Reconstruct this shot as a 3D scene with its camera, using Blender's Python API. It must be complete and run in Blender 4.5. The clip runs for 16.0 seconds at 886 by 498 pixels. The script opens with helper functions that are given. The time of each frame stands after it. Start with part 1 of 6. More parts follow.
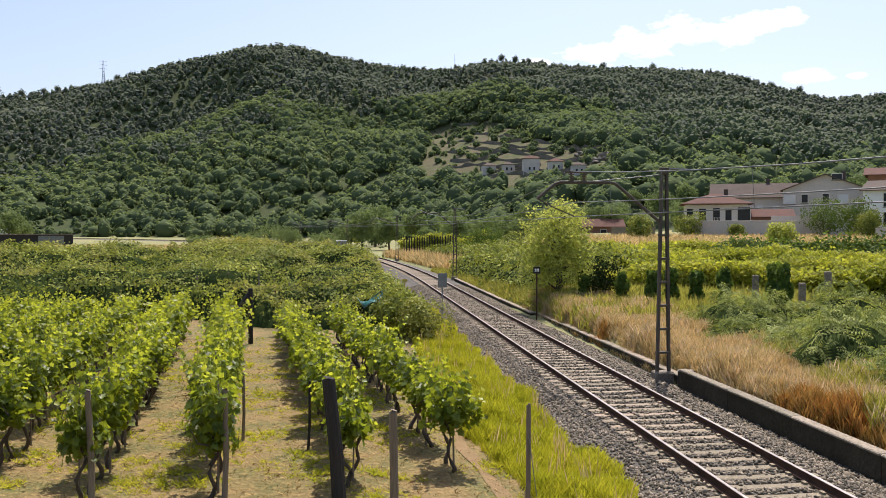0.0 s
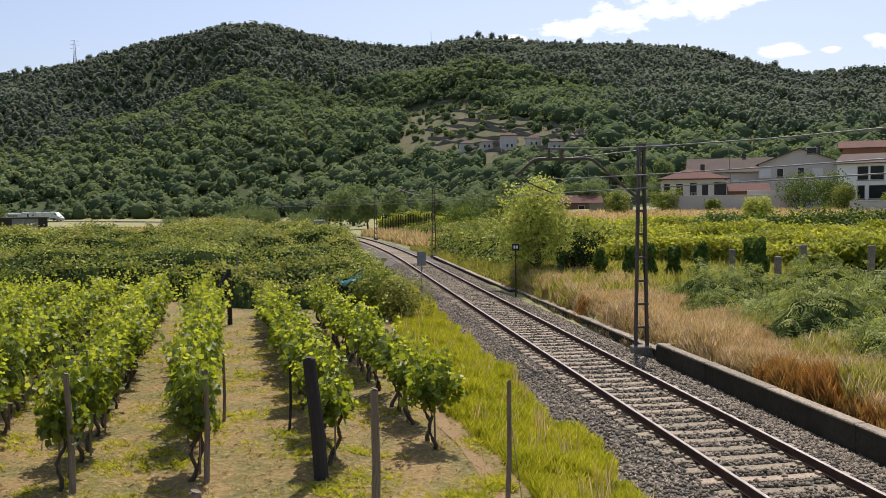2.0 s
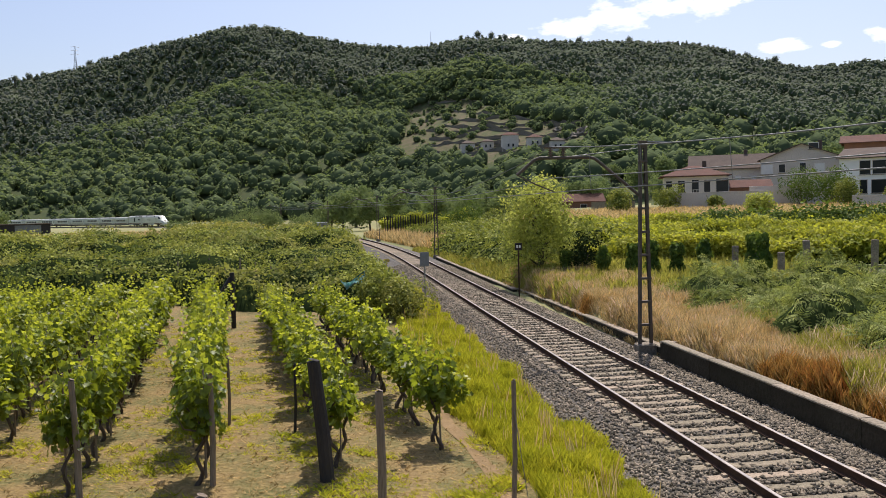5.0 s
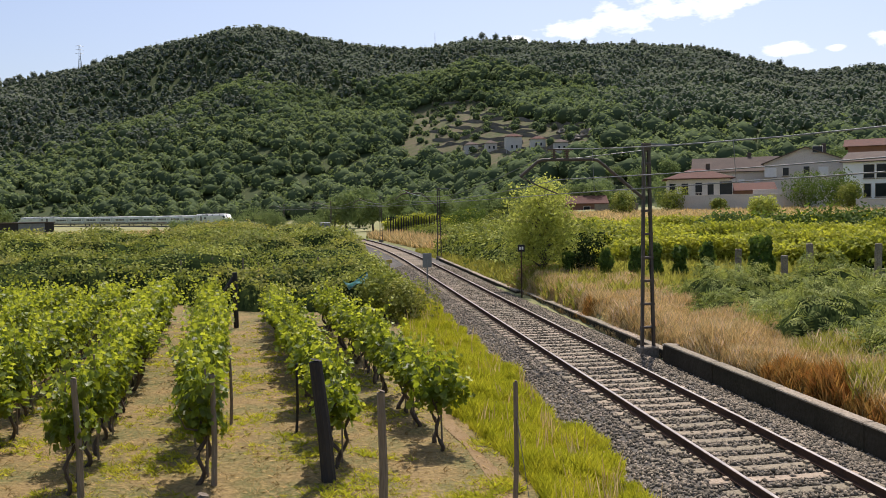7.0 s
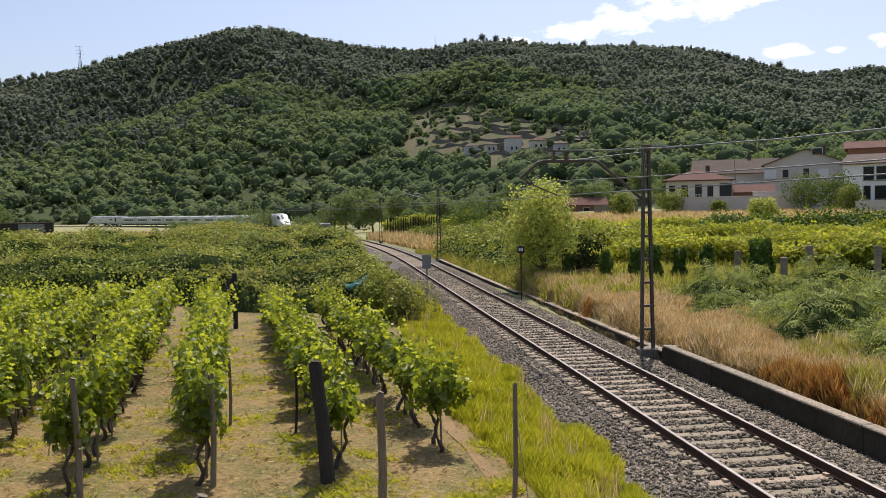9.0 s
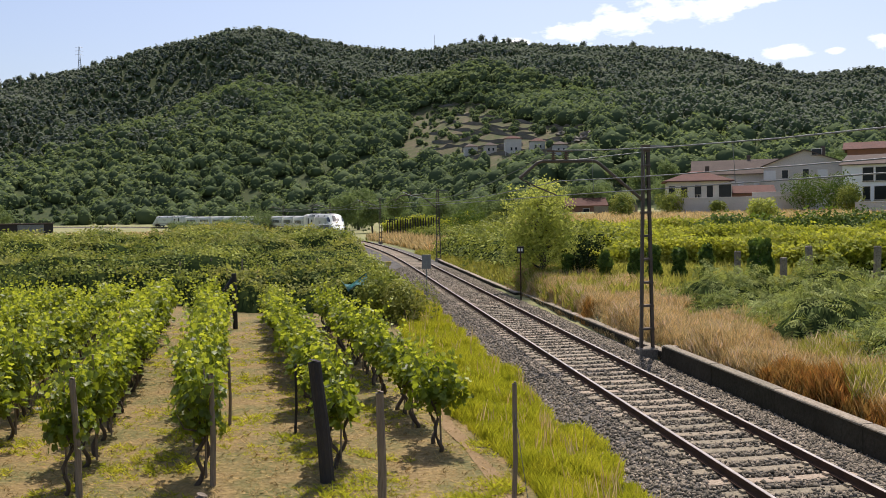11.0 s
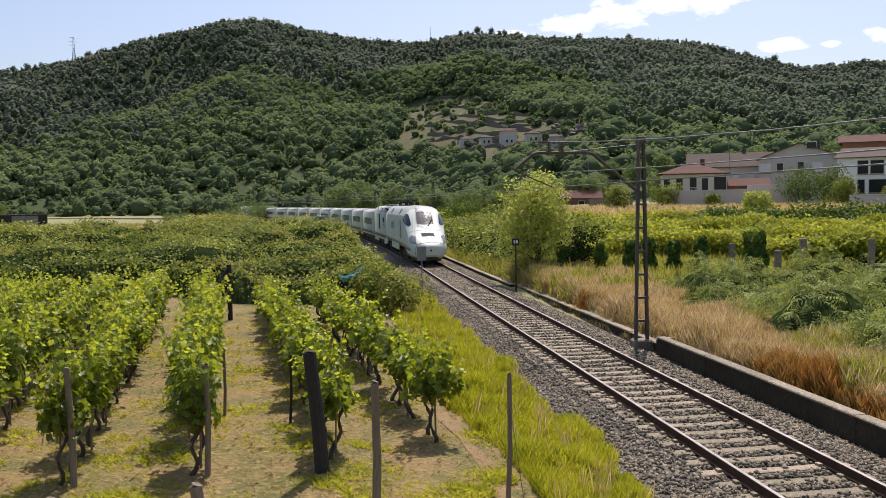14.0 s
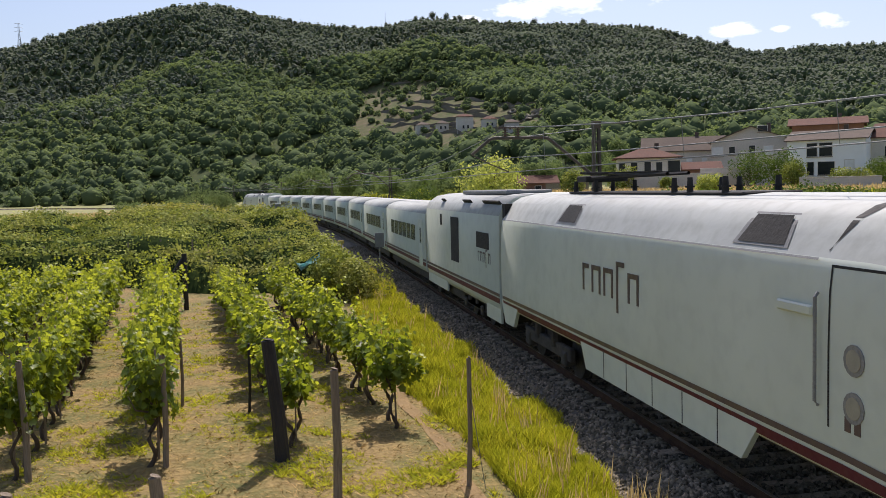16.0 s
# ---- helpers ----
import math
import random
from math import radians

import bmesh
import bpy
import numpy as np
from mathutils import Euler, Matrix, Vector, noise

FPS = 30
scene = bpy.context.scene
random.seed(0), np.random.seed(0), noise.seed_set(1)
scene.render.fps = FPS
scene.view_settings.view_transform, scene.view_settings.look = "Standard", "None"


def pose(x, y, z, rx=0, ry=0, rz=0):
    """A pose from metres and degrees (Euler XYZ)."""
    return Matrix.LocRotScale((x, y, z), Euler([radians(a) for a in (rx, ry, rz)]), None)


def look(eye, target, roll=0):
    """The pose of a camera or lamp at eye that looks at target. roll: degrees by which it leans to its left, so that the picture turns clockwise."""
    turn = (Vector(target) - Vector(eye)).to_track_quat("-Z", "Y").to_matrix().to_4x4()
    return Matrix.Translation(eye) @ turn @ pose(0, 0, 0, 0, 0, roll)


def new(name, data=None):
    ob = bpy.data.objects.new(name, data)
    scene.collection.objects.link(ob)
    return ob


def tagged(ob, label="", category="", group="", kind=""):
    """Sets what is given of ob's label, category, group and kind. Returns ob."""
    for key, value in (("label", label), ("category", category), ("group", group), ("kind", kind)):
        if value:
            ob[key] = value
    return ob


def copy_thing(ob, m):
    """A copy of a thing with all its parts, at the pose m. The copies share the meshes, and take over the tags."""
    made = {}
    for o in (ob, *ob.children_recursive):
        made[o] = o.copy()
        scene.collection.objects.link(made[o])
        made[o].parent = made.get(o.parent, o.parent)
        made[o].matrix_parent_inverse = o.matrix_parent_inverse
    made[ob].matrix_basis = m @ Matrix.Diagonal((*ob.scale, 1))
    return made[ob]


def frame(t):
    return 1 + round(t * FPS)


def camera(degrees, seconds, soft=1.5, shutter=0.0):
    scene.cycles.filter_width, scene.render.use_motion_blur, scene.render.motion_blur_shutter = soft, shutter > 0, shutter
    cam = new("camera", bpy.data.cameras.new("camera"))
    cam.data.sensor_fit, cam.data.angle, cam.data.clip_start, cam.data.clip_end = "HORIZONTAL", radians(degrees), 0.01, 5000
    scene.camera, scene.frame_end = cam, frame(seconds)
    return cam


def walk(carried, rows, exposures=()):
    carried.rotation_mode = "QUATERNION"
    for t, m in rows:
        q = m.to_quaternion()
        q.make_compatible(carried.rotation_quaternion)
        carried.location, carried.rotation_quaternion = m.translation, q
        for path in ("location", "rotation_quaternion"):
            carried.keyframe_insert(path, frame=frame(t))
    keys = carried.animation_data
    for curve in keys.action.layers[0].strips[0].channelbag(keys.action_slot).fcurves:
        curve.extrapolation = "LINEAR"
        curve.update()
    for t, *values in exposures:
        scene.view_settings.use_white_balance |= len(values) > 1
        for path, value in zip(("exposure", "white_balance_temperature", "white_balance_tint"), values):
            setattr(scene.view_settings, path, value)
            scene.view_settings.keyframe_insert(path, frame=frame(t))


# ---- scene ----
# ---- camera ----
EYE = (0.0, 0.0, 4.3)
TURNS = [
    (0, -6.31, -1.318, -0, 0), (0.5, -6.419, -1.308, 0.164, 0), (1, -6.391, -1.459, 0.476, 0),
    (1.5, -6.468, -2.601, 0.625, 0), (2, -7.702, -2.745, 0.686, 0), (2.5, -7.751, -2.749, 0.872, 0),
    (3, -7.718, -2.777, 1.419, 0), (3.5, -7.68, -2.764, 1.605, 0), (4, -7.684, -2.757, 1.753, 0),
    (5.2, -7.53, -2.7, 1.43, 0), (6.5, -7.38, -2.645, 1.098, 0), (7, -7.367, -2.633, 1.15, 0),
    (7.5, -7.397, -2.608, 1.088, 0), (8, -7.401, -2.584, 1.156, 0), (8.5, -7.413, -2.607, 1.099, 0),
    (9, -7.382, -2.555, 1.022, 0), (11.5, -7.425, -2.504, 1.04, -0.03), (12, -7.486, -2.56, 1.29, -0.035),
    (12.5, -7.521, -2.61, 1.17, -0.04), (13, -7.508, -2.697, 1.093, -0.045), (13.5, -7.551, -2.707, 0.936, -0.045),
    (14, -7.71, -3.01, 0.875, -0.05), (14.5, -7.836, -3.709, 1.096, -0.05), (15, -8.926, -3.815, 1.214, -0.055),
    (15.5, -10.054, -3.959, 1.306, -0.06), (16, -10.472, -3.958, 1.463, -0.06),
]
cam = camera(53.2, 16.0, soft=0.8)
walk(cam, [(t, pose(EYE[0], EYE[1], EYE[2] + dz, 90 + pitch, roll, yaw)) for t, yaw, pitch, roll, dz in TURNS],
     exposures=[(0, 0.42, 6400, 17.5), (1.0, 0.38, 6400, 17.5), (1.6, 0.19, 6400, 17.5), (16, 0.19, 6400, 17.5)])

# ---- daylight ----
SUN_AZ, SUN_EL = 21.0, 60.0          # degrees from +y towards +x, and above the horizon
world = bpy.data.worlds.new("sky")
scene.world = world
world.use_nodes = True
wn, wl = world.node_tree.nodes, world.node_tree.links
wn.clear()
sky = wn.new("ShaderNodeTexSky")
sky.sky_type, sky.sun_disc = "NISHITA", False
sky.sun_elevation, sky.sun_rotation = radians(SUN_EL), radians(SUN_AZ)
sky.air_density, sky.dust_density, sky.ozone_density = 1.0, 2.2, 1.6
wco = wn.new("ShaderNodeTexCoord")
wmap = wn.new("ShaderNodeMapping")
wmap.inputs["Scale"].default_value = (1, 1, 2.2)
wl.new(wco.outputs["Generated"], wmap.inputs["Vector"])
wnoise = wn.new("ShaderNodeTexNoise")
wnoise.inputs["Scale"].default_value, wnoise.inputs["Detail"].default_value = 16, 10
wnoise.inputs["Roughness"].default_value = 0.62
wl.new(wmap.outputs["Vector"], wnoise.inputs["Vector"])


def wmath(op, a, b):
    n = wn.new("ShaderNodeMath")
    n.operation = op
    for i, v in enumerate((a, b)):
        if isinstance(v, (int, float)):
            n.inputs[i].default_value = v
        else:
            wl.new(v, n.inputs[i])
    return n.outputs[0]


# fair-weather clouds over the ridge: azimuth, elevation, half width, half height in degrees
cover = None
for c_az, c_el, c_w, c_h in ((12.6, 10.55, 2.6, 0.6), (15.6, 11.0, 3.2, 0.9), (18.6, 11.5, 3.8, 1.2), (21.8, 11.9, 4.2, 1.2), (25.4, 12.4, 3.6, 1.1), (28.6, 9.0, 1.7, 0.5), (31.5, 8.9, 0.8, 0.32), (33.8, 9.2, 1.3, 0.6), (-16.8, 13.8, 1.5, 0.5), (44, 13, 5, 1.6), (-60, 30, 12, 4), (80, 35, 14, 5), (150, 30, 20, 6)):
    ca, ce = radians(c_az), radians(c_el)
    shift = wn.new("ShaderNodeMapping")
    shift.vector_type = "TEXTURE"
    shift.inputs["Location"].default_value = (math.sin(ca) * math.cos(ce), math.cos(ca) * math.cos(ce), math.sin(ce))
    shift.inputs["Rotation"].default_value = (0, 0, -ca)
    shift.inputs["Scale"].default_value = (radians(c_w), 1.0, radians(c_h))
    wl.new(wco.outputs["Generated"], shift.inputs["Vector"])
    ln = wn.new("ShaderNodeVectorMath")
    ln.operation = "LENGTH"
    wl.new(shift.outputs["Vector"], ln.inputs[0])
    one = wmath("SUBTRACT", 1.0, ln.outputs["Value"])
    cover = one if cover is None else wmath("MAXIMUM", cover, one)
cloud = wmath("ADD", wmath("MAXIMUM", cover, -1.0), wmath("MULTIPLY", wmath("SUBTRACT", wnoise.outputs["Fac"], 0.5), 3.2))
wramp = wn.new("ShaderNodeMapRange")
wramp.inputs["From Min"].default_value, wramp.inputs["From Max"].default_value = 0.28, 0.85
wl.new(cloud, wramp.inputs["Value"])
wmix = wn.new("ShaderNodeMix")
wmix.data_type = "RGBA"
wl.new(wramp.outputs["Result"], wmix.inputs["Factor"])
wl.new(sky.outputs["Color"], wmix.inputs["A"])
wmix.inputs["B"].default_value = (10.0, 10.1, 10.3, 1)
wbg, wout = wn.new("ShaderNodeBackground"), wn.new("ShaderNodeOutputWorld")
wbg.inputs["Strength"].default_value = 0.125
wl.new(wmix.outputs["Result"], wbg.inputs["Color"])
wl.new(wbg.outputs["Background"], wout.inputs["Surface"])
sun_data = bpy.data.lights.new("sun", "SUN")
sun_data.energy, sun_data.angle, sun_data.color = 4.4, radians(0.6), (1.0, 0.94, 0.84)
sun = new("sun", sun_data)
_a, _e = radians(SUN_AZ), radians(SUN_EL)
SUN_DIR = Vector((math.sin(_a) * math.cos(_e), math.cos(_a) * math.cos(_e), math.sin(_e)))
sun.matrix_world = look(SUN_DIR * 100, (0, 0, 0))


# ---- materials ----
def mat(name, a, b, c=None, scale=3.0, fine=40.0, rough=0.8, metal=0.0, bump=0.3, spread=0.18, translucent=0.0, tcol=None,
        island=0.0, random=0.0, c_amount=0.5, stretch=(1, 1, 1), spec=0.5, coat=0.0):
    """Two colours mixed by a large noise, a third speckled by a fine one, with relief; leaves pass some light."""
    m = bpy.data.materials.new(name)
    m.use_nodes = True
    n, l = m.node_tree.nodes, m.node_tree.links
    bsdf, out = n["Principled BSDF"], n["Material Output"]
    co, mp = n.new("ShaderNodeTexCoord"), n.new("ShaderNodeMapping")
    mp.inputs["Scale"].default_value = stretch
    l.new(co.outputs["Object"], mp.inputs["Vector"])

    def noise_tex(s, detail):
        t = n.new("ShaderNodeTexNoise")
        t.inputs["Scale"].default_value, t.inputs["Detail"].default_value = s, detail
        l.new(mp.outputs["Vector"], t.inputs["Vector"])
        return t

    def mixed(fac, first, second):
        x = n.new("ShaderNodeMix")
        x.data_type = "RGBA"
        for socket, value in (("Factor", fac), ("A", first), ("B", second)):
            if isinstance(value, (int, float)):
                x.inputs[socket].default_value = value
            elif isinstance(value, tuple):
                x.inputs[socket].default_value = (*value, 1)
            else:
                l.new(value, x.inputs[socket])
        return x.outputs["Result"]

    def ramp(src, lo, hi):
        r = n.new("ShaderNodeMapRange")
        r.inputs["From Min"].default_value, r.inputs["From Max"].default_value = lo, hi
        l.new(src, r.inputs["Value"])
        return r.outputs["Result"]

    big, small = noise_tex(scale, 4), noise_tex(fine, 3)
    colour = mixed(ramp(big.outputs["Fac"], 0.5 - spread, 0.5 + spread), a, b)
    if c:
        k = n.new("ShaderNodeMath")
        k.operation = "MULTIPLY"
        l.new(ramp(small.outputs["Fac"], 0.45, 0.7), k.inputs[0])
        k.inputs[1].default_value = c_amount
        colour = mixed(k.outputs[0], colour, c)
    if island or random:
        if island:
            g = n.new("ShaderNodeNewGeometry").outputs["Random Per Island"]
        else:
            g = n.new("ShaderNodeObjectInfo").outputs["Random"]
        h = n.new("ShaderNodeHueSaturation")
        v = ramp(g, 0, 1)
        v.node.inputs["To Min"].default_value = 1 - (island or random)
        v.node.inputs["To Max"].default_value = 1 + (island or random)
        l.new(v, h.inputs["Value"])
        hue = ramp(g, 0, 1)
        hue.node.inputs["To Min"].default_value, hue.node.inputs["To Max"].default_value = 0.512, 0.488
        l.new(hue, h.inputs["Hue"])
        l.new(colour, h.inputs["Color"])
        colour = h.outputs["Color"]
    l.new(colour, bsdf.inputs["Base Color"])
    bsdf.inputs["Metallic"].default_value = metal
    bsdf.inputs["Specular IOR Level"].default_value = spec
    bsdf.inputs["Coat Weight"].default_value = coat
    rr = ramp(small.outputs["Fac"], 0.3, 0.7)
    rr.node.inputs["To Min"].default_value, rr.node.inputs["To Max"].default_value = max(0.02, rough - 0.1), min(1, rough + 0.08)
    l.new(rr, bsdf.inputs["Roughness"])
    if bump:
        bp = n.new("ShaderNodeBump")
        bp.inputs["Strength"].default_value, bp.inputs["Distance"].default_value = bump, 0.6 / fine
        l.new(small.outputs["Fac"], bp.inputs["Height"])
        l.new(bp.outputs["Normal"], bsdf.inputs["Normal"])
    if translucent:
        tr, mx = n.new("ShaderNodeBsdfTranslucent"), n.new("ShaderNodeMixShader")
        l.new(mixed(0.55, colour, tcol or b), tr.inputs["Color"])
        mx.inputs["Fac"].default_value = translucent
        l.new(bsdf.outputs["BSDF"], mx.inputs[1])
        l.new(tr.outputs["BSDF"], mx.inputs[2])
        l.new(mx.outputs["Shader"], out.inputs["Surface"])
    return m


M = {
    "vine": mat("vine leaf", (0.066, 0.116, 0.012), (0.16, 0.21, 0.02), (0.026, 0.046, 0.010), 1.3, 16, 0.5, bump=0.1, spec=0.35, translucent=0.42, tcol=(0.58, 0.66, 0.03), island=0.65, c_amount=0.85),
    "vine_tip": mat("young vine leaf", (0.23, 0.30, 0.025), (0.36, 0.39, 0.04), None, 2, 30, 0.45, bump=0.1, spec=0.35, translucent=0.48, tcol=(0.80, 0.82, 0.05), island=0.5),
    "field_vine": mat("field vine leaf", (0.20, 0.25, 0.026), (0.38, 0.39, 0.05), (0.42, 0.38, 0.11), 0.16, 1.4, 0.7, bump=0.1, spec=0.15, translucent=0.42, tcol=(0.74, 0.74, 0.05), island=0.5, c_amount=0.4),
    "bramble": mat("bramble leaf", (0.10, 0.148, 0.03), (0.30, 0.325, 0.055), (0.40, 0.37, 0.14), 0.3, 1.1, 0.75, bump=0.1, spec=0.12, translucent=0.24, tcol=(0.46, 0.50, 0.06), island=0.6, c_amount=0.35, spread=0.11),
    "bracken": mat("bracken leaf", (0.11, 0.16, 0.04), (0.30, 0.34, 0.11), (0.40, 0.38, 0.15), 0.7, 2.2, 0.8, bump=0.1, spec=0.12, translucent=0.28, tcol=(0.48, 0.54, 0.08), island=0.7, c_amount=0.4),
    "scrub": mat("grey-green scrub leaf", (0.15, 0.18, 0.04), (0.27, 0.275, 0.07), (0.40, 0.35, 0.13), 0.3, 1.1, 0.75, bump=0.1, spec=0.1, translucent=0.32, tcol=(0.50, 0.52, 0.08), island=0.6, c_amount=0.5),
    "ivy": mat("ivy leaf", (0.055, 0.10, 0.02), (0.11, 0.155, 0.03), None, 0.8, 9, 0.7, bump=0.1, spec=0.1, translucent=0.25, tcol=(0.28, 0.40, 0.04), island=0.5),
    "willow": mat("pale leaf", (0.26, 0.31, 0.06), (0.37, 0.39, 0.10), None, 0.8, 9, 0.6, bump=0.1, spec=0.15, translucent=0.5, tcol=(0.66, 0.69, 0.12), island=0.45),
    "broadleaf": mat("broadleaf crown", (0.115, 0.158, 0.064), (0.225, 0.27, 0.10), None, 0.010, 0.4, 0.85, bump=0.0, spec=0.08, translucent=0.36, tcol=(0.30, 0.40, 0.11), island=0.2),
    # pine green paled and blued, so distance haze is mixed into the colour
    "pine": mat("haze-paled pine crown", (0.128, 0.150, 0.122), (0.19, 0.208, 0.160), None, 0.006, 0.4, 0.85, bump=0.0, spec=0.08, translucent=0.40, tcol=(0.24, 0.29, 0.17), island=0.14),
    # core: near-black colour standing for shade within leaves; also one dark shrub
    "core": mat("dark foliage and inside shade", (0.020, 0.032, 0.011), (0.034, 0.05, 0.016), None, 0.5, 4, 1.0, spec=0.0),
    # wood_core: darker than the leaves, to paint the shade inside far crowns
    "wood_core": mat("shaded crown inside", (0.065, 0.088, 0.046), (0.09, 0.118, 0.055), None, 0.02, 0.5, 1.0, spec=0.0),
    "bark": mat("vine bark", (0.06, 0.042, 0.03), (0.11, 0.08, 0.055), (0.03, 0.02, 0.015), 9, 60, 0.9, bump=0.8, stretch=(1, 1, 0.25)),
    "trunk": mat("tree bark", (0.09, 0.075, 0.055), (0.15, 0.12, 0.09), None, 3, 20, 0.9, bump=0.6, stretch=(1, 1, 0.3)),
    "dark_wood": mat("charred wood", (0.016, 0.014, 0.014), (0.032, 0.027, 0.025), (0.07, 0.055, 0.045), 5, 50, 0.85, bump=0.8, stretch=(1, 1, 0.12)),
    "grey_wood": mat("weathered wood", (0.17, 0.13, 0.09), (0.27, 0.21, 0.15), (0.08, 0.06, 0.045), 5, 50, 0.85, bump=0.8, stretch=(1, 1, 0.1)),
    "soil": mat("straw-strewn soil", (0.20, 0.132, 0.042), (0.105, 0.10, 0.02), (0.30, 0.215, 0.08), 0.9, 9, 0.95, bump=1.0, c_amount=0.8, spread=0.12),
    "meadow": mat("rough meadow", (0.09, 0.13, 0.03), (0.17, 0.17, 0.055), (0.24, 0.21, 0.09), 0.06, 1.2, 0.95, bump=0.4),
    "drymeadow": mat("dry meadow", (0.25, 0.23, 0.09), (0.16, 0.18, 0.05), (0.32, 0.28, 0.12), 0.05, 0.8, 0.95, bump=0.4),
    "hill": mat("hillside scrub", (0.045, 0.066, 0.027), (0.07, 0.09, 0.034), (0.09, 0.09, 0.04), 0.03, 0.3, 0.95, bump=0.0, spec=0.1),
    "terrace": mat("terraced grassland", (0.115, 0.105, 0.055), (0.07, 0.092, 0.032), (0.165, 0.13, 0.09), 0.05, 0.25, 0.95, bump=0.0, c_amount=0.8, spec=0.1),
    "grass": mat("verge grass", (0.27, 0.31, 0.016), (0.48, 0.455, 0.04), None, 1.6, 9, 0.7, bump=0.0, spec=0.12, translucent=0.42, tcol=(0.74, 0.70, 0.04), island=0.5, spread=0.12),
    "drygrass": mat("dry grass", (0.54, 0.385, 0.16), (0.66, 0.53, 0.27), (0.36, 0.31, 0.10), 1.4, 5, 0.8, bump=0.0, spec=0.12, translucent=0.38, tcol=(0.70, 0.50, 0.20), island=0.6, spread=0.12),
    "straw": mat("trodden straw", (0.36, 0.235, 0.085), (0.43, 0.31, 0.13), (0.22, 0.18, 0.06), 1.4, 5, 0.85, bump=0.0, spec=0.12, island=0.55),
    "bankgrass": mat("olive bank grass", (0.21, 0.235, 0.035), (0.38, 0.34, 0.08), (0.44, 0.35, 0.12), 1.4, 5, 0.75, bump=0.0, spec=0.12, translucent=0.38, tcol=(0.6, 0.58, 0.08), island=0.55, spread=0.12),
    "rustgrass": mat("rust-brown dock", (0.42, 0.19, 0.045), (0.48, 0.30, 0.09), (0.33, 0.26, 0.07), 1.4, 5, 0.8, bump=0.0, spec=0.12, translucent=0.32, tcol=(0.54, 0.29, 0.06), island=0.6, spread=0.12),
    "path": mat("bare earth", (0.235, 0.15, 0.062), (0.19, 0.12, 0.045), (0.29, 0.21, 0.10), 2, 18, 0.95, bump=0.6),
    # bed kept darker than the stones, painting the shade in the gaps between them
    "ballast": mat("shade-darkened ballast bed", (0.085, 0.075, 0.058), (0.125, 0.11, 0.085), (0.04, 0.035, 0.027), 0.6, 22, 0.9, bump=1.0, c_amount=0.8),
    "stone": mat("crushed stone", (0.150, 0.126, 0.088), (0.245, 0.206, 0.145), (0.075, 0.062, 0.043), 0.5, 18, 0.85, bump=0.3, island=0.65, spec=0.3),
    "rail": mat("rusty rail web", (0.06, 0.034, 0.022), (0.10, 0.056, 0.034), (0.04, 0.025, 0.018), 4, 60, 0.92, metal=0.0, spec=0.15),
    "rail_head": mat("polished rail head", (0.42, 0.38, 0.34), (0.33, 0.29, 0.25), None, 3, 30, 0.42, metal=0.9, bump=0.05, stretch=(1, 0.1, 1)),
    "sleeper": mat("stained concrete sleeper", (0.34, 0.275, 0.185), (0.26, 0.21, 0.14), (0.15, 0.12, 0.076), 3, 22, 0.9, bump=0.5, random=0.25, c_amount=0.7),
    "concrete": mat("weathered concrete", (0.27, 0.23, 0.17), (0.20, 0.17, 0.125), (0.10, 0.085, 0.06), 1.3, 16, 0.92, bump=0.8, random=0.2, c_amount=0.8),
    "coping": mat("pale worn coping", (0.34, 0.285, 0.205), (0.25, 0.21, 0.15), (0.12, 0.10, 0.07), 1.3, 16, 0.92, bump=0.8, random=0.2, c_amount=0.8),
    # mossy wall face, its colour lowered to hold the shade of the sunless side
    "shaded_wall": mat("shade-darkened mossy concrete", (0.05, 0.041, 0.028), (0.075, 0.062, 0.043), (0.03, 0.03, 0.015), 1.1, 12, 1.0, bump=0.7, random=0.1, spec=0.05),
    "drystone": mat("dry stone walling", (0.20, 0.175, 0.14), (0.13, 0.115, 0.09), (0.27, 0.235, 0.19), 0.2, 1.5, 0.95, bump=0.3),
    "steel": mat("rusted steel lattice", (0.075, 0.062, 0.048), (0.12, 0.095, 0.07), None, 3, 40, 0.7, metal=0.2),
    "wire": mat("weathered wire", (0.22, 0.225, 0.215), (0.17, 0.175, 0.17), None, 3, 40, 0.5, metal=0.5, bump=0),
    "white_paint": mat("train white paint", (0.62, 0.66, 0.575), (0.57, 0.61, 0.53), (0.48, 0.51, 0.44), 0.5, 3, 0.5, bump=0.0, c_amount=0.3, spec=0.4),
    "roof_paint": mat("train roof paint", (0.44, 0.455, 0.425), (0.38, 0.39, 0.37), (0.28, 0.28, 0.26), 0.6, 4, 0.55, bump=0.05, c_amount=0.4, spec=0.35),
    "maroon": mat("maroon stripe", (0.115, 0.016, 0.032), (0.10, 0.014, 0.028), None, 1, 10, 0.5, bump=0, spec=0.3),
    "logo": mat("grey-brown lettering", (0.10, 0.065, 0.07), (0.09, 0.06, 0.065), None, 1, 10, 0.4, bump=0),
    "glass": mat("tinted glass", (0.012, 0.014, 0.018), (0.018, 0.021, 0.026), None, 1, 10, 0.16, bump=0, spec=0.4),
    "screen": mat("windscreen glass", (0.05, 0.055, 0.055), (0.07, 0.075, 0.072), None, 1, 10, 0.14, bump=0, spec=0.5),
    "sill": mat("dark grey fairing", (0.13, 0.135, 0.135), (0.16, 0.165, 0.16), None, 2, 12, 0.35, bump=0, spec=0.4),
    "drab": mat("drab beige paint", (0.36, 0.33, 0.25), (0.29, 0.27, 0.21), None, 6, 40, 0.7),
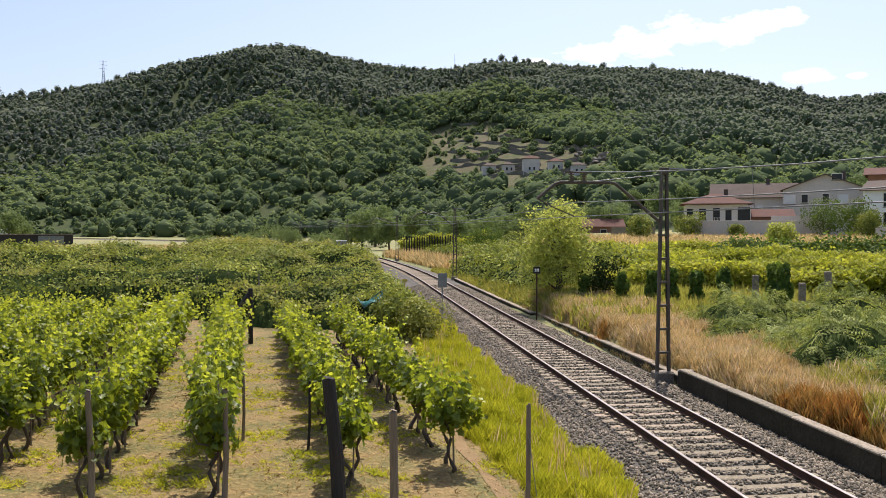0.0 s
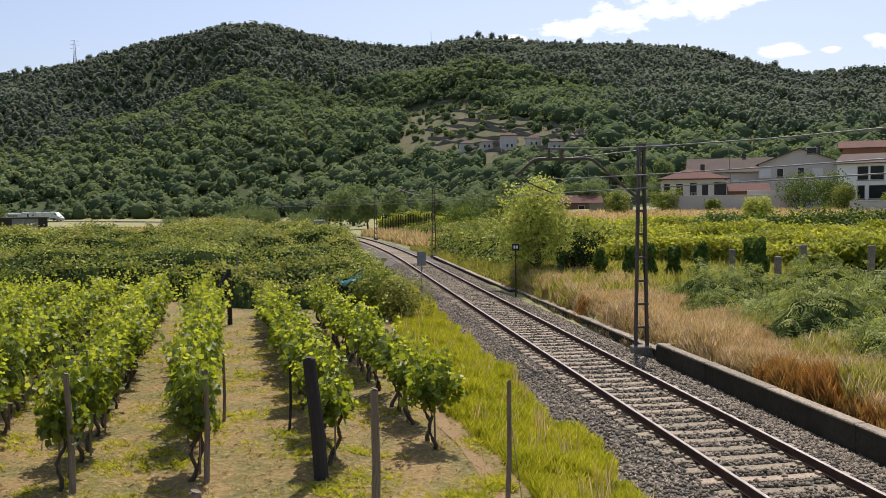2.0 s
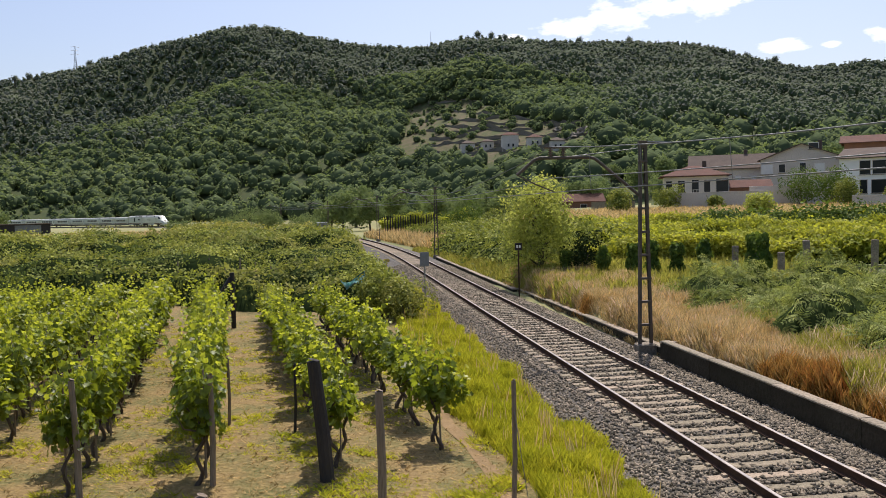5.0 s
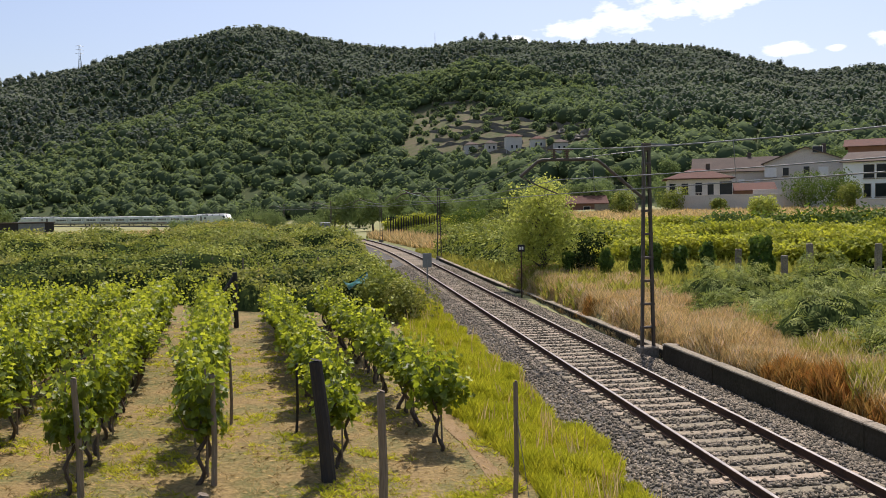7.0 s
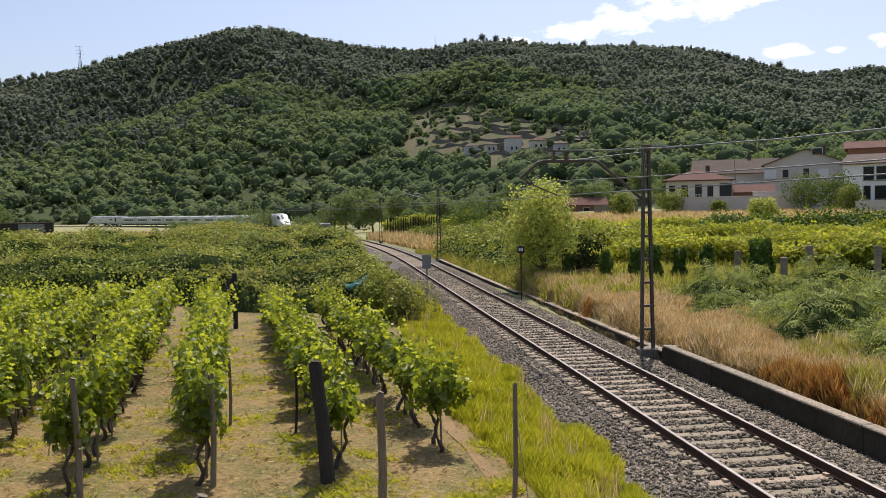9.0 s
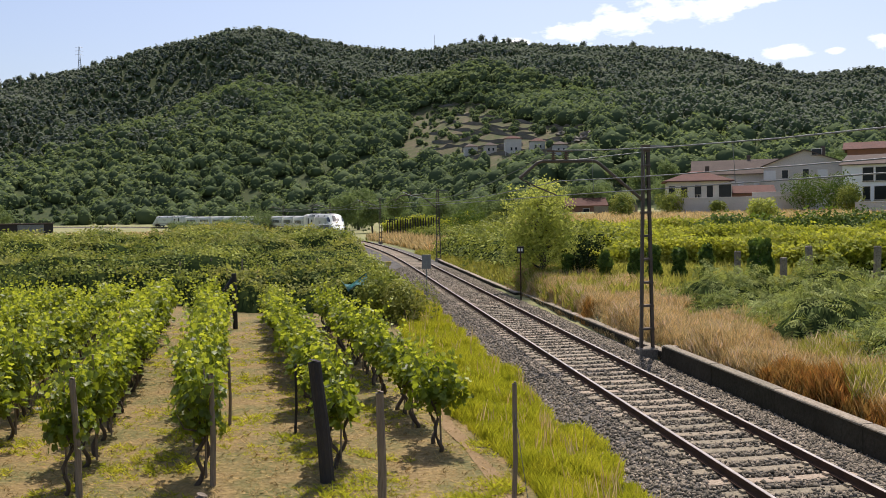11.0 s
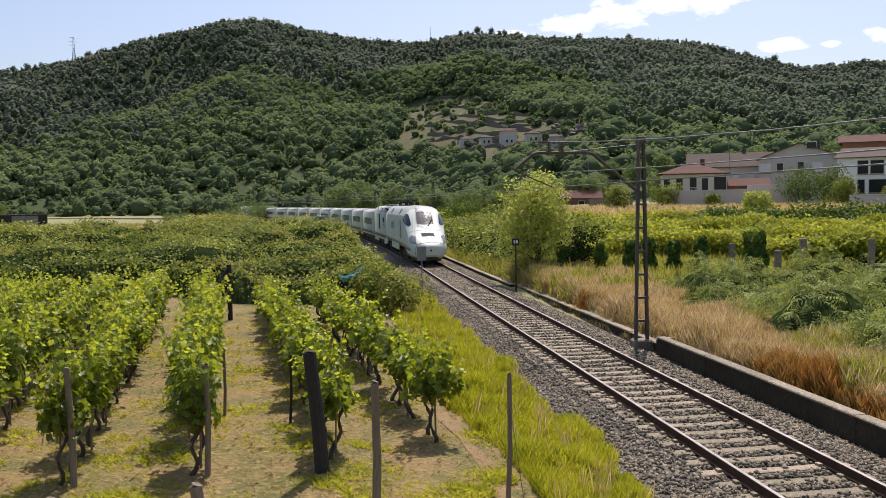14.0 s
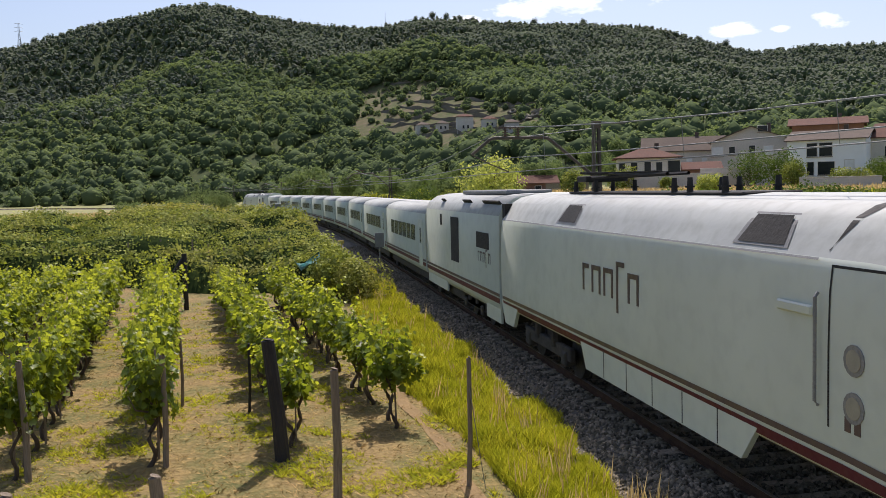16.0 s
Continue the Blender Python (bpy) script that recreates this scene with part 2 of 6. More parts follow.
    "plume": mat("pale grass plume", (0.62, 0.47, 0.30), (0.72, 0.58, 0.40), (0.5, 0.36, 0.2), 1.4, 5, 0.85, bump=0.0, spec=0.1, translucent=0.4, tcol=(0.74, 0.58, 0.36), island=0.45),
    "coach_glass": mat("dark coach window", (0.06, 0.064, 0.07), (0.075, 0.08, 0.086), None, 1, 10, 0.3, bump=0, spec=0.2),
    "black": mat("black rubber and grime", (0.014, 0.013, 0.012), (0.028, 0.025, 0.022), None, 2, 20, 0.8),
    "undergear": mat("dusty running gear", (0.035, 0.03, 0.026), (0.07, 0.06, 0.05), None, 3, 30, 0.85, bump=0.5),
    "lamp": mat("headlamp glass", (0.13, 0.14, 0.145), (0.19, 0.20, 0.205), None, 2, 10, 0.35, bump=0, spec=0.35),
    "stucco": mat("pale stucco", (0.58, 0.54, 0.48), (0.66, 0.61, 0.55), (0.45, 0.42, 0.37), 0.4, 6, 0.9, bump=0.2),
    "grey_render": mat("grey cement render", (0.60, 0.55, 0.50), (0.52, 0.475, 0.43), (0.40, 0.36, 0.33), 0.35, 5, 0.92, bump=0.2),
    "whitewash": mat("white render", (0.80, 0.81, 0.82), (0.74, 0.75, 0.76), None, 0.4, 6, 0.85, bump=0.1),
    "roof_tile": mat("clay roof tile", (0.125, 0.06, 0.044), (0.095, 0.052, 0.04), (0.18, 0.095, 0.068), 0.6, 7, 0.9, bump=0.5, spec=0.2),
    "brown_tile": mat("weathered brown tile", (0.115, 0.088, 0.07), (0.09, 0.07, 0.058), (0.15, 0.115, 0.09), 0.6, 7, 0.9, bump=0.5, spec=0.2),
    "brick_red": mat("hollow brick wall", (0.24, 0.115, 0.075), (0.19, 0.095, 0.065), (0.30, 0.18, 0.12), 0.7, 9, 0.92, bump=0.3),
    "shutter": mat("white shutter", (0.7, 0.7, 0.69), (0.62, 0.62, 0.61), None, 2, 20, 0.5, bump=0.1),
    "teal": mat("teal tarpaulin", (0.02, 0.19, 0.17), (0.03, 0.25, 0.22), None, 3, 20, 0.5, bump=0.4),
    "grey_paint": mat("grey sheet metal", (0.20, 0.20, 0.19), (0.26, 0.255, 0.245), (0.15, 0.14, 0.13), 3, 25, 0.55, bump=0.1),
    "yellow": mat("faded yellow paint", (0.5, 0.36, 0.08), (0.42, 0.3, 0.07), None, 6, 40, 0.7),
    "white_sign": mat("white enamel", (0.7, 0.7, 0.68), (0.6, 0.6, 0.58), None, 5, 30, 0.4, bump=0),
    "porcelain": mat("brown porcelain", (0.09, 0.05, 0.035), (0.11, 0.06, 0.04), None, 5, 30, 0.25, bump=0),
}


# ---- building helpers ----
def thing(name, label, category, group="", at=None, kind=""):
    ob = new(name)
    if at is not None:
        ob.matrix_basis = at
    return tagged(ob, label, category, group, kind)


def part(name, bm, material, parent=None, label="", smooth=False):
    """Links a bmesh (or a mesh) as one object under its thing or part."""
    if isinstance(bm, bmesh.types.BMesh):
        me = bpy.data.meshes.new(name)
        bm.to_mesh(me)
        bm.free()
    else:
        me = bm
    if not me.materials:
        for mm in material if isinstance(material, (list, tuple)) else [material]:
            me.materials.append(mm)
    if smooth:
        me.polygons.foreach_set("use_smooth", [True] * len(me.polygons))
    ob = new(name, me)
    ob.parent = parent
    return tagged(ob, label)


def box(bm, x0, x1, y0, y1, z0, z1, bevel=0.0, m=None):
    g = bmesh.ops.create_cube(bm, size=1)
    vs = g["verts"]
    bmesh.ops.scale(bm, verts=vs, vec=(x1 - x0, y1 - y0, z1 - z0))
    bmesh.ops.translate(bm, verts=vs, vec=((x0 + x1) / 2, (y0 + y1) / 2, (z0 + z1) / 2))
    if bevel:
        es = list({e for v in vs for e in v.link_edges})
        r = bmesh.ops.bevel(bm, geom=es, offset=bevel, segments=1, affect="EDGES")
        vs = list({v for f in r["faces"] for v in f.verts} | {v for v in vs if v.is_valid})
    if m is not None:
        bmesh.ops.transform(bm, matrix=m, verts=vs)
    return bm


def tube(bm, pts, radii, sides=6):
    """A tapered tube along points."""
    pts = [Vector(p) for p in pts]
    if isinstance(radii, (int, float)):
        radii = [radii] * len(pts)
    rings = []
    for i, p in enumerate(pts):
        d = (pts[min(i + 1, len(pts) - 1)] - pts[max(i - 1, 0)]).normalized()
        u = d.cross(Vector((0, 0, 1)) if abs(d.z) < 0.95 else Vector((1, 0, 0))).normalized()
        w = d.cross(u)
        rings.append([bm.verts.new(p + (u * math.cos(2 * math.pi * k / sides) + w * math.sin(2 * math.pi * k / sides)) * radii[i]) for k in range(sides)])
    for a, b in zip(rings, rings[1:]):
        for k in range(sides):
            bm.faces.new((a[k], a[(k + 1) % sides], b[(k + 1) % sides], b[k]))
    bm.faces.new(rings[0][::-1])
    bm.faces.new(rings[-1])
    return bm


def sweep(bm, section, path, closed=True):
    """Sweeps a (side, up) section along (place, right-hand) pairs."""
    rings = [[bm.verts.new(Vector(p) + Vector(r) * a + Vector((0, 0, b))) for a, b in section] for p, r in path]
    n = len(section)
    for a, b in zip(rings, rings[1:]):
        for k in range(n if closed else n - 1):
            bm.faces.new((a[k], b[k], b[(k + 1) % n], a[(k + 1) % n]))
    if closed:
        bm.faces.new(rings[0])
        bm.faces.new(rings[-1][::-1])
    return bm


def np_mesh(name, verts, faces):
    """verts (n, 3); faces (m, k) of one size."""
    me = bpy.data.meshes.new(name)
    verts, faces = np.asarray(verts, np.float32), np.asarray(faces, np.int32)
    k = faces.shape[1]
    me.vertices.add(len(verts))
    me.vertices.foreach_set("co", verts.ravel())
    me.loops.add(faces.size)
    me.loops.foreach_set("vertex_index", faces.ravel())
    me.polygons.add(len(faces))
    me.polygons.foreach_set("loop_start", np.arange(0, faces.size, k, dtype=np.int32))
    me.update(calc_edges=True)
    return me


RNG = np.random.default_rng(7)


def frames_of(normals, spin=None):
    """Rotation matrices whose third axis is the given normal, spun at random about it."""
    n = normals / np.maximum(np.linalg.norm(normals, axis=1, keepdims=True), 1e-6)
    ref = np.where(np.abs(n[:, 2:3]) < 0.9, [[0.0, 0.0, 1.0]], [[1.0, 0.0, 0.0]])
    u = np.cross(ref, n)
    u /= np.linalg.norm(u, axis=1, keepdims=True)
    v = np.cross(n, u)
    a = RNG.uniform(0, 2 * np.pi, len(n)) if spin is None else spin
    c, s = np.cos(a)[:, None], np.sin(a)[:, None]
    return np.stack([u * c + v * s, v * c - u * s, n], axis=2)


def scatter(name, tv, tf, places, rot, size):
    """One mesh of many copies of a small template."""
    tv, tf = np.asarray(tv, float), np.asarray(tf)
    size = np.asarray(size, float)
    if size.ndim == 1:
        size = size[:, None]
    v = np.einsum("nij,nmj->nmi", rot, tv[None] * size[:, None, :]) + np.asarray(places)[:, None, :]
    f = tf[None] + (np.arange(len(places)) * len(tv))[:, None, None]
    return np_mesh(name, v.reshape(-1, 3), f.reshape(-1, tf.shape[1]))


LEAF_V = [(0, 0, 0), (0.5, 0.12, 0.10), (0.44, 0.68, 0.12), (0, 1, -0.06), (-0.44, 0.68, 0.12), (-0.5, 0.12, 0.10)]
LEAF_F = [(0, 1, 2, 3), (0, 3, 4, 5)]
VINE_V = [(0, 0, 0), (0.5, 0.06, 0.10), (0.30, 0.36, 0.04), (0.50, 0.62, 0.10), (0, 1, -0.10), (0, 0.42, 0), (-0.50, 0.62, 0.10), (-0.30, 0.36, 0.04), (-0.5, 0.06, 0.10)]
VINE_F = [(0, 1, 2, 5), (5, 2, 3, 4), (5, 4, 6, 7), (0, 5, 7, 8)]
CLUMP_V = [(-0.5, -0.35, 0), (0.1, -0.55, 0.1), (0.55, 0.1, 0), (0.15, 0.5, 0.12), (-0.45, 0.3, 0.05)]
CLUMP_F = [(0, 1, 2, 3, 4)]
def sprig(n, seed, flat=0.5, leaf=0.42):
    """A template of n small leaflets about a point, as quads."""
    g = np.random.default_rng(seed)
    v, f = [], []
    for k in range(n):
        c = g.normal(size=3) * [0.36, 0.36, 0.2]
        a, t = g.uniform(0, 6.28), g.uniform(-flat, flat)
        u = np.array([math.cos(a), math.sin(a), t])
        w = np.array([-math.sin(a), math.cos(a), g.uniform(-flat, flat)])
        h = leaf * g.uniform(0.7, 1.3)
        v += [c - u * h * 0.5, c + w * h * 0.32 + u * 0.05, c + u * h * 0.5, c - w * h * 0.32 + u * 0.05]
        f.append((4 * k, 4 * k + 1, 4 * k + 2, 4 * k + 3))
    return np.array(v), np.array(f)


def frond():
    """A fern frond: pairs of narrow leaflets along a drooping stem."""
    v, f = [], []
    for k in range(7):
        t = k / 7
        y, z, w = t, 0.28 * t - 0.45 * t * t, 0.36 * (1 - t) ** 0.7 + 0.03
        for sd in (-1, 1):
            i = len(v)
            v += [(0, y, z), (sd * w * 0.5, y + 0.02, z + 0.02), (sd * w, y + 0.10, z - 0.05), (sd * w * 0.45, y + 0.11, z)]
            f.append((i, i + 1, i + 2, i + 3) if sd > 0 else (i + 3, i + 2, i + 1, i))
    return np.array(v), np.array(f)


def tuft(n, seed, fan=0.55, wide=0.045):
    """A tuft of n tapering blades, one high."""
    g = np.random.default_rng(seed)
    v, f = [], []
    for k in range(n):
        a, h = g.uniform(0, 6.28), g.uniform(0.55, 1.0)
        o = g.normal(size=2) * 0.12
        lean = g.uniform(0.1, fan)
        dx, dy = math.cos(a), math.sin(a)
        i = len(v)
        v += [(o[0] - dy * wide, o[1] + dx * wide, 0), (o[0] + dy * wide, o[1] - dx * wide, 0), (o[0] + dx * lean * 0.45 + dy * wide * 0.8, o[1] + dy * lean * 0.45 - dx * wide * 0.8, h * 0.6), (o[0] + dx * lean, o[1] + dy * lean, h)]
        f.append((i, i + 1, i + 2, i + 3))
    return np.array(v), np.array(f)


SPRIG_V, SPRIG_F = sprig(6, 3, 0.5, 0.56)
TWIG_V, TWIG_F = sprig(3, 9, 0.3, 0.8)
FROND_V, FROND_F = frond()
TUFT_V, TUFT_F = tuft(7, 5)
THIN_V, THIN_F = tuft(5, 27, 0.9, 0.03)
FINE_V, FINE_F = tuft(9, 21, 0.6, 0.016)
WEED_V, WEED_F = tuft(9, 31, 1.0, 0.05)
STALK_V, STALK_F = tuft(5, 8, 0.25, 0.02)


def ball(n, top=False):
    d = RNG.normal(size=(n, 3))
    d /= np.linalg.norm(d, axis=1, keepdims=True)
    if top:
        d[:, 2] = np.abs(d[:, 2])
    return d


def smooth_step(x, a, b):
    t = np.clip((x - a) / (b - a), 0, 1)
    return t * t * (3 - 2 * t)


def wave(x, y, s, seed=0.0):
    """A cheap smooth noise of about -1 to 1."""
    return (np.sin(x / s + 1.7 * np.sin(y / s * 0.7 + seed) + seed) + np.sin(y / s * 1.3 + 1.3 * np.sin(x / s * 0.9 - seed) + 2 * seed)
            + 0.5 * np.sin((x + y) / s * 2.1 + 3 * seed)) / 2.5


# ---- the track's line ----
TRACK_X, BEND = 7.24, 69.0
# straight, then ever tighter to the left: the way's turn at each metre on from the camera
LINE_S = np.arange(-60.0, 900.0, 1.0)
LINE_TURN = np.interp(LINE_S, [BEND, 130, 220, 900], [0, 61 / 666, 61 / 666 + 90 / 560, 61 / 666 + 90 / 560 + 680 / 440])
LINE_X = TRACK_X - np.concatenate([[0], np.cumsum(np.sin((LINE_TURN[1:] + LINE_TURN[:-1]) / 2))])
LINE_Y = -60.0 + np.concatenate([[0], np.cumsum(np.cos((LINE_TURN[1:] + LINE_TURN[:-1]) / 2))])
LINE_TOP = int(np.argmax(LINE_Y))


def track(s):
    """Place on the centre line, s metres on from the camera, and the way ahead."""
    a = float(np.interp(s, LINE_S, LINE_TURN))
    return Vector((float(np.interp(s, LINE_S, LINE_X)), float(np.interp(s, LINE_S, LINE_Y)), 0)), Vector((-math.sin(a), math.cos(a), 0))


def side_way(s):
    p, d = track(s)
    return p, Vector((d.y, -d.x, 0))


def off_track(x, y):
    """Distance to the right of the centre line."""
    x, y = np.asarray(x, float), np.asarray(y, float)
    c = np.interp(y, LINE_Y[:LINE_TOP], LINE_X[:LINE_TOP])
    return (x - c) * np.maximum(0.3, np.cos(np.interp(y, LINE_Y[:LINE_TOP], LINE_TURN[:LINE_TOP])))


# ---- the lie of the land ----
SKYLINE = [(-30.8, 6.68), (-25.8, 7.24), (-20.3, 7.65), (-17.3, 8.16), (-14.8, 8.71), (-13.2, 9.2), (-11.2, 9.85), (-9.2, 10.36), (-7.5, 10.89), (-6.1, 11.33), (-4.4, 11.53), (-2.6, 11.35), (-0.4, 10.85), (1.4, 10.57), (3.2, 10.31), (5.4, 10.18), (6.9, 10.28), (8.7, 10.67), (10.2, 10.79), (11.6, 10.56), (14.2, 10.23), (16.3, 9.96), (19.5, 9.81), (21.2, 9.67), (23.2, 9.41), (24.9, 8.98), (26.5, 8.43), (28.4, 7.85), (30.3, 7.42), (32.7, 7.6), (36.4, 7.4), (41.8, 6.68)]
FOOT = [(-60, 640), (-28, 610), (-18, 560), (-8, 490), (0, 420), (8, 340), (16, 270), (24, 235), (60, 230)]
RIDGE = 1050.0


def land(x, y):
    x, y = np.asarray(x, float), np.asarray(y, float)
    r, az = np.hypot(x, y), np.degrees(np.arctan2(x, y))
    u = off_track(x, y)
    z = -0.45 + 0.06 * wave(x, y, 1.6)
    z = z + 0.68 * smooth_step(u, 2.75, 3.4) * smooth_step(az, 5, 12)
    z = z + smooth_step(az, 7, 17) * 0.0215 * np.clip(r - 34, 0, 150)
    h = np.tan(np.radians(np.interp(az, [a for a, _ in SKYLINE], [e for _, e in SKYLINE]))) * RIDGE - 2
    foot = np.interp(az, [a for a, _ in FOOT], [f for _, f in FOOT])
    t = (r - foot) / (RIDGE - foot)
    k = np.clip(t, 0, 1)
    spur = 1 + (0.30 * wave(x, y, 105.0, 1.0) + 0.15 * wave(x, y, 44.0, 2.0)) * k * (1 - k) * 3
    rise = h * np.power(k, 1.12) * spur
    back = np.clip((r - RIDGE) / 900, 0, 1)
    front = smooth_step(np.abs(az), 150, 100)
    return z + rise * (1 - 0.7 * back) * front + 1.5 * wave(x, y, 11.0, 2.0) * k


# ---- ground: one sheet out to the hills ----
def build_ground():
    az = np.concatenate([np.arange(-180, -42, 6), np.arange(-42, 42, 0.4), np.arange(42, 180, 6)])
    rad = np.concatenate([np.geomspace(0.02, 1.0, 6)[:-1], np.geomspace(1.0, 60, 95), np.geomspace(62, 420, 80), np.linspace(425, 1150, 85), np.geomspace(1180, 4500, 14)])
    a, r = np.meshgrid(np.radians(az), rad)
    x, y = r * np.sin(a), r * np.cos(a)
    z = land(x, y)
    z[-6:] = np.minimum(z[-6:], 60)
    verts = np.concatenate([np.stack([x, y, z], 2).reshape(-1, 3), [[0, 0, -0.45]]])
    nr, na = x.shape
    i, j = np.meshgrid(np.arange(nr - 1), np.arange(na), indexing="ij")
    j2 = (j + 1) % na
    faces = np.stack([i * na + j, i * na + j2, (i + 1) * na + j2, (i + 1) * na + j], 2).reshape(-1, 4)[:, ::-1]
    hub = np.array([[len(verts) - 1, (k + 2) % na, k + 1, k] for k in range(0, na, 2)])
    faces = np.concatenate([faces, hub])
    me = np_mesh("ground", verts, faces)
    c = verts[faces].mean(1)
    rr, aa, u = np.hypot(c[:, 0], c[:, 1]), np.degrees(np.arctan2(c[:, 0], c[:, 1])), off_track(c[:, 0], c[:, 1])
    slot = np.zeros(len(faces), np.int32) + 1
    slot[(c[:, 1] < 54) & (u < -3.2) & (c[:, 0] < 3.6)] = 0
    slot[(rr > 150) & (rr < 600)] = 2
    foot = np.interp(aa, [p for p, _ in FOOT], [q for _, q in FOOT])
    slot[rr > foot] = 3
    slot[in_clearing(c[:, 0], c[:, 1], c[:, 2])] = 4
    slot[(u > 2.4) & (u < 6) & (c[:, 1] < 48)] = 2
    for key in ("soil", "meadow", "drymeadow", "hill", "terrace"):
        me.materials.append(M[key])
    me.polygons.foreach_set("material_index", slot)
    me.polygons.foreach_set("use_smooth", [True] * len(faces))
    tagged(part("ground", me, None), "straw-strewn vineyard soil, meadows and wooded hillside", "ground", kind="structure")


def in_clearing(x, y, z):
    """The terraced slope that is kept free of wood."""
    az, el = np.degrees(np.arctan2(x, y)), np.degrees(np.arctan2(z - EYE[2], np.hypot(x, y)))
    wob = 0.5 * wave(az, el, 1.1, 0.4)
    return (az > 5.2 + wob) & (az < 17 + wob) & (el > 2.9 + wob * 0.6) & (el < 7.0 - 0.26 * np.abs(az - 8) + wob * 0.6)


# ---- woods on the hills ----
def ico():
    bm = bmesh.new()
    bmesh.ops.create_icosphere(bm, subdivisions=1, radius=1)
    v = np.array([x.co[:] for x in bm.verts])
    f = np.array([[w.index for w in x.verts] for x in bm.faces])
    bm.free()
    return v, f


def crowns(name, centres, radii, heights, per, leaf, material, label, cone=0.0, tv=CLUMP_V, tf=CLUMP_F):
    """A wood of many crowns: leaf clumps over cores coloured dark as inner shade, joined."""
    n = len(centres)
    d = ball(n * per).reshape(n, per, 3)
    d[:, :, 2] = np.abs(d[:, :, 2]) * 1.25 - 0.3
    lump = 1 + 0.28 * np.sin(d[:, :, 0] * 4 + RNG.uniform(0, 6, (n, 1))) * np.cos(d[:, :, 1] * 4 + RNG.uniform(0, 6, (n, 1)))
    up = np.clip((d[:, :, 2] + 0.3) / 1.25, 0, 1)
    wide = (1 - cone * up) * lump
    p = np.stack([d[:, :, 0] * wide * radii[:, None], d[:, :, 1] * wide * radii[:, None], d[:, :, 2] * lump * heights[:, None]], 2)
    p += centres[:, None, :]
    nrm = d + RNG.normal(size=d.shape) * 0.22
    nrm[:, :, 2] += 0.7
    size = (leaf * RNG.uniform(0.6, 1.4, (n, per)) * (radii / radii.mean())[:, None] ** 0.5).ravel()
    size = size * np.repeat(np.clip(np.hypot(centres[:, 0], centres[:, 1]) / 780, 0.55, 1.1), per)
    me = scatter(name, tv, tf, p.reshape(-1, 3), frames_of(nrm.reshape(-1, 3)), size)
    wood = tagged(part(name, me, material), label, "woodland", kind="stuff")
    # filler balls block the view through; their dark colour plays the crown's shade
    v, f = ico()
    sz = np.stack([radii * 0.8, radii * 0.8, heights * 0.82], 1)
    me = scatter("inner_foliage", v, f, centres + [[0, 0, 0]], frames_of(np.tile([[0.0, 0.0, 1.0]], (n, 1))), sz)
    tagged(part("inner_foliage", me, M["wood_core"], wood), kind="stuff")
    return wood


def build_woods():
    n = 62000
    az = RNG.uniform(-36, 45, n)
    r = np.sqrt(RNG.uniform(240 ** 2, 1120 ** 2, n))
    x, y = r * np.sin(np.radians(az)), r * np.cos(np.radians(az))
    foot = np.interp(az, [a for a, _ in FOOT], [f for _, f in FOOT])
    z = land(x, y)
    t = (r - foot) / (RIDGE - foot)
    keep = (t > -0.02) & (np.abs(off_track(x, y)) > 14)
    clear = in_clearing(x, y, z)
    keep &= ~clear | (RNG.uniform(size=n) < 0.4)
    keep &= ~((az > 18) & (r < 300))
    # grassy strips near the foot of the slope
    strip = (t < 0.10) & (wave(x, y, 26.0, 3.0) > 0.35) & (az < 2)
    kind = t + 0.20 * wave(x, y, 95.0, 0.3) + 0.10 * wave(x, y, 40.0, 1.3) + RNG.normal(size=n) * 0.05
    p_keep = np.where(kind > 0.36, 0.46, 0.19)
    keep &= RNG.uniform(size=n) < p_keep
    split = np.interp(az, [-30, -8, 2, 6, 12, 20, 40], [0.36, 0.40, 0.52, 0.72, 0.60, 0.34, 0.2])
    broad = keep & (kind <= split)
    pines = keep & (kind > split)
    for nm, sel, mtl, per, leaf, cone, rad, hgt, lab in (
            ("broadleaf_wood", broad, M["broadleaf"], 30, 2.3, 0.10, (3.6, 9.2), (3.6, 7.6), "dense green broadleaf wood on the lower hillside"),
            ("pine_wood", pines, M["pine"], 10, 2.2, 0.45, (1.8, 3.6), (2.6, 5.2), "dark green pine wood covering the upper hillside")):
        q = np.flatnonzero(sel)
        rr = RNG.uniform(*rad, len(q)) * RNG.uniform(0.75, 1.1, len(q))
        hh = RNG.uniform(*hgt, len(q))
        small = np.where(clear[q], RNG.uniform(0.2, 0.55, len(q)), np.where(strip[q], RNG.uniform(0.3, 0.6, len(q)), 1.0))
        rr, hh = rr * small, hh * small
        c = np.stack([x[q], y[q], z[q] + hh * (0.55 if cone < 0.25 else 0.75)], 1)
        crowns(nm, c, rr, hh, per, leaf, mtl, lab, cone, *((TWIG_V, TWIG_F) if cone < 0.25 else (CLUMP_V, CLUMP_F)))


# ---- railway ----
def build_track():
    stations = [-40 + 4 * i for i in range(33)] + [94 + 6 * i for i in range(118)]
    path = [side_way(s) for s in stations]
    bed = bmesh.new()
    sweep(bed, [(-3.1, -0.62), (-2.35, -0.42), (-1.62, -0.20), (-0.6, -0.205), (0.6, -0.205), (1.62, -0.20), (2.1, -0.31), (2.5, -0.40), (2.82, -0.44)], path, closed=False)
    bmesh.ops.reverse_faces(bed, faces=bed.faces)
    tagged(part("ballast", bed, M["ballast"]), "grey crushed stone ballast under the railway track", "ballast", kind="structure")
    line = thing("railway_track", "single railway track with rusty rails on concrete sleepers", "railway track", kind="structure")
    for sgn in (-1, 1):
        c = sgn * 0.87
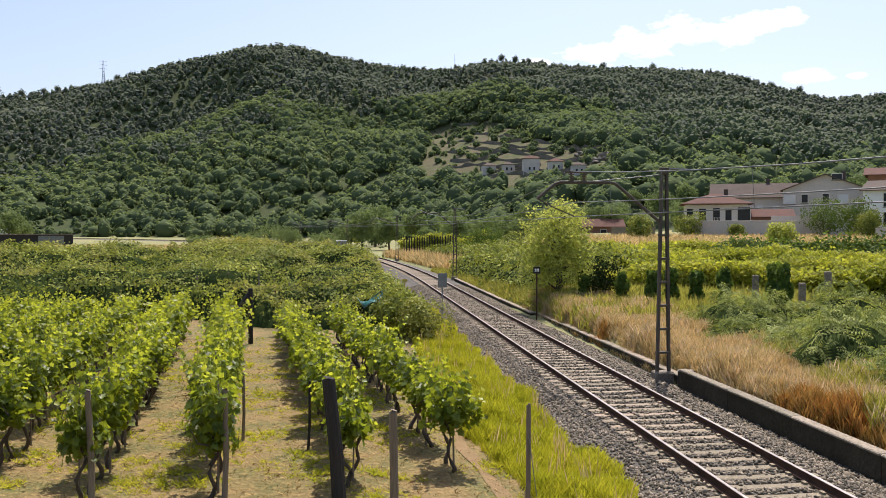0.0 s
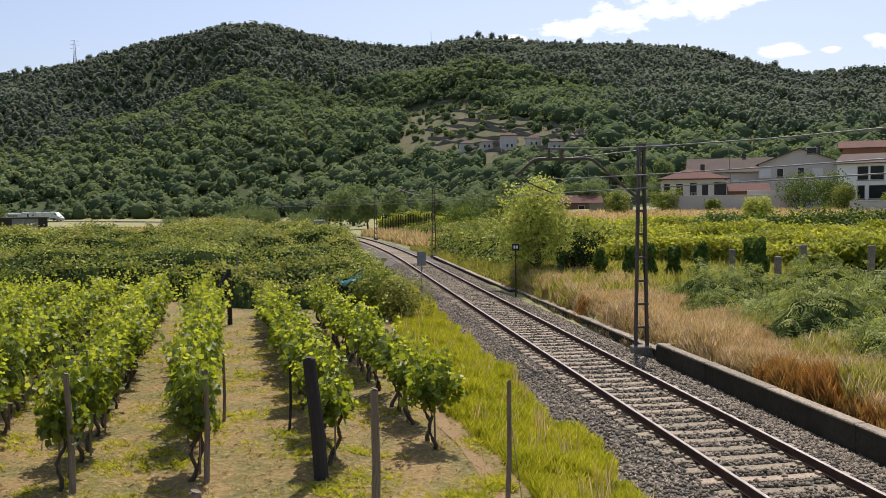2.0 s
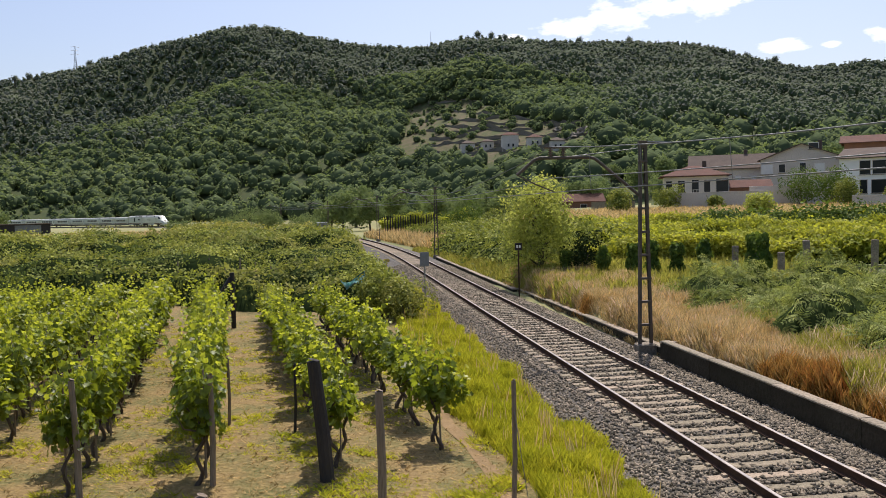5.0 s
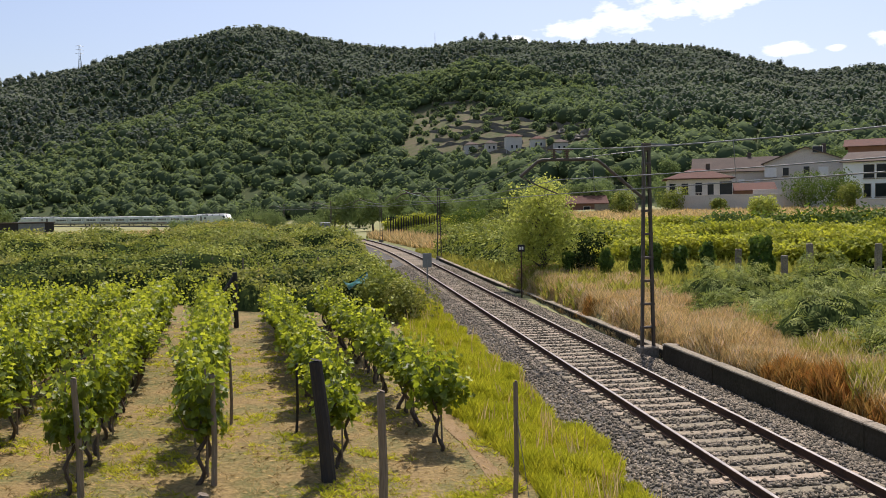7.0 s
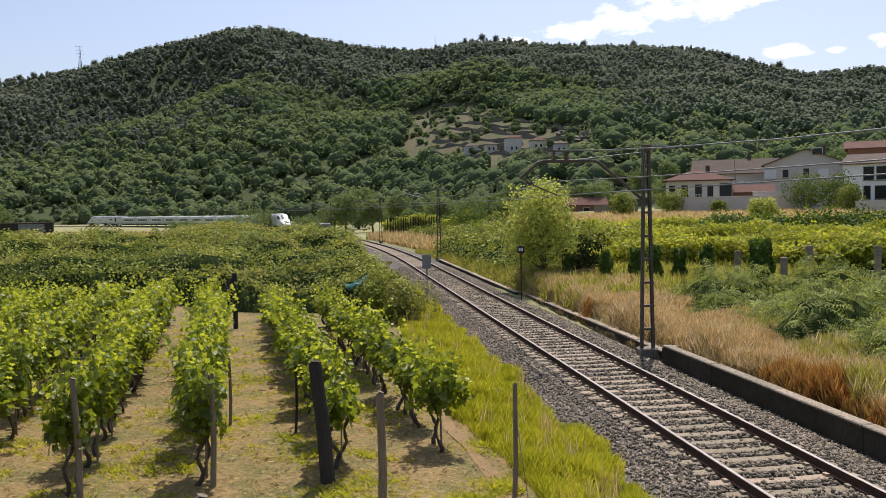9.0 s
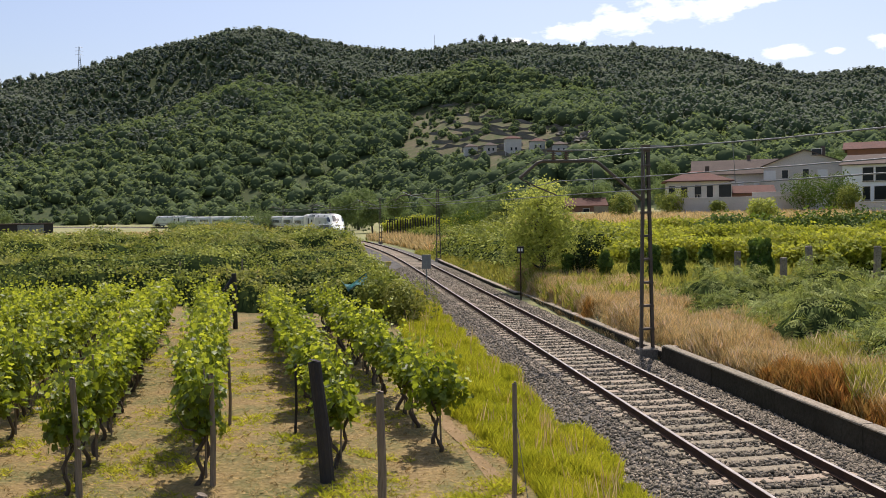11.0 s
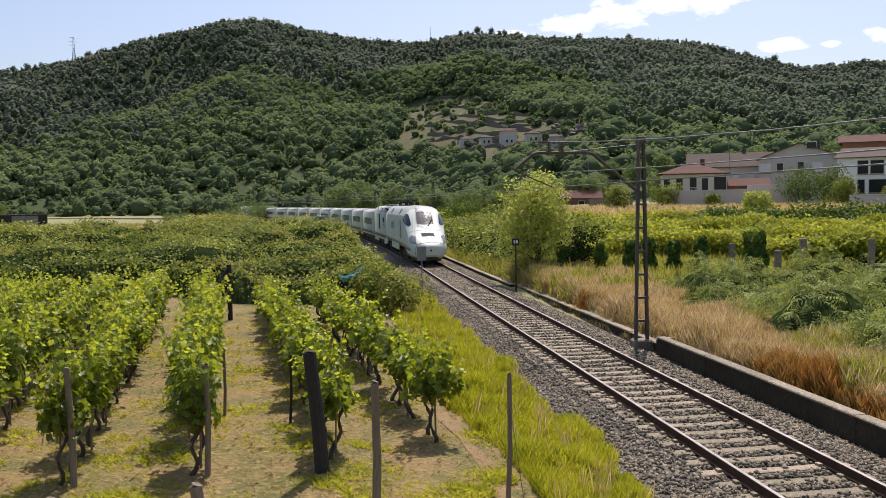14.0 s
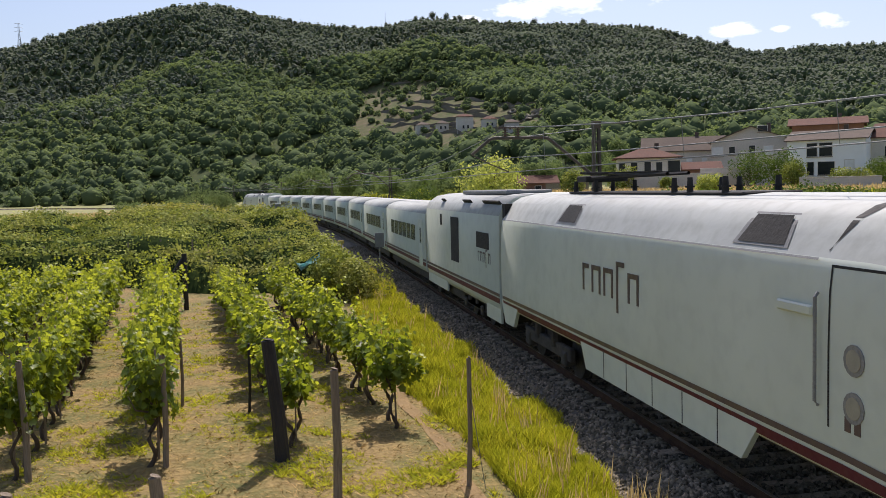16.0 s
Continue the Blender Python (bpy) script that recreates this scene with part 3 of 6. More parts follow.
        prof = [(-0.07, -0.16), (0.07, -0.16), (0.07, -0.145), (0.012, -0.125), (0.010, -0.045), (0.036, -0.035), (0.036, -0.012), (-0.036, -0.012), (-0.036, -0.035), (-0.010, -0.045), (-0.012, -0.125), (-0.07, -0.145)]
        rail = part("rail", sweep(bmesh.new(), [(a + c, b) for a, b in prof], path), M["rail"], line, "rusty steel rail")
        head = [(-0.033, -0.0118), (-0.033, -0.004), (-0.024, 0.0), (0.024, 0.0), (0.033, -0.004), (0.033, -0.0118)]
        part("rail_head", sweep(bmesh.new(), [(a + c, b) for a, b in head], path), M["rail_head"], rail, "polished running surface")
    return line


def sleeper_mesh():
    bm = bmesh.new()
    prof = [(-1.3, -0.175), (-0.95, -0.165), (-0.6, -0.17), (-0.3, -0.178), (0, -0.18), (0.3, -0.178), (0.6, -0.17), (0.95, -0.165), (1.3, -0.175)]
    rows = []
    for x, z in prof:
        rows.append([bm.verts.new((x, dy, zz)) for dy, zz in ((-0.15, -0.36), (-0.125, z - 0.012), (-0.09, z), (0.09, z), (0.125, z - 0.012), (0.15, -0.36))])
    for a, b in zip(rows, rows[1:]):
        for k in range(5):
            bm.faces.new((a[k], b[k], b[k + 1], a[k + 1]))
    bm.faces.new(rows[0])
    bm.faces.new(rows[-1][::-1])
    bmesh.ops.recalc_face_normals(bm, faces=bm.faces)
    for sgn in (-1, 1):
        for off in (-0.12, 0.12):
            box(bm, sgn * 0.87 + off - 0.035, sgn * 0.87 + off + 0.035, -0.06, 0.06, -0.17, -0.125)
    me = bpy.data.meshes.new("sleeper")
    bm.to_mesh(me)
    bm.free()
    me.materials.append(M["sleeper"])
    return me


def build_sleepers(line):
    me = sleeper_mesh()
    for i in range(160):
        ob = new("sleeper", me)
        ob.parent = line
        p, d = track(5 + 0.6 * i)
        ob.matrix_basis = pose(p.x + random.uniform(-0.02, 0.02), p.y, random.uniform(-0.008, 0.004), 0, 0, math.degrees(math.atan2(-d.x, d.y)) + random.uniform(-0.4, 0.4))
    v = np.array([w.co[:] for w in me.vertices])[:54]
    f = np.array([p.vertices[:] for p in me.polygons if len(p.vertices) == 4 and max(p.vertices) < 54])
    pl, rt = [], []
    for i in range(700):
        p, d = track(101 + 0.6 * i)
        pl.append(p[:])
        a = math.atan2(-d.x, d.y)
        rt.append([[math.cos(a), -math.sin(a), 0], [math.sin(a), math.cos(a), 0], [0, 0, 1]])
    tagged(part("far_sleepers", scatter("far_sleepers", v, f, np.array(pl), np.array(rt), np.ones(len(pl))), M["sleeper"], line), kind="stuff")


def build_stones():
    n = 62000
    y = 8 + 62 * RNG.uniform(size=n) ** 1.7
    u = RNG.uniform(-2.95, 2.46, n)
    top = np.interp(u, [-3.1, -2.35, -1.62, -0.6, 0.6, 1.62, 2.1, 2.7], [-0.62, -0.42, -0.195, -0.192, -0.192, -0.195, -0.305, -0.42])
    keep = ~((np.abs(np.abs(u) - 0.87) < 0.10))
    y, u, top = y[keep], u[keep], top[keep]
    on = (np.abs(u) < 1.3) & (np.abs((y - 5 + 0.3) % 0.6 - 0.3) < 0.155) & (RNG.uniform(size=len(u)) < 0.86)
    y, u, top = y[~on], u[~on], top[~on]
    top = top + np.where(np.abs(u) < 1.35, RNG.uniform(-0.02, 0.02, len(u)), 0)
    v = np.array([(-0.6, -0.5, 0), (0.55, -0.45, 0.05), (0.5, 0.5, -0.05), (-0.5, 0.45, 0.08), (0.05, -0.1, 0.55), (-0.1, 0.1, -0.5)])
    f = [(0, 1, 4), (1, 2, 4), (2, 3, 4), (3, 0, 4), (1, 0, 5), (2, 1, 5), (3, 2, 5), (0, 3, 5)]
    size = RNG.uniform(0.045, 0.085, (len(u), 3)) * RNG.uniform(0.65, 1.4, (len(u), 1))
    me = scatter("ballast_stones", v, f, np.stack([TRACK_X + u, y, top], 1), frames_of(ball(len(u))), size)
    tagged(part("ballast_stones", me, M["stone"]), "loose grey crushed stones along the track", "stones", kind="stuff")


# ---- train ----
def ip(x, table):
    return float(np.interp(x, [a for a, _ in table], [b for _, b in table]))


BODY_U = [(0, 0.955), (0.06, 0.985), (0.18, 1.0), (0.45, 1.0), (0.65, 0.99), (0.76, 0.965), (0.775, 0.945), (0.915, 0.76), (0.96, 0.60), (0.99, 0.3), (1, 0.0)]
NOSE_U = [(0, 0.70), (0.06, 0.82), (0.18, 0.95), (0.40, 1.0), (0.58, 0.98), (0.72, 0.94), (0.82, 0.885), (0.90, 0.80), (0.955, 0.65), (0.985, 0.44), (1, 0.0)]
TOP = [(0, 1.24), (0.12, 1.38), (0.37, 1.54), (1.0, 1.77), (1.64, 1.98), (2.2, 2.18), (2.7, 2.40), (3.2, 2.75), (3.8, 3.20), (4.4, 3.62), (4.8, 3.86), (5.3, 3.99), (6.2, 4.05), (30, 4.05)]
HALF = [(0, 0.46), (0.1, 0.66), (0.3, 0.87), (0.7, 1.09), (1.3, 1.27), (2.2, 1.38), (3.3, 1.455), (5, 1.48), (30, 1.48)]
LOW = [(0, 0.70), (0.12, 0.56), (0.35, 0.44), (1.0, 0.40), (2.6, 0.44), (3.3, 0.50), (3.55, 0.62), (3.9, 1.03), (30, 1.03)]


def hull(d, v, side=-1, out=0.0):
    """A point of the power car's skin: d metres behind the nose tip, v from sill (0) to roof ridge (1)."""
    k = min(1.0, max(0.0, (d - 1.2) / 4.2))
    k = k * k * (3 - 2 * k)
    u = ip(v, NOSE_U) * (1 - k) + ip(v, BODY_U) * k
    z0, z1 = ip(d, LOW), ip(d, TOP)
    p = Vector((side * u * ip(d, HALF), -d, z0 + (z1 - z0) * v))
    if out:
        e = 0.03
        a = hull(d + e, v, side) - hull(max(0, d - e), v, side)
        b = hull(d, min(1, v + e), side) - hull(d, max(0, v - e), side)
        n = a.cross(b).normalized()
        if n.x * side < 0 or (abs(n.x) < 0.05 and n.z < 0):
            n = -n
        p = p + n * out
    return p


def v_at(d, z):
    z0, z1 = ip(d, LOW), ip(d, TOP)
    return min(1.0, max(0.0, (z - z0) / (z1 - z0)))


def skin_patch(bm, corners, side, out=0.012, nu=8, nv=6, use_z=True):
    """A patch on the skin between four (d, z) or (d, v) corners: low front, low back, high back, high front."""
    g = []
    for i in range(nu + 1):
        row = []
        for j in range(nv + 1):
            a, b = i / nu, j / nv
            c = [corners[0][k] * (1 - a) * (1 - b) + corners[1][k] * a * (1 - b) + corners[2][k] * a * b + corners[3][k] * (1 - a) * b for k in (0, 1)]
            row.append(bm.verts.new(hull(c[0], v_at(c[0], c[1]) if use_z else c[1], side, out)))
        g.append(row)
    for i in range(nu):
        for j in range(nv):
            q = (g[i][j], g[i + 1][j], g[i + 1][j + 1], g[i][j + 1])
            bm.faces.new(q if side < 0 else q[::-1])
    return bm


def rounded(points, steps=5):
    """A closed smooth curve through the points."""
    n, out = len(points), []
    q = [np.array(p, float) for p in points]
    for i in range(n):
        a, b, c, d = q[i - 1], q[i], q[(i + 1) % n], q[(i + 2) % n]
        for k in range(steps):
            t = k / steps
            out.append(b + 0.4 * t * (c - a) + t * t * (3 * (c - b) - 0.8 * (c - a) - 0.4 * (d - b)) + t ** 3 * (2 * (b - c) + 0.4 * (c - a) + 0.4 * (d - b)))
    return out


def skin_shape(bm, points, side, out=0.012, rings=5):
    """A rounded pane on the skin inside an outline of (d, v) points."""
    edge = rounded(points)
    mid = sum(edge) / len(edge)
    hub = bm.verts.new(hull(mid[0], mid[1], side, out))
    prev = None
    for r in range(1, rings + 1):
        ring = []
        for p in edge:
            c = mid + (p - mid) * r / rings
            ring.append(bm.verts.new(hull(c[0], min(1, c[1]), side, out)))
        n = len(ring)
        for k in range(n):
            q = (hub, ring[k], ring[(k + 1) % n]) if prev is None else (prev[k], ring[k], ring[(k + 1) % n], prev[(k + 1) % n])
            bm.faces.new(q)
        prev = ring
    bmesh.ops.recalc_face_normals(bm, faces=bm.faces)
    return bm


def skin_line(bm, points, side, wide=0.022, out=0.007, steps=6):
    """A thin strip on the skin through (d, v) points."""
    fine = []
    for a, b in zip(points, points[1:]):
        fine += [(a[0] + (b[0] - a[0]) * k / steps, a[1] + (b[1] - a[1]) * k / steps) for k in range(steps)]
    fine.append(points[-1])
    pos = [hull(d, v, side, out) for d, v in fine]
    prev = None
    for i, p in enumerate(pos):
        way = (pos[min(i + 1, len(pos) - 1)] - pos[max(i - 1, 0)]).normalized()
        d, v = fine[i]
        nrm = (hull(d, v, side, out + 0.05) - p).normalized()
        w = way.cross(nrm).normalized() * wide / 2
        row = [bm.verts.new(p - w), bm.verts.new(p + w)]
        if prev:
            bm.faces.new((prev[0], row[0], row[1], prev[1]))
        prev = row
    return bm


def bogie(parent, y, half=1.15):
    bm = bmesh.new()
    for sx in (-1, 1):
        box(bm, sx * 1.18 - 0.07, sx * 1.18 + 0.07, y - half - 0.35, y + half + 0.35, 0.42, 0.72, 0.03)
        for k in (-1, 1):
            box(bm, sx * 1.16 - 0.14, sx * 1.16 + 0.14, y + k * half - 0.16, y + k * half + 0.16, 0.3, 0.62, 0.04)
            tube(bm, [(sx * 1.2, y + k * half * 0.45, 0.6), (sx * 1.2, y + k * half * 0.45, 1.05)], 0.13, 8)
    box(bm, -1.1, 1.1, y - 0.4, y + 0.4, 0.35, 1.1, 0.05)
    b = part("bogie", bm, M["undergear"], parent, "dark dusty bogie")
    for k in (-1, 1):
        w = bmesh.new()
        for sx in (-1, 1):
            tube(w, [(sx * 0.80, y + k * half, 0.46), (sx * 0.94, y + k * half, 0.46)], 0.46, 18)
            tube(w, [(sx * 0.76, y + k * half, 0.46), (sx * 0.80, y + k * half, 0.46)], 0.49, 18)
        tube(w, [(-0.8, y + k * half, 0.46), (0.8, y + k * half, 0.46)], 0.08, 8)
        part("wheelset", w, M["undergear"], b, "steel wheels on an axle")


def side_box(parent, name, material, x, y0, y1, z0, z1, deep=0.012, label="", both=True):
    """A thin raised panel on the flanks, x metres out."""
    for sx in ((-1, 1) if both else (-1,)):
        bm = box(bmesh.new(), min(sx * x, sx * (x + deep)), max(sx * x, sx * (x + deep)), y0, y1, z0, z1)
        part(name, bm, material, parent, label)


def word_bars(parent, x, y, z, h):
    """The operator's mark as plain strokes, one on each flank."""
    w = h * 0.17
    for sd in (-1, 1):
        bm = bmesh.new()
        pos = -2.7
        xa, xb = min(sd * x, sd * (x + 0.006)), max(sd * x, sd * (x + 0.006))
        for wide, tall, drop in ((0.66, 1, 0), (0.9, 1, 0), (0.9, 1, 0), (0.7, 1.75, 0.45), (0.9, 1, 0)):
            a, b = y + sd * pos * h, y + sd * (pos + wide) * h
            z0, z1 = z - drop * h, z + (tall - drop) * h
            lo, hi = min(a, b), max(a, b)
            box(bm, xa, xb, min(a, a + sd * w), max(a, a + sd * w), z0, z1, 0.002)
            box(bm, xa, xb, lo + w, hi, z1 - w, z1, 0.002)
            if wide > 0.8:
                box(bm, xa, xb, min(b, b - sd * w), max(b, b - sd * w), z0, z1 - w, 0.002)
            pos += wide + 0.3
        part("operator_mark", bm, M["logo"], parent, "grey-brown strokes of an operator's mark")


def power_car(label, length=21.4):
    car = thing("power_car", label, "train", "cars of the passing train")
    st = [0, 0.05, 0.12, 0.22, 0.35, 0.55, 0.8, 1.1, 1.5, 1.9, 2.3, 2.7, 3.1, 3.5, 3.9, 4.3, 4.8, 5.4, 6.5, 9, 12, 15, 18, length]
    vs = [0, 0.03, 0.06, 0.12, 0.18, 0.3, 0.45, 0.58, 0.66, 0.72, 0.76, 0.775, 0.85, 0.915, 0.96, 0.99, 1]
    bm = bmesh.new()
    rings = []
    for d in st:
        left = [bm.verts.new(hull(d, v, -1)) for v in vs]
        right = [bm.verts.new(hull(d, v, 1)) for v in vs[:-1]]
        rings.append(left + right[::-1])
    n = len(rings[0])
    for a, b in zip(rings, rings[1:]):
        for k in range(n - 1):
            f = bm.faces.new((a[k], b[k], b[k + 1], a[k + 1]))
            f.smooth = True
            if vs[min(k, n - 1 - k - 1) if k < len(vs) else max(0, n - 2 - k)] >= 0.775 and f.calc_center_median().y < -5:
                f.material_index = 1
        bm.faces.new((a[n - 1], b[n - 1], b[0], a[0]))
    bm.faces.new(rings[0])
    bm.faces.new(rings[-1][::-1])
    bmesh.ops.recalc_face_normals(bm, faces=bm.faces)
    part("body", bm, [M["white_paint"], M["roof_paint"]], car, "glossy white car body")
    # windscreen, quarter windows, lamps, grille, coupler cover seam
    ws, low, top = bmesh.new(), bmesh.new(), bmesh.new()
    for sd in (-1, 1):
        skin_patch(ws, [(3.10, 1.0), (3.24, 0.982), (4.42, 0.984), (4.42, 1.0)], sd, 0.014, 8, 10, use_z=False)
        skin_patch(low, [(2.72, 1.0), (3.0, 0.984), (3.22, 0.982), (3.08, 1.0)], sd, 0.012, 4, 8, use_z=False)
        skin_patch(top, [(4.50, 1.0), (4.50, 0.984), (4.84, 0.986), (4.90, 1.0)], sd, 0.012, 4, 8, use_z=False)
    for g in (ws, low, top):
        bmesh.ops.remove_doubles(g, verts=g.verts, dist=0.003)
    w = part("windscreen", ws, M["screen"], car, "large dark curved windscreen", True)
    part("windscreen_sill", low, M["sill"], car, "grey panel under the windscreen", True)
    part("destination_pane", top, M["lamp"], car, "pale glazed panel over the windscreen", True)
    wp = bmesh.new()
    a, b, c = hull(2.95, 0.996, -1, 0.05), hull(3.6, 0.986, -1, 0.06), hull(3.95, 0.983, -1, 0.05)
    tube(wp, [a, b], 0.022, 5)
    tube(wp, [b, c], 0.03, 5)
    tube(wp, [a + Vector((0.05, 0, 0)), b + Vector((0.06, 0, 0))], 0.012, 5)
    part("wiper", wp, M["black"], w, "black wiper arm")
    for sd in (-1, 1):
        part("cab_window", skin_shape(bmesh.new(), [(d, v_at(d, z)) for d, z in ((3.28, 2.64), (3.75, 2.66), (4.3, 2.80), (4.85, 3.04), (5.12, 3.24), (4.9, 3.38), (4.5, 3.44), (3.95, 3.14))], sd, 0.012), M["glass"], car, "dark teardrop side cab window", True)
        part("headlamp", skin_shape(bmesh.new(), [(0.62, 0.815), (1.3, 0.72), (2.05, 0.725), (2.20, 0.79), (2.10, 0.88), (1.45, 0.93)], sd, 0.014), M["lamp"], car, "clear headlamp", True)
        part("headlamp_bezel", skin_shape(bmesh.new(), [(0.57, 0.815), (1.3, 0.705), (2.08, 0.71), (2.25, 0.79), (2.13, 0.893), (1.45, 0.942)], sd, 0.007), M["sill"], car, "dark headlamp surround", True)
    gr = bmesh.new()
    for sd in (-1, 1):
        for k in range(8):
            d0 = 1.42 + 0.085 * k
            skin_patch(gr, [(d0, 1.0), (d0 + 0.01, 0.988), (d0 + 0.06, 0.988), (d0 + 0.05, 1.0)], sd, 0.015, 2, 3, use_z=False)
    part("grille", gr, M["black"], car, "dark bonnet grille slats")
    for sd, v0, v1 in ((-1, 0.978, 0.982), (-1, 0.985, 0.988), (-1, 0.991, 0.995), (1, 0.994, 0.998), (1, 0.987, 0.990)):
        part("nose_mark", skin_patch(bmesh.new(), [(0.93, v0), (0.93, v1), (1.04, v1), (1.04, v0)], sd, 0.008, 2, 2, use_z=False), M["grey_paint"], car, "small pale grey stroke of an operator's mark")
    for sd in (-1, 1):
        seam = bmesh.new()
        skin_line(seam, [(0.62, 0.0), (0.60, 0.5), (0.52, 0.80), (0.36, 0.955), (0.34, 1.0)], sd, 0.03)
        skin_line(seam, [(d, v_at(d, z)) for d, z in ((5.4, 3.33), (5.0, 3.10), (4.6, 2.88), (4.25, 2.68), (3.9, 2.49), (3.7, 2.39), (3.5, 2.29), (3.3, 2.19), (2.85, 1.97))] + [(2.70, 0.86), (2.60, 0.94), (2.53, 0.98), (2.50, 1.0)], sd, 0.022, steps=3)
        skin_line(seam, [(2.85, 0.76), (2.83, 0.2)], sd, 0.012)
        tagged(part("nose_seam", seam, M["black"], car, "dark seams of the nose panels"), kind="stuff")
    hook = tube(bmesh.new(), [(0, 0.03, 0.98), (0, -0.2, 0.98)], 0.07, 10)
    part("towing_eye", hook, M["black"], car, "black towing opening")
    apron = bmesh.new()
    prof = [(d, ip(d, HALF) * 0.74, ip(d, LOW)) for d in (0.10, 0.2, 0.4, 0.8, 1.4, 2.2, 3.0, 3.6)]
    top = [[apron.verts.new((s * w, -d - 0.08, z + 0.06)) for d, w, z in prof] for s in (-1, 1)]
    bot = [[apron.verts.new((s * w * 0.96, -d - 0.12, max(0.22, z - 0.28 + 0.1 * (d > 2)))) for d, w, z in prof] for s in (-1, 1)]
    for s in (0, 1):
        for k in range(len(prof) - 1):
            apron.faces.new((top[s][k], top[s][k + 1], bot[s][k + 1], bot[s][k]))
    apron.faces.new((top[0][0], bot[0][0], bot[1][0], top[1][0]))
    part("apron", apron, M["undergear"], car, "dark dusty obstacle deflector")
    # flank stripes, skirts, door and grab rails
    for lines, c in ((((1.3, 0.90, 0.96), (3.2, 0.97, 1.09), (6.8, 1.06, 1.20), (length - 0.05, 1.06, 1.20)), M["maroon"]), (((1.3, 1.02, 1.07), (3.2, 1.16, 1.235), (6.8, 1.25, 1.33), (length - 0.05, 1.25, 1.33)), M["logo"])):
        for sd in (-1, 1):
            bm = bmesh.new()
            for (d0, a0, b0), (d1, a1, b1) in zip(lines, lines[1:]):
                skin_patch(bm, [(d0, a0), (d1, a1), (d1, b1), (d0, b0)], sd, 0.008, 10, 1)
            part("stripe", bm, c, car, "thin maroon stripe")
    under = box(bmesh.new(), -1.3, 1.3, -length + 0.4, -4.2, 0.95, 1.2)
    part("underframe", under, M["undergear"], car)
    for y0, y1 in ((-15.0, -8.5), (-length + 0.1, -length + 1.5)):
        for sx in (-1, 1):
            sk = bmesh.new()
            z_low = 0.62
            vv = [sk.verts.new((sx * xx, yy, zz)) for xx in (1.36, 1.445) for yy, zz in ((y0 + 0.1, z_low), (y1 - 0.45, z_low), (y1, 1.2), (y0 - 0.25, 1.2))]
            for q in ((3, 2, 1, 0), (4, 5, 6, 7), (0, 1, 5, 4), (1, 2, 6, 5), (2, 3, 7, 6), (3, 0, 4, 7)):
                sk.faces.new([vv[i] for i in q])
            bmesh.ops.recalc_face_normals(sk, faces=sk.faces)
            s = part("skirt", sk, M["white_paint"], car, "white equipment skirt")
            if y1 - y0 > 4:
                for k in range(1, 6):
                    yy = y0 + (y1 - y0) * k / 6
                    part("panel_gap", box(bmesh.new(), sx * 1.447 - 0.002, sx * 1.447 + 0.002, yy - 0.012, yy + 0.012, 0.64, 1.14), M["black"], s)
    bogie(car, -5.0, 1.4)
    bogie(car, -length + 3.2, 1.4)
    for sd in (-1, 1):
        door = bmesh.new()
        for q in ([(5.95, 1.55), (5.98, 1.55), (5.98, 3.3), (5.95, 3.3)], [(7.02, 1.55), (7.05, 1.55), (7.05, 3.3), (7.02, 3.3)], [(5.95, 3.28), (7.05, 3.28), (7.05, 3.31), (5.95, 3.31)]):
            skin_patch(door, q, sd, 0.006, 2, 6)
        part("door_seam", door, M["black"], car, "dark seam round the cab door")
    for yy in (-5.8, -7.2):
        for sx in (-1, 1):
            rail = bmesh.new()
            tube(rail, [(sx * 1.50, yy, 1.75), (sx * 1.54, yy, 1.8), (sx * 1.54, yy, 2.95), (sx * 1.50, yy, 3.0)], 0.02, 6)
            part("grab_rail", rail, M["grey_paint"], car, "metal grab rail")
    for sx in (-1, 1):
        part("door_handle", box(bmesh.new(), sx * 1.505 - 0.025, sx * 1.505 + 0.025, -8.0, -7.3, 2.72, 2.84, 0.02), M["white_paint"], car, "pale recessed handle cover")
        for zz in (1.85, 2.35):
            st = part("foothold", tube(bmesh.new(), [(sx * 1.478, -6.6, zz), (sx * 1.492, -6.6, zz)], 0.17, 14), M["grey_paint"], car, "round recessed foothold")
            part("foothold_plate", tube(bmesh.new(), [(sx * 1.492, -6.6, zz), (sx * 1.497, -6.6, zz)], 0.12, 14), M["drab"], st, "drab plate")
        for k in range(2):
            part("car_number", box(bmesh.new(), sx * 1.484 - 0.003, sx * 1.484 + 0.003, -6.75 + 0.16 * k, -6.65 + 0.16 * k, 1.58, 1.74), M["logo"], car, "small dark number bars")
    for sd in (-1, 1):
        for d0 in (8.1, 15.7):
            fr = skin_patch(bmesh.new(), [(d0 - 0.1, 3.42), (d0 + 1.2, 3.42), (d0 + 1.05, 3.82), (d0 + 0.05, 3.82)], sd, 0.010, 3, 3)
            f = part("roof_vent", fr, M["grey_paint"], car, "metal frame of a roof-side vent")
            part("vent_mesh", skin_patch(bmesh.new(), [(d0, 3.45), (d0 + 1.08, 3.45), (d0 + 0.95, 3.79), (d0 + 0.12, 3.79)], sd, 0.018, 3, 3), M["black"], f, "black ventilation grille")
        part("roof_joint", skin_patch(bmesh.new(), [(7.2, 0.8), (7.23, 0.8), (6.8, 1.0), (7.05, 1.0)], sd, 0.006, 1, 10, use_z=False), M["black"], car)
        part("gutter", skin_patch(bmesh.new(), [(7.3, 3.335), (length, 3.335), (length, 3.36), (7.3, 3.36)], sd, 0.02, 10, 1), M["grey_paint"], car, "grey rain gutter")
    word_bars(car, 1.482, -13.5, 2.2, 0.52)
    # roof gear with the folded current collector
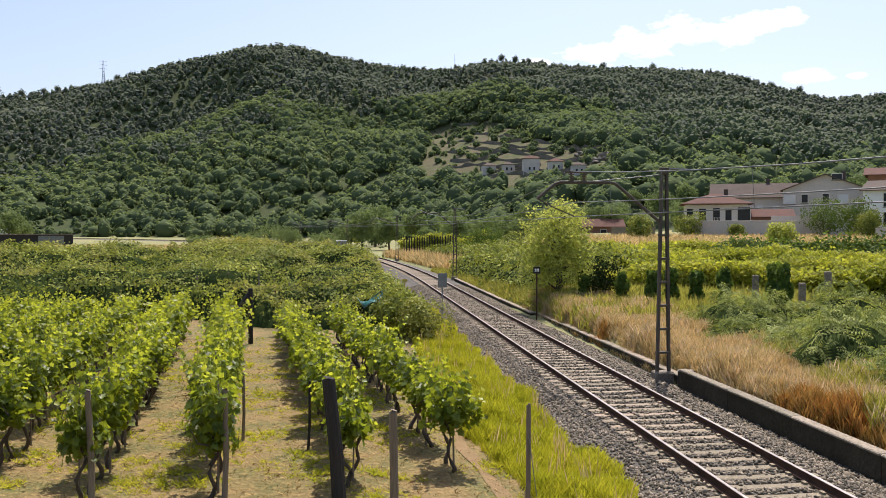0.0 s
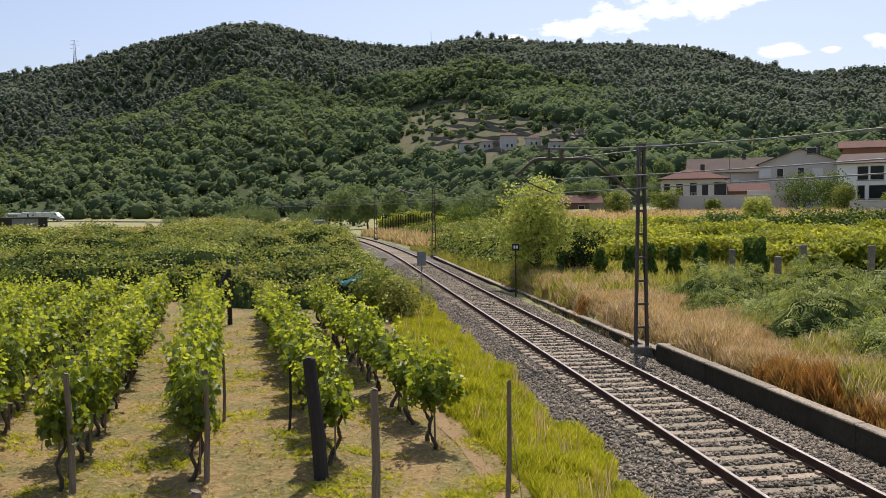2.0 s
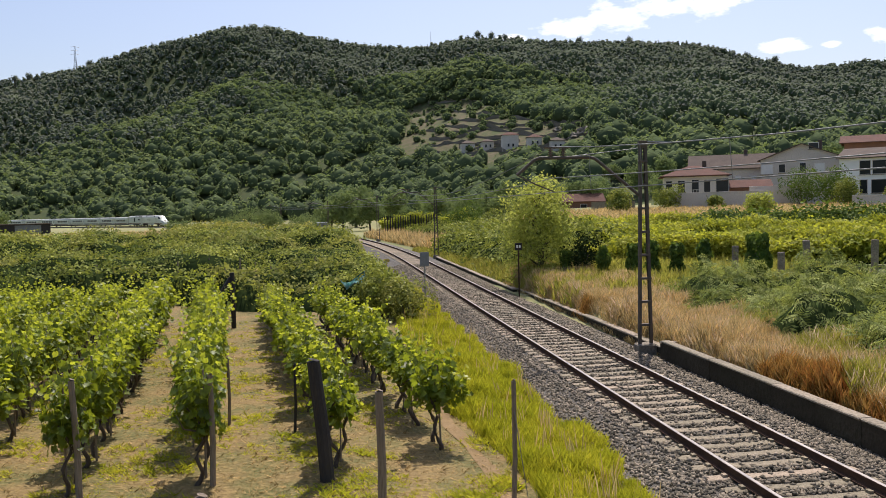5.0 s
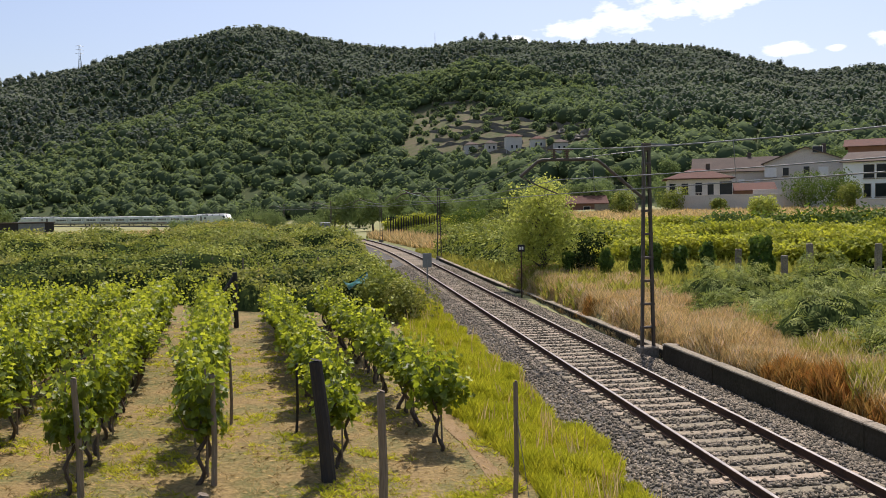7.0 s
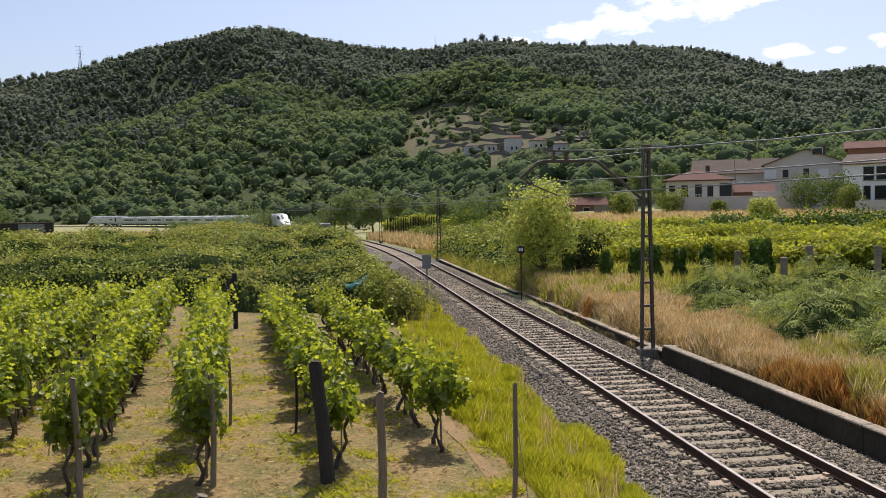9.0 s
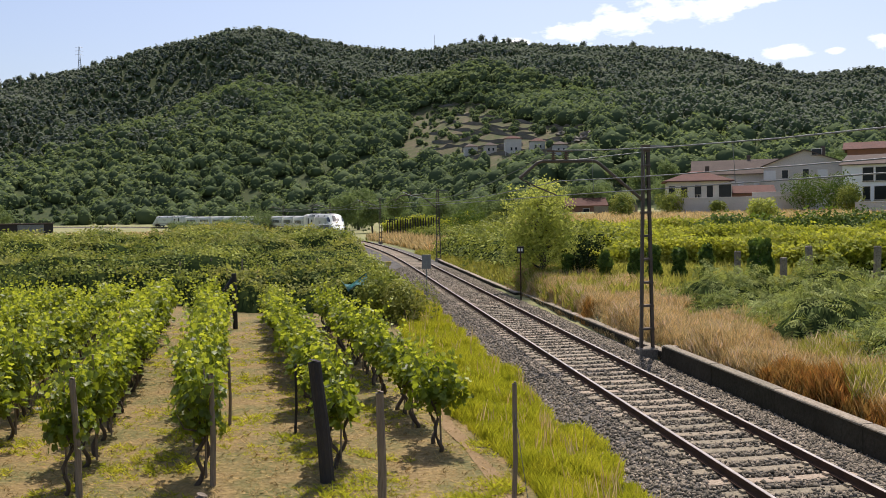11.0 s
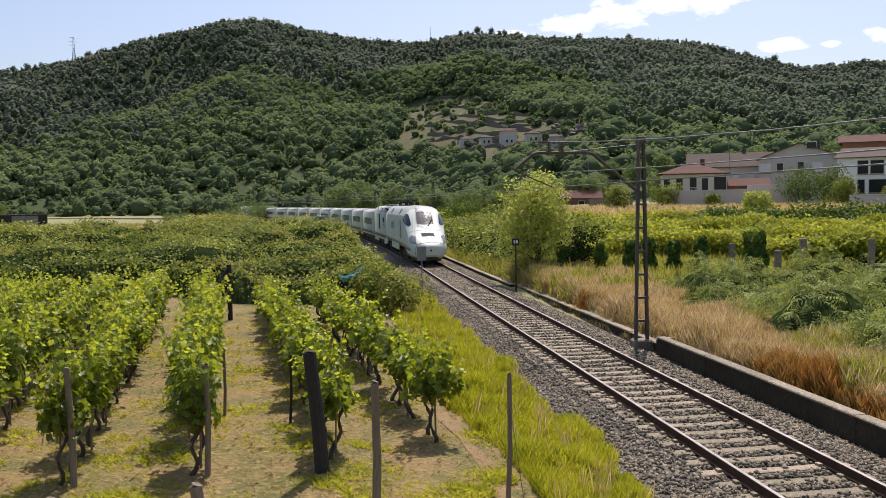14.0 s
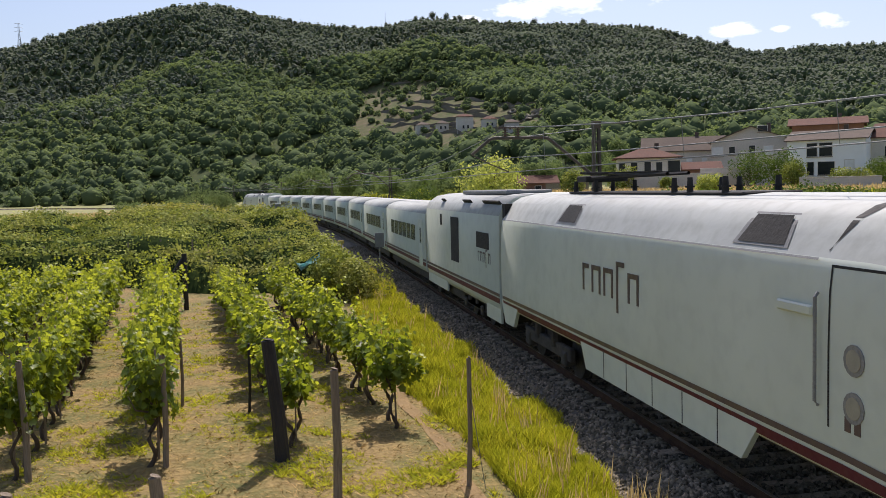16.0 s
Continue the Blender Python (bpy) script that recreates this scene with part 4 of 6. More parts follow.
    gear = bmesh.new()
    box(gear, -0.5, 0.5, -18.6, -10.6, 4.02, 4.07, 0.02)
    for yy in (-11.2, -12.4, -13.0, -16.9, -18.2):
        for xx in (-0.45, 0.45):
            tube(gear, [(xx, yy, 4.06), (xx, yy, 4.31)], [0.06, 0.045], 8)
            tube(gear, [(xx, yy, 4.14), (xx, yy, 4.17)], 0.09, 8)
    g = part("roof_gear", gear, M["black"], car, "black insulators and roof equipment")
    pan = bmesh.new()
    for xx in (-0.35, 0.35):
        tube(pan, [(xx, -17.6, 4.38), (xx * 0.6, -13.8, 4.4), (xx, -16.6, 4.46)], 0.035, 6)
    for yy in (-16.4, -16.75):
        tube(pan, [(-0.85, yy, 4.48), (-0.6, yy, 4.46), (0.6, yy, 4.46), (0.85, yy, 4.48)], 0.03, 6)
    box(pan, -0.5, 0.5, -18.0, -17.4, 4.28, 4.42, 0.02)
    part("pantograph", pan, M["black"], g, "folded dark pantograph")
    return car


def box_car(name, label, length, roof, half=1.47, windows=True, shoulder=0.42):
    """A coach: its front end at y = 0, its rear at -length."""
    car = thing(name, label, "train", "cars of the passing train")
    sec = [(half * 0.95, 0.82), (half * 0.985, 1.0), (half, 1.5), (half, 2.4), (half * 0.985, roof - shoulder), (half * 0.9, roof - shoulder * 0.55), (half * 0.68, roof - 0.1), (half * 0.35, roof - 0.02), (0, roof)]
    full = sec + [(-a, b) for a, b in sec[-2::-1]]
    bm = bmesh.new()
    rings = [[bm.verts.new((a, y, b)) for a, b in full] for y in (-0.14, -length + 0.14)]
    n = len(full)
    for k in range(n - 1):
        f = bm.faces.new((rings[0][k], rings[0][k + 1], rings[1][k + 1], rings[1][k]))
        f.smooth = True
        if min(full[k][1], full[k + 1][1]) >= roof - shoulder - 0.01:
            f.material_index = 1
    bm.faces.new((rings[0][n - 1], rings[0][0], rings[1][0], rings[1][n - 1]))
    bm.faces.new(rings[0][::-1])
    bm.faces.new(rings[1])
    bmesh.ops.recalc_face_normals(bm, faces=bm.faces)
    part("body", bm, [M["white_paint"], M["roof_paint"]], car, "white car body")
    part("gangway", box(bmesh.new(), -half + 0.12, half - 0.12, -0.16, 0.16, 0.9, roof - 0.25), M["black"], car, "black corridor bellows")
    side_box(car, "stripe", M["maroon"], half + 0.001, -length + 0.16, -0.16, 1.06, 1.20, 0.006, "thin maroon stripe")
    side_box(car, "stripe", M["logo"], half + 0.001, -length + 0.16, -0.16, 1.25, 1.33, 0.006, "thin dark stripe")
    part("underframe", box(bmesh.new(), -1.25, 1.25, -length + 0.8, -0.8, 0.42, 0.85, 0.05), M["undergear"], car)
    if windows:
        for k in range(6):
            y0 = -2.9 - k * 1.42
            side_box(car, "window", M["coach_glass"], half + 0.001, y0 - 1.16, y0, 1.98, 2.66, 0.010, "dark tinted window")
        side_box(car, "door_leaf", M["white_paint"], half + 0.001, -1.75, -0.85, 1.0, 2.95, 0.02, "white plug door")
        side_box(car, "door_window", M["coach_glass"], half + 0.022, -1.45, -1.15, 1.95, 2.6, 0.006)
        w = bmesh.new()
        for sx in (-1, 1):
            tube(w, [(sx * 0.80, 0, 0.42), (sx * 0.94, 0, 0.42)], 0.42, 16)
        part("wheelset", w, M["undergear"], car, "steel wheels")
    return car


def generator_car():
    L = 12.2
    car = box_car("generator_car", "white generator car with louvred panels and maroon stripe", L, 4.02, 1.475, False, 0.58)
    side_box(car, "louvre", M["black"], 1.477, -6.9, -5.6, 1.75, 3.25, 0.010, "tall black louvre")
    side_box(car, "small_louvre", M["black"], 1.477, -2.9, -1.3, 2.45, 2.92, 0.010, "black air intake")
    side_box(car, "slot", M["black"], 1.477, -8.9, -8.6, 2.9, 3.3, 0.010)
    for sx in (-1, 1):
        for yy in (-1.6, -4.6, -5.2, -9.0):
            wide = 1.0 if yy > -2 else 0.28
            m = pose(sx * 1.22, yy, 3.70, 0, sx * 40, 0)
            part("roof_louvre", box(bmesh.new(), -0.02, 0.02, -wide, wide, -0.18, 0.18, 0.0, m @ pose(0, 0, 0, 0, 0, 0)), M["black"], car, "black roof louvre")
    part("roof_fan", box(bmesh.new(), -0.7, 0.7, -8.5, -2.2, 4.0, 4.12, 0.03), M["grey_paint"], car, "grey roof fans")
    for sx in (-1, 1):
        part("skirt", box(bmesh.new(), sx * 1.40 - 0.03, sx * 1.40 + 0.03, -L + 0.2, -L + 4.2, 0.55, 0.9), M["white_paint"], car, "white skirt")
        part("skirt", box(bmesh.new(), sx * 1.40 - 0.03, sx * 1.40 + 0.03, -1.9, -0.2, 0.5, 0.9), M["white_paint"], car, "white skirt")
    bogie(car, -4.4, 1.2)
    word_bars(car, 1.478, -1.9, 2.05, 0.3)
    return car


def build_train():
    """All cars, and how far each one's front lies behind the tip of the nose."""
    cars = [(power_car("white streamlined power car with maroon stripe and dark windscreen"), 0.0, 21.4, False)]
    cars.append((generator_car(), 21.5, 12.2, False))
    d = 33.8
    coach = box_car("passenger_coach", "low white articulated coach with dark windows", 13.5, 3.62, 1.47)
    for i in range(10):
        cars.append((coach if i == 0 else copy_thing(coach, Matrix()), d, 13.5, False))
        d += 13.5
    cars.append((copy_thing(cars[1][0], Matrix()), d + 0.1, 12.2, True))
    cars.append((copy_thing(cars[0][0], Matrix()), d + 12.5, 21.4, True))
    return cars


# ---- motion of the train ----
# how far on the nose is at each time: steady, then braking a little
NOSE_AT = [(0, 498.6), (3.0, 404.6), (7.5, 262.0), (8.0, 246.4), (9.0, 215.3), (10.5, 168.6), (11.5, 137.4), (12.0, 121.8), (12.5, 106.0), (13.0, 90.4), (13.5, 75.0), (14.0, 59.9), (14.5, 45.4), (15.0, 31.0), (15.5, 16.35), (16.0, 1.5)]


def car_pose(front, length, turned):
    a, b = track(front + 2.0)[0], track(front + length - 2.0)[0]
    way = (a - b).normalized()
    start = a + way * 2.0
    if turned:
        start, way = b - way * 2.0, -way
    return Matrix.Translation(start) @ pose(0, 0, 0, 0, 0, math.degrees(math.atan2(-way.x, way.y)))


def motions():
    for car, back, length, turned in CARS:
        rows = []
        for k in range(33):
            t = 0.5 * k
            rows.append((t, car_pose(ip(t, NOSE_AT) + back, length, turned)))
        walk(car, rows)


# ---- plants ----
def bearing(az, d):
    a = radians(0.945 + 0.972 * az)
    return d * math.sin(a), d * math.cos(a)


def h_at(x, y):
    return float(land(x, y))


def vine_template(tall, seed, lush=1.0):
    rng = random.Random(seed)
    vine = thing("grapevine", "leafy grapevine with crooked dark trunks on a thin stake", "grapevine", "vines in the vineyard rows")
    for k in range(2):
        bm = bmesh.new()
        y = -0.3 + 0.6 * k + rng.uniform(-0.15, 0.15)
        lean = rng.uniform(-0.18, 0.18)
        bend, ph = rng.uniform(0.025, 0.075), rng.uniform(0, 6.28)
        pts = [(lean * i / 5 + bend * math.sin(ph + i * 1.35), y + bend * math.cos(ph + i * 1.1), -0.06 + 0.14 * i) for i in range(9)]
        pts += [(rng.uniform(-0.2, 0.2), y * 1.3, 1.4)]
        tube(bm, pts, [0.058, 0.044, 0.04, 0.034, 0.04, 0.032, 0.034, 0.03, 0.024, 0.01], 7)
        tube(bm, [pts[7], (rng.uniform(-0.25, 0.25), y - 0.4, 1.1), (rng.uniform(-0.3, 0.3), y - 0.6, 1.4)], [0.022, 0.014, 0.006], 5)
        part("trunk", bm, M["bark"], vine, "crooked dark trunk", True)
    sx = rng.uniform(-0.1, 0.1)
    part("stake", tube(bmesh.new(), [(sx, 0.05, -0.1), (sx + rng.uniform(-0.05, 0.05), 0.05, tall * 0.92)], [0.022, 0.018], 6), M["grey_wood"], vine, "thin weathered wooden stake")
    # arching canes that carry the leaves, over a filled middle
    old_p, old_n, new_p, new_n = [], [], [], []
    shoots = bmesh.new()
    for k in range(int(21 * lush)):
        x0, y0 = rng.uniform(-0.12, 0.12), rng.uniform(-0.5, 0.5)
        droop = k % 5 == 0
        side = rng.choice((-1, 1))
        end = (x0 + side * rng.uniform(0.3, 0.5), y0 + rng.uniform(-0.3, 0.3), rng.uniform(0.75, 1.1)) if droop else (x0 + rng.gauss(0, 0.30), y0 + rng.gauss(0, 0.25), tall + rng.uniform(-0.45, 0.42))
        a, c = np.array((x0, y0, 0.85)), np.array(end)
        b = (a + c) / 2 + np.array((side * rng.uniform(0.05, 0.25), rng.uniform(-0.15, 0.15), 0.5 if droop else rng.uniform(-0.1, 0.25)))
        curve = [a * (1 - t) ** 2 + 2 * b * t * (1 - t) + c * t * t for t in np.linspace(0, 1, 6)]
        tube(shoots, [tuple(q) for q in curve], [0.009, 0.008, 0.007, 0.005, 0.004, 0.002], 4)
        for t in np.linspace(0.06, 1, 20):
            q = a * (1 - t) ** 2 + 2 * b * t * (1 - t) + c * t * t
            off = RNG.normal(size=3) * [0.10, 0.10, 0.05] * (1.15 - 0.7 * t)
            n3 = off * 6 + RNG.normal(size=3) * 0.55 + [0, -0.1, 0.55]
            young = t > 0.72 and not droop
            (new_p if young else old_p).append(q + off)
            (new_n if young else old_n).append(n3)
    tagged(part("shoot", shoots, M["vine_tip"], vine, "thin upright shoots"), kind="stuff")
    n = int(240 * lush)
    z = 0.85 + (tall - 1.0) * RNG.beta(1.3, 1.5, n)
    ang = RNG.uniform(0, 2 * np.pi, n)
    rad = np.sqrt(RNG.uniform(0.1, 1, n))
    fill = np.stack([np.cos(ang) * rad * 0.42, np.sin(ang) * rad * 0.66, z], 1)
    old_p = np.concatenate([np.array(old_p), fill])
    old_n = np.concatenate([np.array(old_n), np.stack([np.cos(ang), np.sin(ang) * 0.5, np.full(n, 0.5)], 1) + RNG.normal(size=(n, 3)) * 0.5])
    me = scatter("foliage", VINE_V, VINE_F, old_p, frames_of(old_n), RNG.uniform(0.09, 0.175, len(old_p)))
    tagged(part("foliage", me, M["vine"], vine, "broad lobed backlit green leaves"), kind="stuff")
    me = scatter("young_leaves", VINE_V, VINE_F, np.array(new_p), frames_of(np.array(new_n)), RNG.uniform(0.05, 0.12, len(new_p)))
    tagged(part("young_leaves", me, M["vine_tip"], vine, "pale young leaves"), kind="stuff")
    return vine


ROW_WAY = (-0.114, 0.993)
# x of each row where y = 15.5, first and last y, height class
VINE_ROWS = [(2.18, 17.3, 37, 0), (0.22, 16.5, 41, 0), (-2.3, 16.2, 36.5, 1), (-4.4, 15.9, 41, 1), (-6.5, 18.6, 41, 1), (-8.6, 15.5, 41, 1),
             (-10.7, 17, 41, 1), (-12.9, 19, 41, 1), (-15.0, 22, 41, 1), (-17.2, 25, 41, 1), (-19.3, 28, 41, 1)]


def build_vineyard():
    kinds = [[vine_template(1.7, 11), vine_template(1.82, 12, 1.1), vine_template(1.62, 15, 0.9)], [vine_template(2.15, 13, 1.2), vine_template(2.3, 14, 1.2), vine_template(2.1, 16, 1.1)]]
    used = set()
    for x0, y0, y1, tall in VINE_ROWS:
        y, k = y0, 0
        while y < y1:
            x = x0 + (y - 15.5) * ROW_WAY[0] / ROW_WAY[1] + random.uniform(-0.12, 0.12)
            base = random.choice(kinds[tall])
            turn = 6.5 + random.choice((0, 180)) + random.uniform(-12, 12)
            m = pose(x, y, h_at(x, y), 0, 0, turn)
            if base in used:
                o = copy_thing(base, m)
                o.scale = (random.uniform(0.85, 1.2), random.uniform(0.8, 1.12), random.uniform(0.95, 1.12) - 0.009 * (y - 16))
            else:
                base.matrix_basis = m
                used.add(base)
            y += random.uniform(1.5, 2.1) if y < 23 else random.uniform(1.05, 1.5)
            k += 1
    for g in kinds:
        for v in g:
            if v not in used:
                v.matrix_basis = pose(-21.5, 32 + 2 * g.index(v), h_at(-21.5, 36), 0, 0, 8)
    # row posts and wires
    specs = [("dark_wood", (-0.12, 15.43), 2.15, 0.125, "thick charred wooden end post", -4.5), ("grey_wood", (0.70, 13.3), 2.05, 0.068, "weathered round wooden post", 0.6),
             ("grey_wood", (2.75, 13.3), 2.05, 0.038, "thin weathered wooden post beside the track", 1.5), ("grey_wood", (-1.98, 13.5), 0.55, 0.10, "short sawn-off wooden stump", 0),
             ("grey_wood", (-4.0, 13.3), 0.5, 0.10, "short sawn-off wooden stump", 0), ("grey_wood", (-2.3, 20.16), 1.55, 0.035, "thin brown wooden stake", 1), ("grey_wood", (-2.12, 15.75), 2.0, 0.05, "weathered wooden row post", 1),
             ("grey_wood", (-4.3, 15.5), 2.05, 0.055, "weathered wooden row post", -1), ("dark_wood", (-0.8, 18.9), 1.5, 0.03, "thin dark wooden stake", 2)]
    for mtl, (x, y), tall, r, label, lean in specs:
        bm = tube(bmesh.new(), [(0, 0, -0.2), (0.02, 0, tall * 0.4), (-0.01, 0, tall - 0.03), (0, 0, tall)], [r * 1.08, r, r * 0.92, r * 0.8], 10)
        ob = part("wooden_post", bm, M[mtl], None)
        ob.matrix_basis = pose(x, y, h_at(x, y), 0, lean, 0)
        tagged(ob, label, "post", "posts of the vineyard")
    ob = part("braced_post", tube(tube(bmesh.new(), [(0, 0, -0.2), (0, 0, 2.3)], 0.1, 8), [(-1.5, 0, -0.1), (-0.05, 0, 2.1)], 0.09, 8), M["dark_wood"])
    ob.matrix_basis = pose(-3.9, 37.2, h_at(-3.9, 37.2))
    tagged(ob, "dark wooden end post with a slanting brace", "post", "posts of the vineyard")
    for x0, y0, y1, tall in VINE_ROWS[:6]:
        for z in (0.85, 1.35):
            pts = []
            for k in range(9):
                y = y0 - 0.6 + (y1 - y0) * k / 8
                x = x0 + (y - 15.5) * ROW_WAY[0] / ROW_WAY[1]
                pts.append((x, y, -0.45 + z + 0.02 * (k % 2)))
            ob = part("trellis_wire", tube(bmesh.new(), pts, 0.004, 4), M["wire"])
            tagged(ob, "thin grey trellis wire along the vines", "wire", "trellis wires")
    ob = part("guy_wire", tube(bmesh.new(), [(2.78, 13.28, 1.2), (2.95, 13.0, -0.4)], 0.006, 4), M["wire"])
    tagged(ob, "thin guy wire tied to a post", "wire")


def grass(name, x, y, tall, material, label, tv=TUFT_V, tf=TUFT_F, wide=1.0, tip=0.15, category="grass"):
    n = len(x)
    a = RNG.uniform(0, 2 * np.pi, n)
    up = np.stack([np.cos(a) * tip, np.sin(a) * tip, np.ones(n)], 1)
    size = np.stack([tall * wide, tall * wide, tall], 1)
    me = scatter(name, tv, tf, np.stack([x, y, land(x, y) - 0.02], 1), frames_of(up), size)
    return tagged(part(name, me, material), label, category, kind="stuff")


def build_grass():
    # lush verge between the vineyard path and the ballast
    n = 20000
    y = 11 + 42 * RNG.uniform(size=n) ** 1.5
    left = np.interp(y, [11, 16, 22, 30, 40, 55], [3.45, 3.2, 2.5, 2.6, 2.9, 3.7])
    x = left + (5.0 - left + 0.3 * wave(y, y * 0, 1.1)) * RNG.uniform(0, 1, n) ** 0.85
    lift = 0.8 + 0.45 * wave(x, y, 0.45, 0.6)
    grass("verge_grass", x, y, RNG.uniform(0.16, 0.5, n) * np.clip(lift, 0.3, 1.3), M["grass"], "lush yellow-green grass along the ballast", FINE_V, FINE_F)
    k = RNG.uniform(size=n) < 0.012
    grass("seed_stalks", x[k], y[k], RNG.uniform(0.4, 0.8, k.sum()), M["drygrass"], "pale seed stalks in the verge", STALK_V, STALK_F, 0.6)
    # weeds and straw on the vineyard floor
    n = 44000
    y = 10 + 29 * RNG.uniform(size=n) ** 1.6
    x = RNG.uniform(-1, 1, n) * (y * 0.75) - 3
    ok = (x < 3.1) & (wave(x, y, 0.6, 0.7) + 0.6 * wave(x, y, 1.9, 2.7) > -0.15)
    grass("vineyard_weeds", x[ok], y[ok], RNG.uniform(0.04, 0.12, ok.sum()) * np.clip(1 + 0.7 * wave(x[ok], y[ok], 0.5, 1.3), 0.4, 1.7), M["grass"], "low green weeds between the vine rows", WEED_V, WEED_F, wide=1.5)
    n = 38000
    y = 10 + 29 * RNG.uniform(size=n) ** 1.6
    x = RNG.uniform(-1, 1, n) * (y * 0.75) - 3
    ok = (x < 3.1) & (wave(x, y, 0.6, 0.7) < 0.55)
    grass("straw", x[ok], y[ok], RNG.uniform(0.03, 0.085, ok.sum()), M["straw"], "dry straw scattered on the vineyard soil", THIN_V, THIN_F, wide=2.6, tip=0.3)
    # dry bank beyond the wall
    n = 27000
    y = 10 + 40 * RNG.uniform(size=n) ** 1.15
    w = np.interp(y, [10, 18, 24, 32, 42, 50], [6.0, 4.4, 3.6, 4.4, 4.6, 2.4])
    x = 9.96 + w * RNG.uniform(0, 1, n) ** 1.15
    rust = (wave(x, y, 1.7, 0.9) + 0.25 * (18 - y) / 6 - 0.8 * (x - 10.5) > 0.3)
    green = ~rust & (wave(x, y, 0.9, 4.0) + 0.45 * (x - 11.4) + 0.10 * (21 - y) > 0.3)
    tall = RNG.uniform(0.25, 0.8, n) * np.clip(0.85 + 0.45 * wave(x, y, 0.7), 0.3, 1.3) * np.where(x < 10.3, 0.5, 1)
    for nm, sel, mtl, lab in (("dry_grass", ~rust & ~green, "drygrass", "tall straw-coloured dry grass on the bank"), ("rusty_weeds", rust, "rustgrass", "rust-brown dried weeds on the bank"), ("green_bank_grass", green, "bankgrass", "olive green grass tufts among the dry bank")):
        grass(nm, x[sel], y[sel], tall[sel], M[mtl], lab, FINE_V, FINE_F, wide=0.8)
    k = (RNG.uniform(size=n) < 0.22) & ~rust & (x > 10.1)
    grass("seed_plumes", x[k], y[k], tall[k] * RNG.uniform(0.9, 1.15, k.sum()), M["plume"], "pale feathery seed plumes on the dry bank", FINE_V, FINE_F, 0.7, 0.25)
    n = 3500
    x, y = RNG.uniform(10.2, 24, n), RNG.uniform(36, 52, n)
    grass("trellis_grass", x, y, RNG.uniform(0.4, 0.95, n), M["bankgrass"], "olive green grass round the granite posts", wide=1.0)
    n = 5200
    y = RNG.uniform(45, 98, n)
    x = np.interp(y, LINE_Y[:LINE_TOP], LINE_X[:LINE_TOP]) + RNG.uniform(2.85, 5.6, n)
    grass("kerb_grass", x, y, RNG.uniform(0.2, 0.7, n), M["bankgrass"], "olive green grass along the far kerb wall", wide=1.0)
    # tall dry grass by the bend and the pale field edges
    n = 2600
    y, u = RNG.uniform(92, 150, n), RNG.uniform(4.0, 11, n)
    pts = [side_way(v) for v in np.linspace(88, 160, 60)]
    x = np.array([float(pts[int((v - 88) / 72 * 59)][0].x) for v in y]) + u
    grass("far_dry_grass", x, y, RNG.uniform(0.8, 2.0, n), M["drygrass"], "tall dry grass beside the bend")
    n = 9000
    az, r = RNG.uniform(-36, 1, n), RNG.uniform(150, 235, n)
    x, y = r * np.sin(np.radians(az)), r * np.cos(np.radians(az))
    ok = off_track(x, y) < -6
    grass("pale_field_grass", x[ok], y[ok], RNG.uniform(0.6, 1.5, ok.sum()), M["drygrass"], "pale ripe grass across the far field", wide=1.6)
    n = 9000
    az, r = RNG.uniform(12, 43, n), RNG.uniform(89, 152, n)
    x, y = r * np.sin(np.radians(az)), r * np.cos(np.radians(az))
    mix = wave(x, y, 6.0, 1.0) + (r - 112) / 18 > 0
    grass("pale_hay", x[mix], y[mix], RNG.uniform(0.6, 1.3, mix.sum()), M["drygrass"], "pale ripe grass below the houses", wide=1.5)
    grass("field_grass", x[~mix], y[~mix], RNG.uniform(0.6, 1.3, (~mix).sum()), M["grass"], "yellow-green grass below the houses", wide=1.5)


def thicket(name, x, y, cover, leaf, material, label, spread=0.35, category="thicket", tv=SPRIG_V, tf=SPRIG_F):
    """Leaf clumps over a lumpy cover height above the land, with a dark inside."""
    c = cover(x, y)
    ok = c > 0.12
    x, y, c = x[ok], y[ok], c[ok]
    n = len(x)
    e = 0.4
    gx, gy = (cover(x + e, y) - cover(x - e, y)) / (2 * e), (cover(x, y + e) - cover(x, y - e)) / (2 * e)
    depth = RNG.uniform(0, 1, n) ** 2 * spread
    z = land(x, y) + c * (1 - depth)
    nrm = np.stack([-gx, -gy, np.ones(n)], 1)
    nrm /= np.linalg.norm(nrm, axis=1, keepdims=True)
    nrm += RNG.normal(size=(n, 3)) * 0.5
    size = leaf * RNG.uniform(0.6, 1.4, n)
    p = np.stack([x, y, z], 1) + RNG.normal(size=(n, 3)) * leaf * 0.3
    ob = tagged(part(name, scatter(name, tv, tf, p, frames_of(nrm), size), material), label, category, kind="stuff")
    return ob


def shade_sheet(parent, x0, x1, y0, y1, step, cover, share=0.72):
    # an added dark sheet under the leaves, its colour standing for the shade there
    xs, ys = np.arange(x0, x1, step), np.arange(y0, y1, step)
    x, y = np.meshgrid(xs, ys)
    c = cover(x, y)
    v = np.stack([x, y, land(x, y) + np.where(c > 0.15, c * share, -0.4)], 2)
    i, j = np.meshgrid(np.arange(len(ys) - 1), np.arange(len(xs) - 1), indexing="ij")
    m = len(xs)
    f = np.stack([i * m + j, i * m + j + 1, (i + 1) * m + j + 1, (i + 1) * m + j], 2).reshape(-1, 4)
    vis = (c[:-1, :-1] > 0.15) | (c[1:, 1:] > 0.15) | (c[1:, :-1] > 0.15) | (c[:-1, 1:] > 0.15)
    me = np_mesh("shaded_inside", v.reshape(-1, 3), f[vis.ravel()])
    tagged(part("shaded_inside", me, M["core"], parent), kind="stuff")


def domes(x, y, table):
    """Height of a cover of many rounded mounds."""
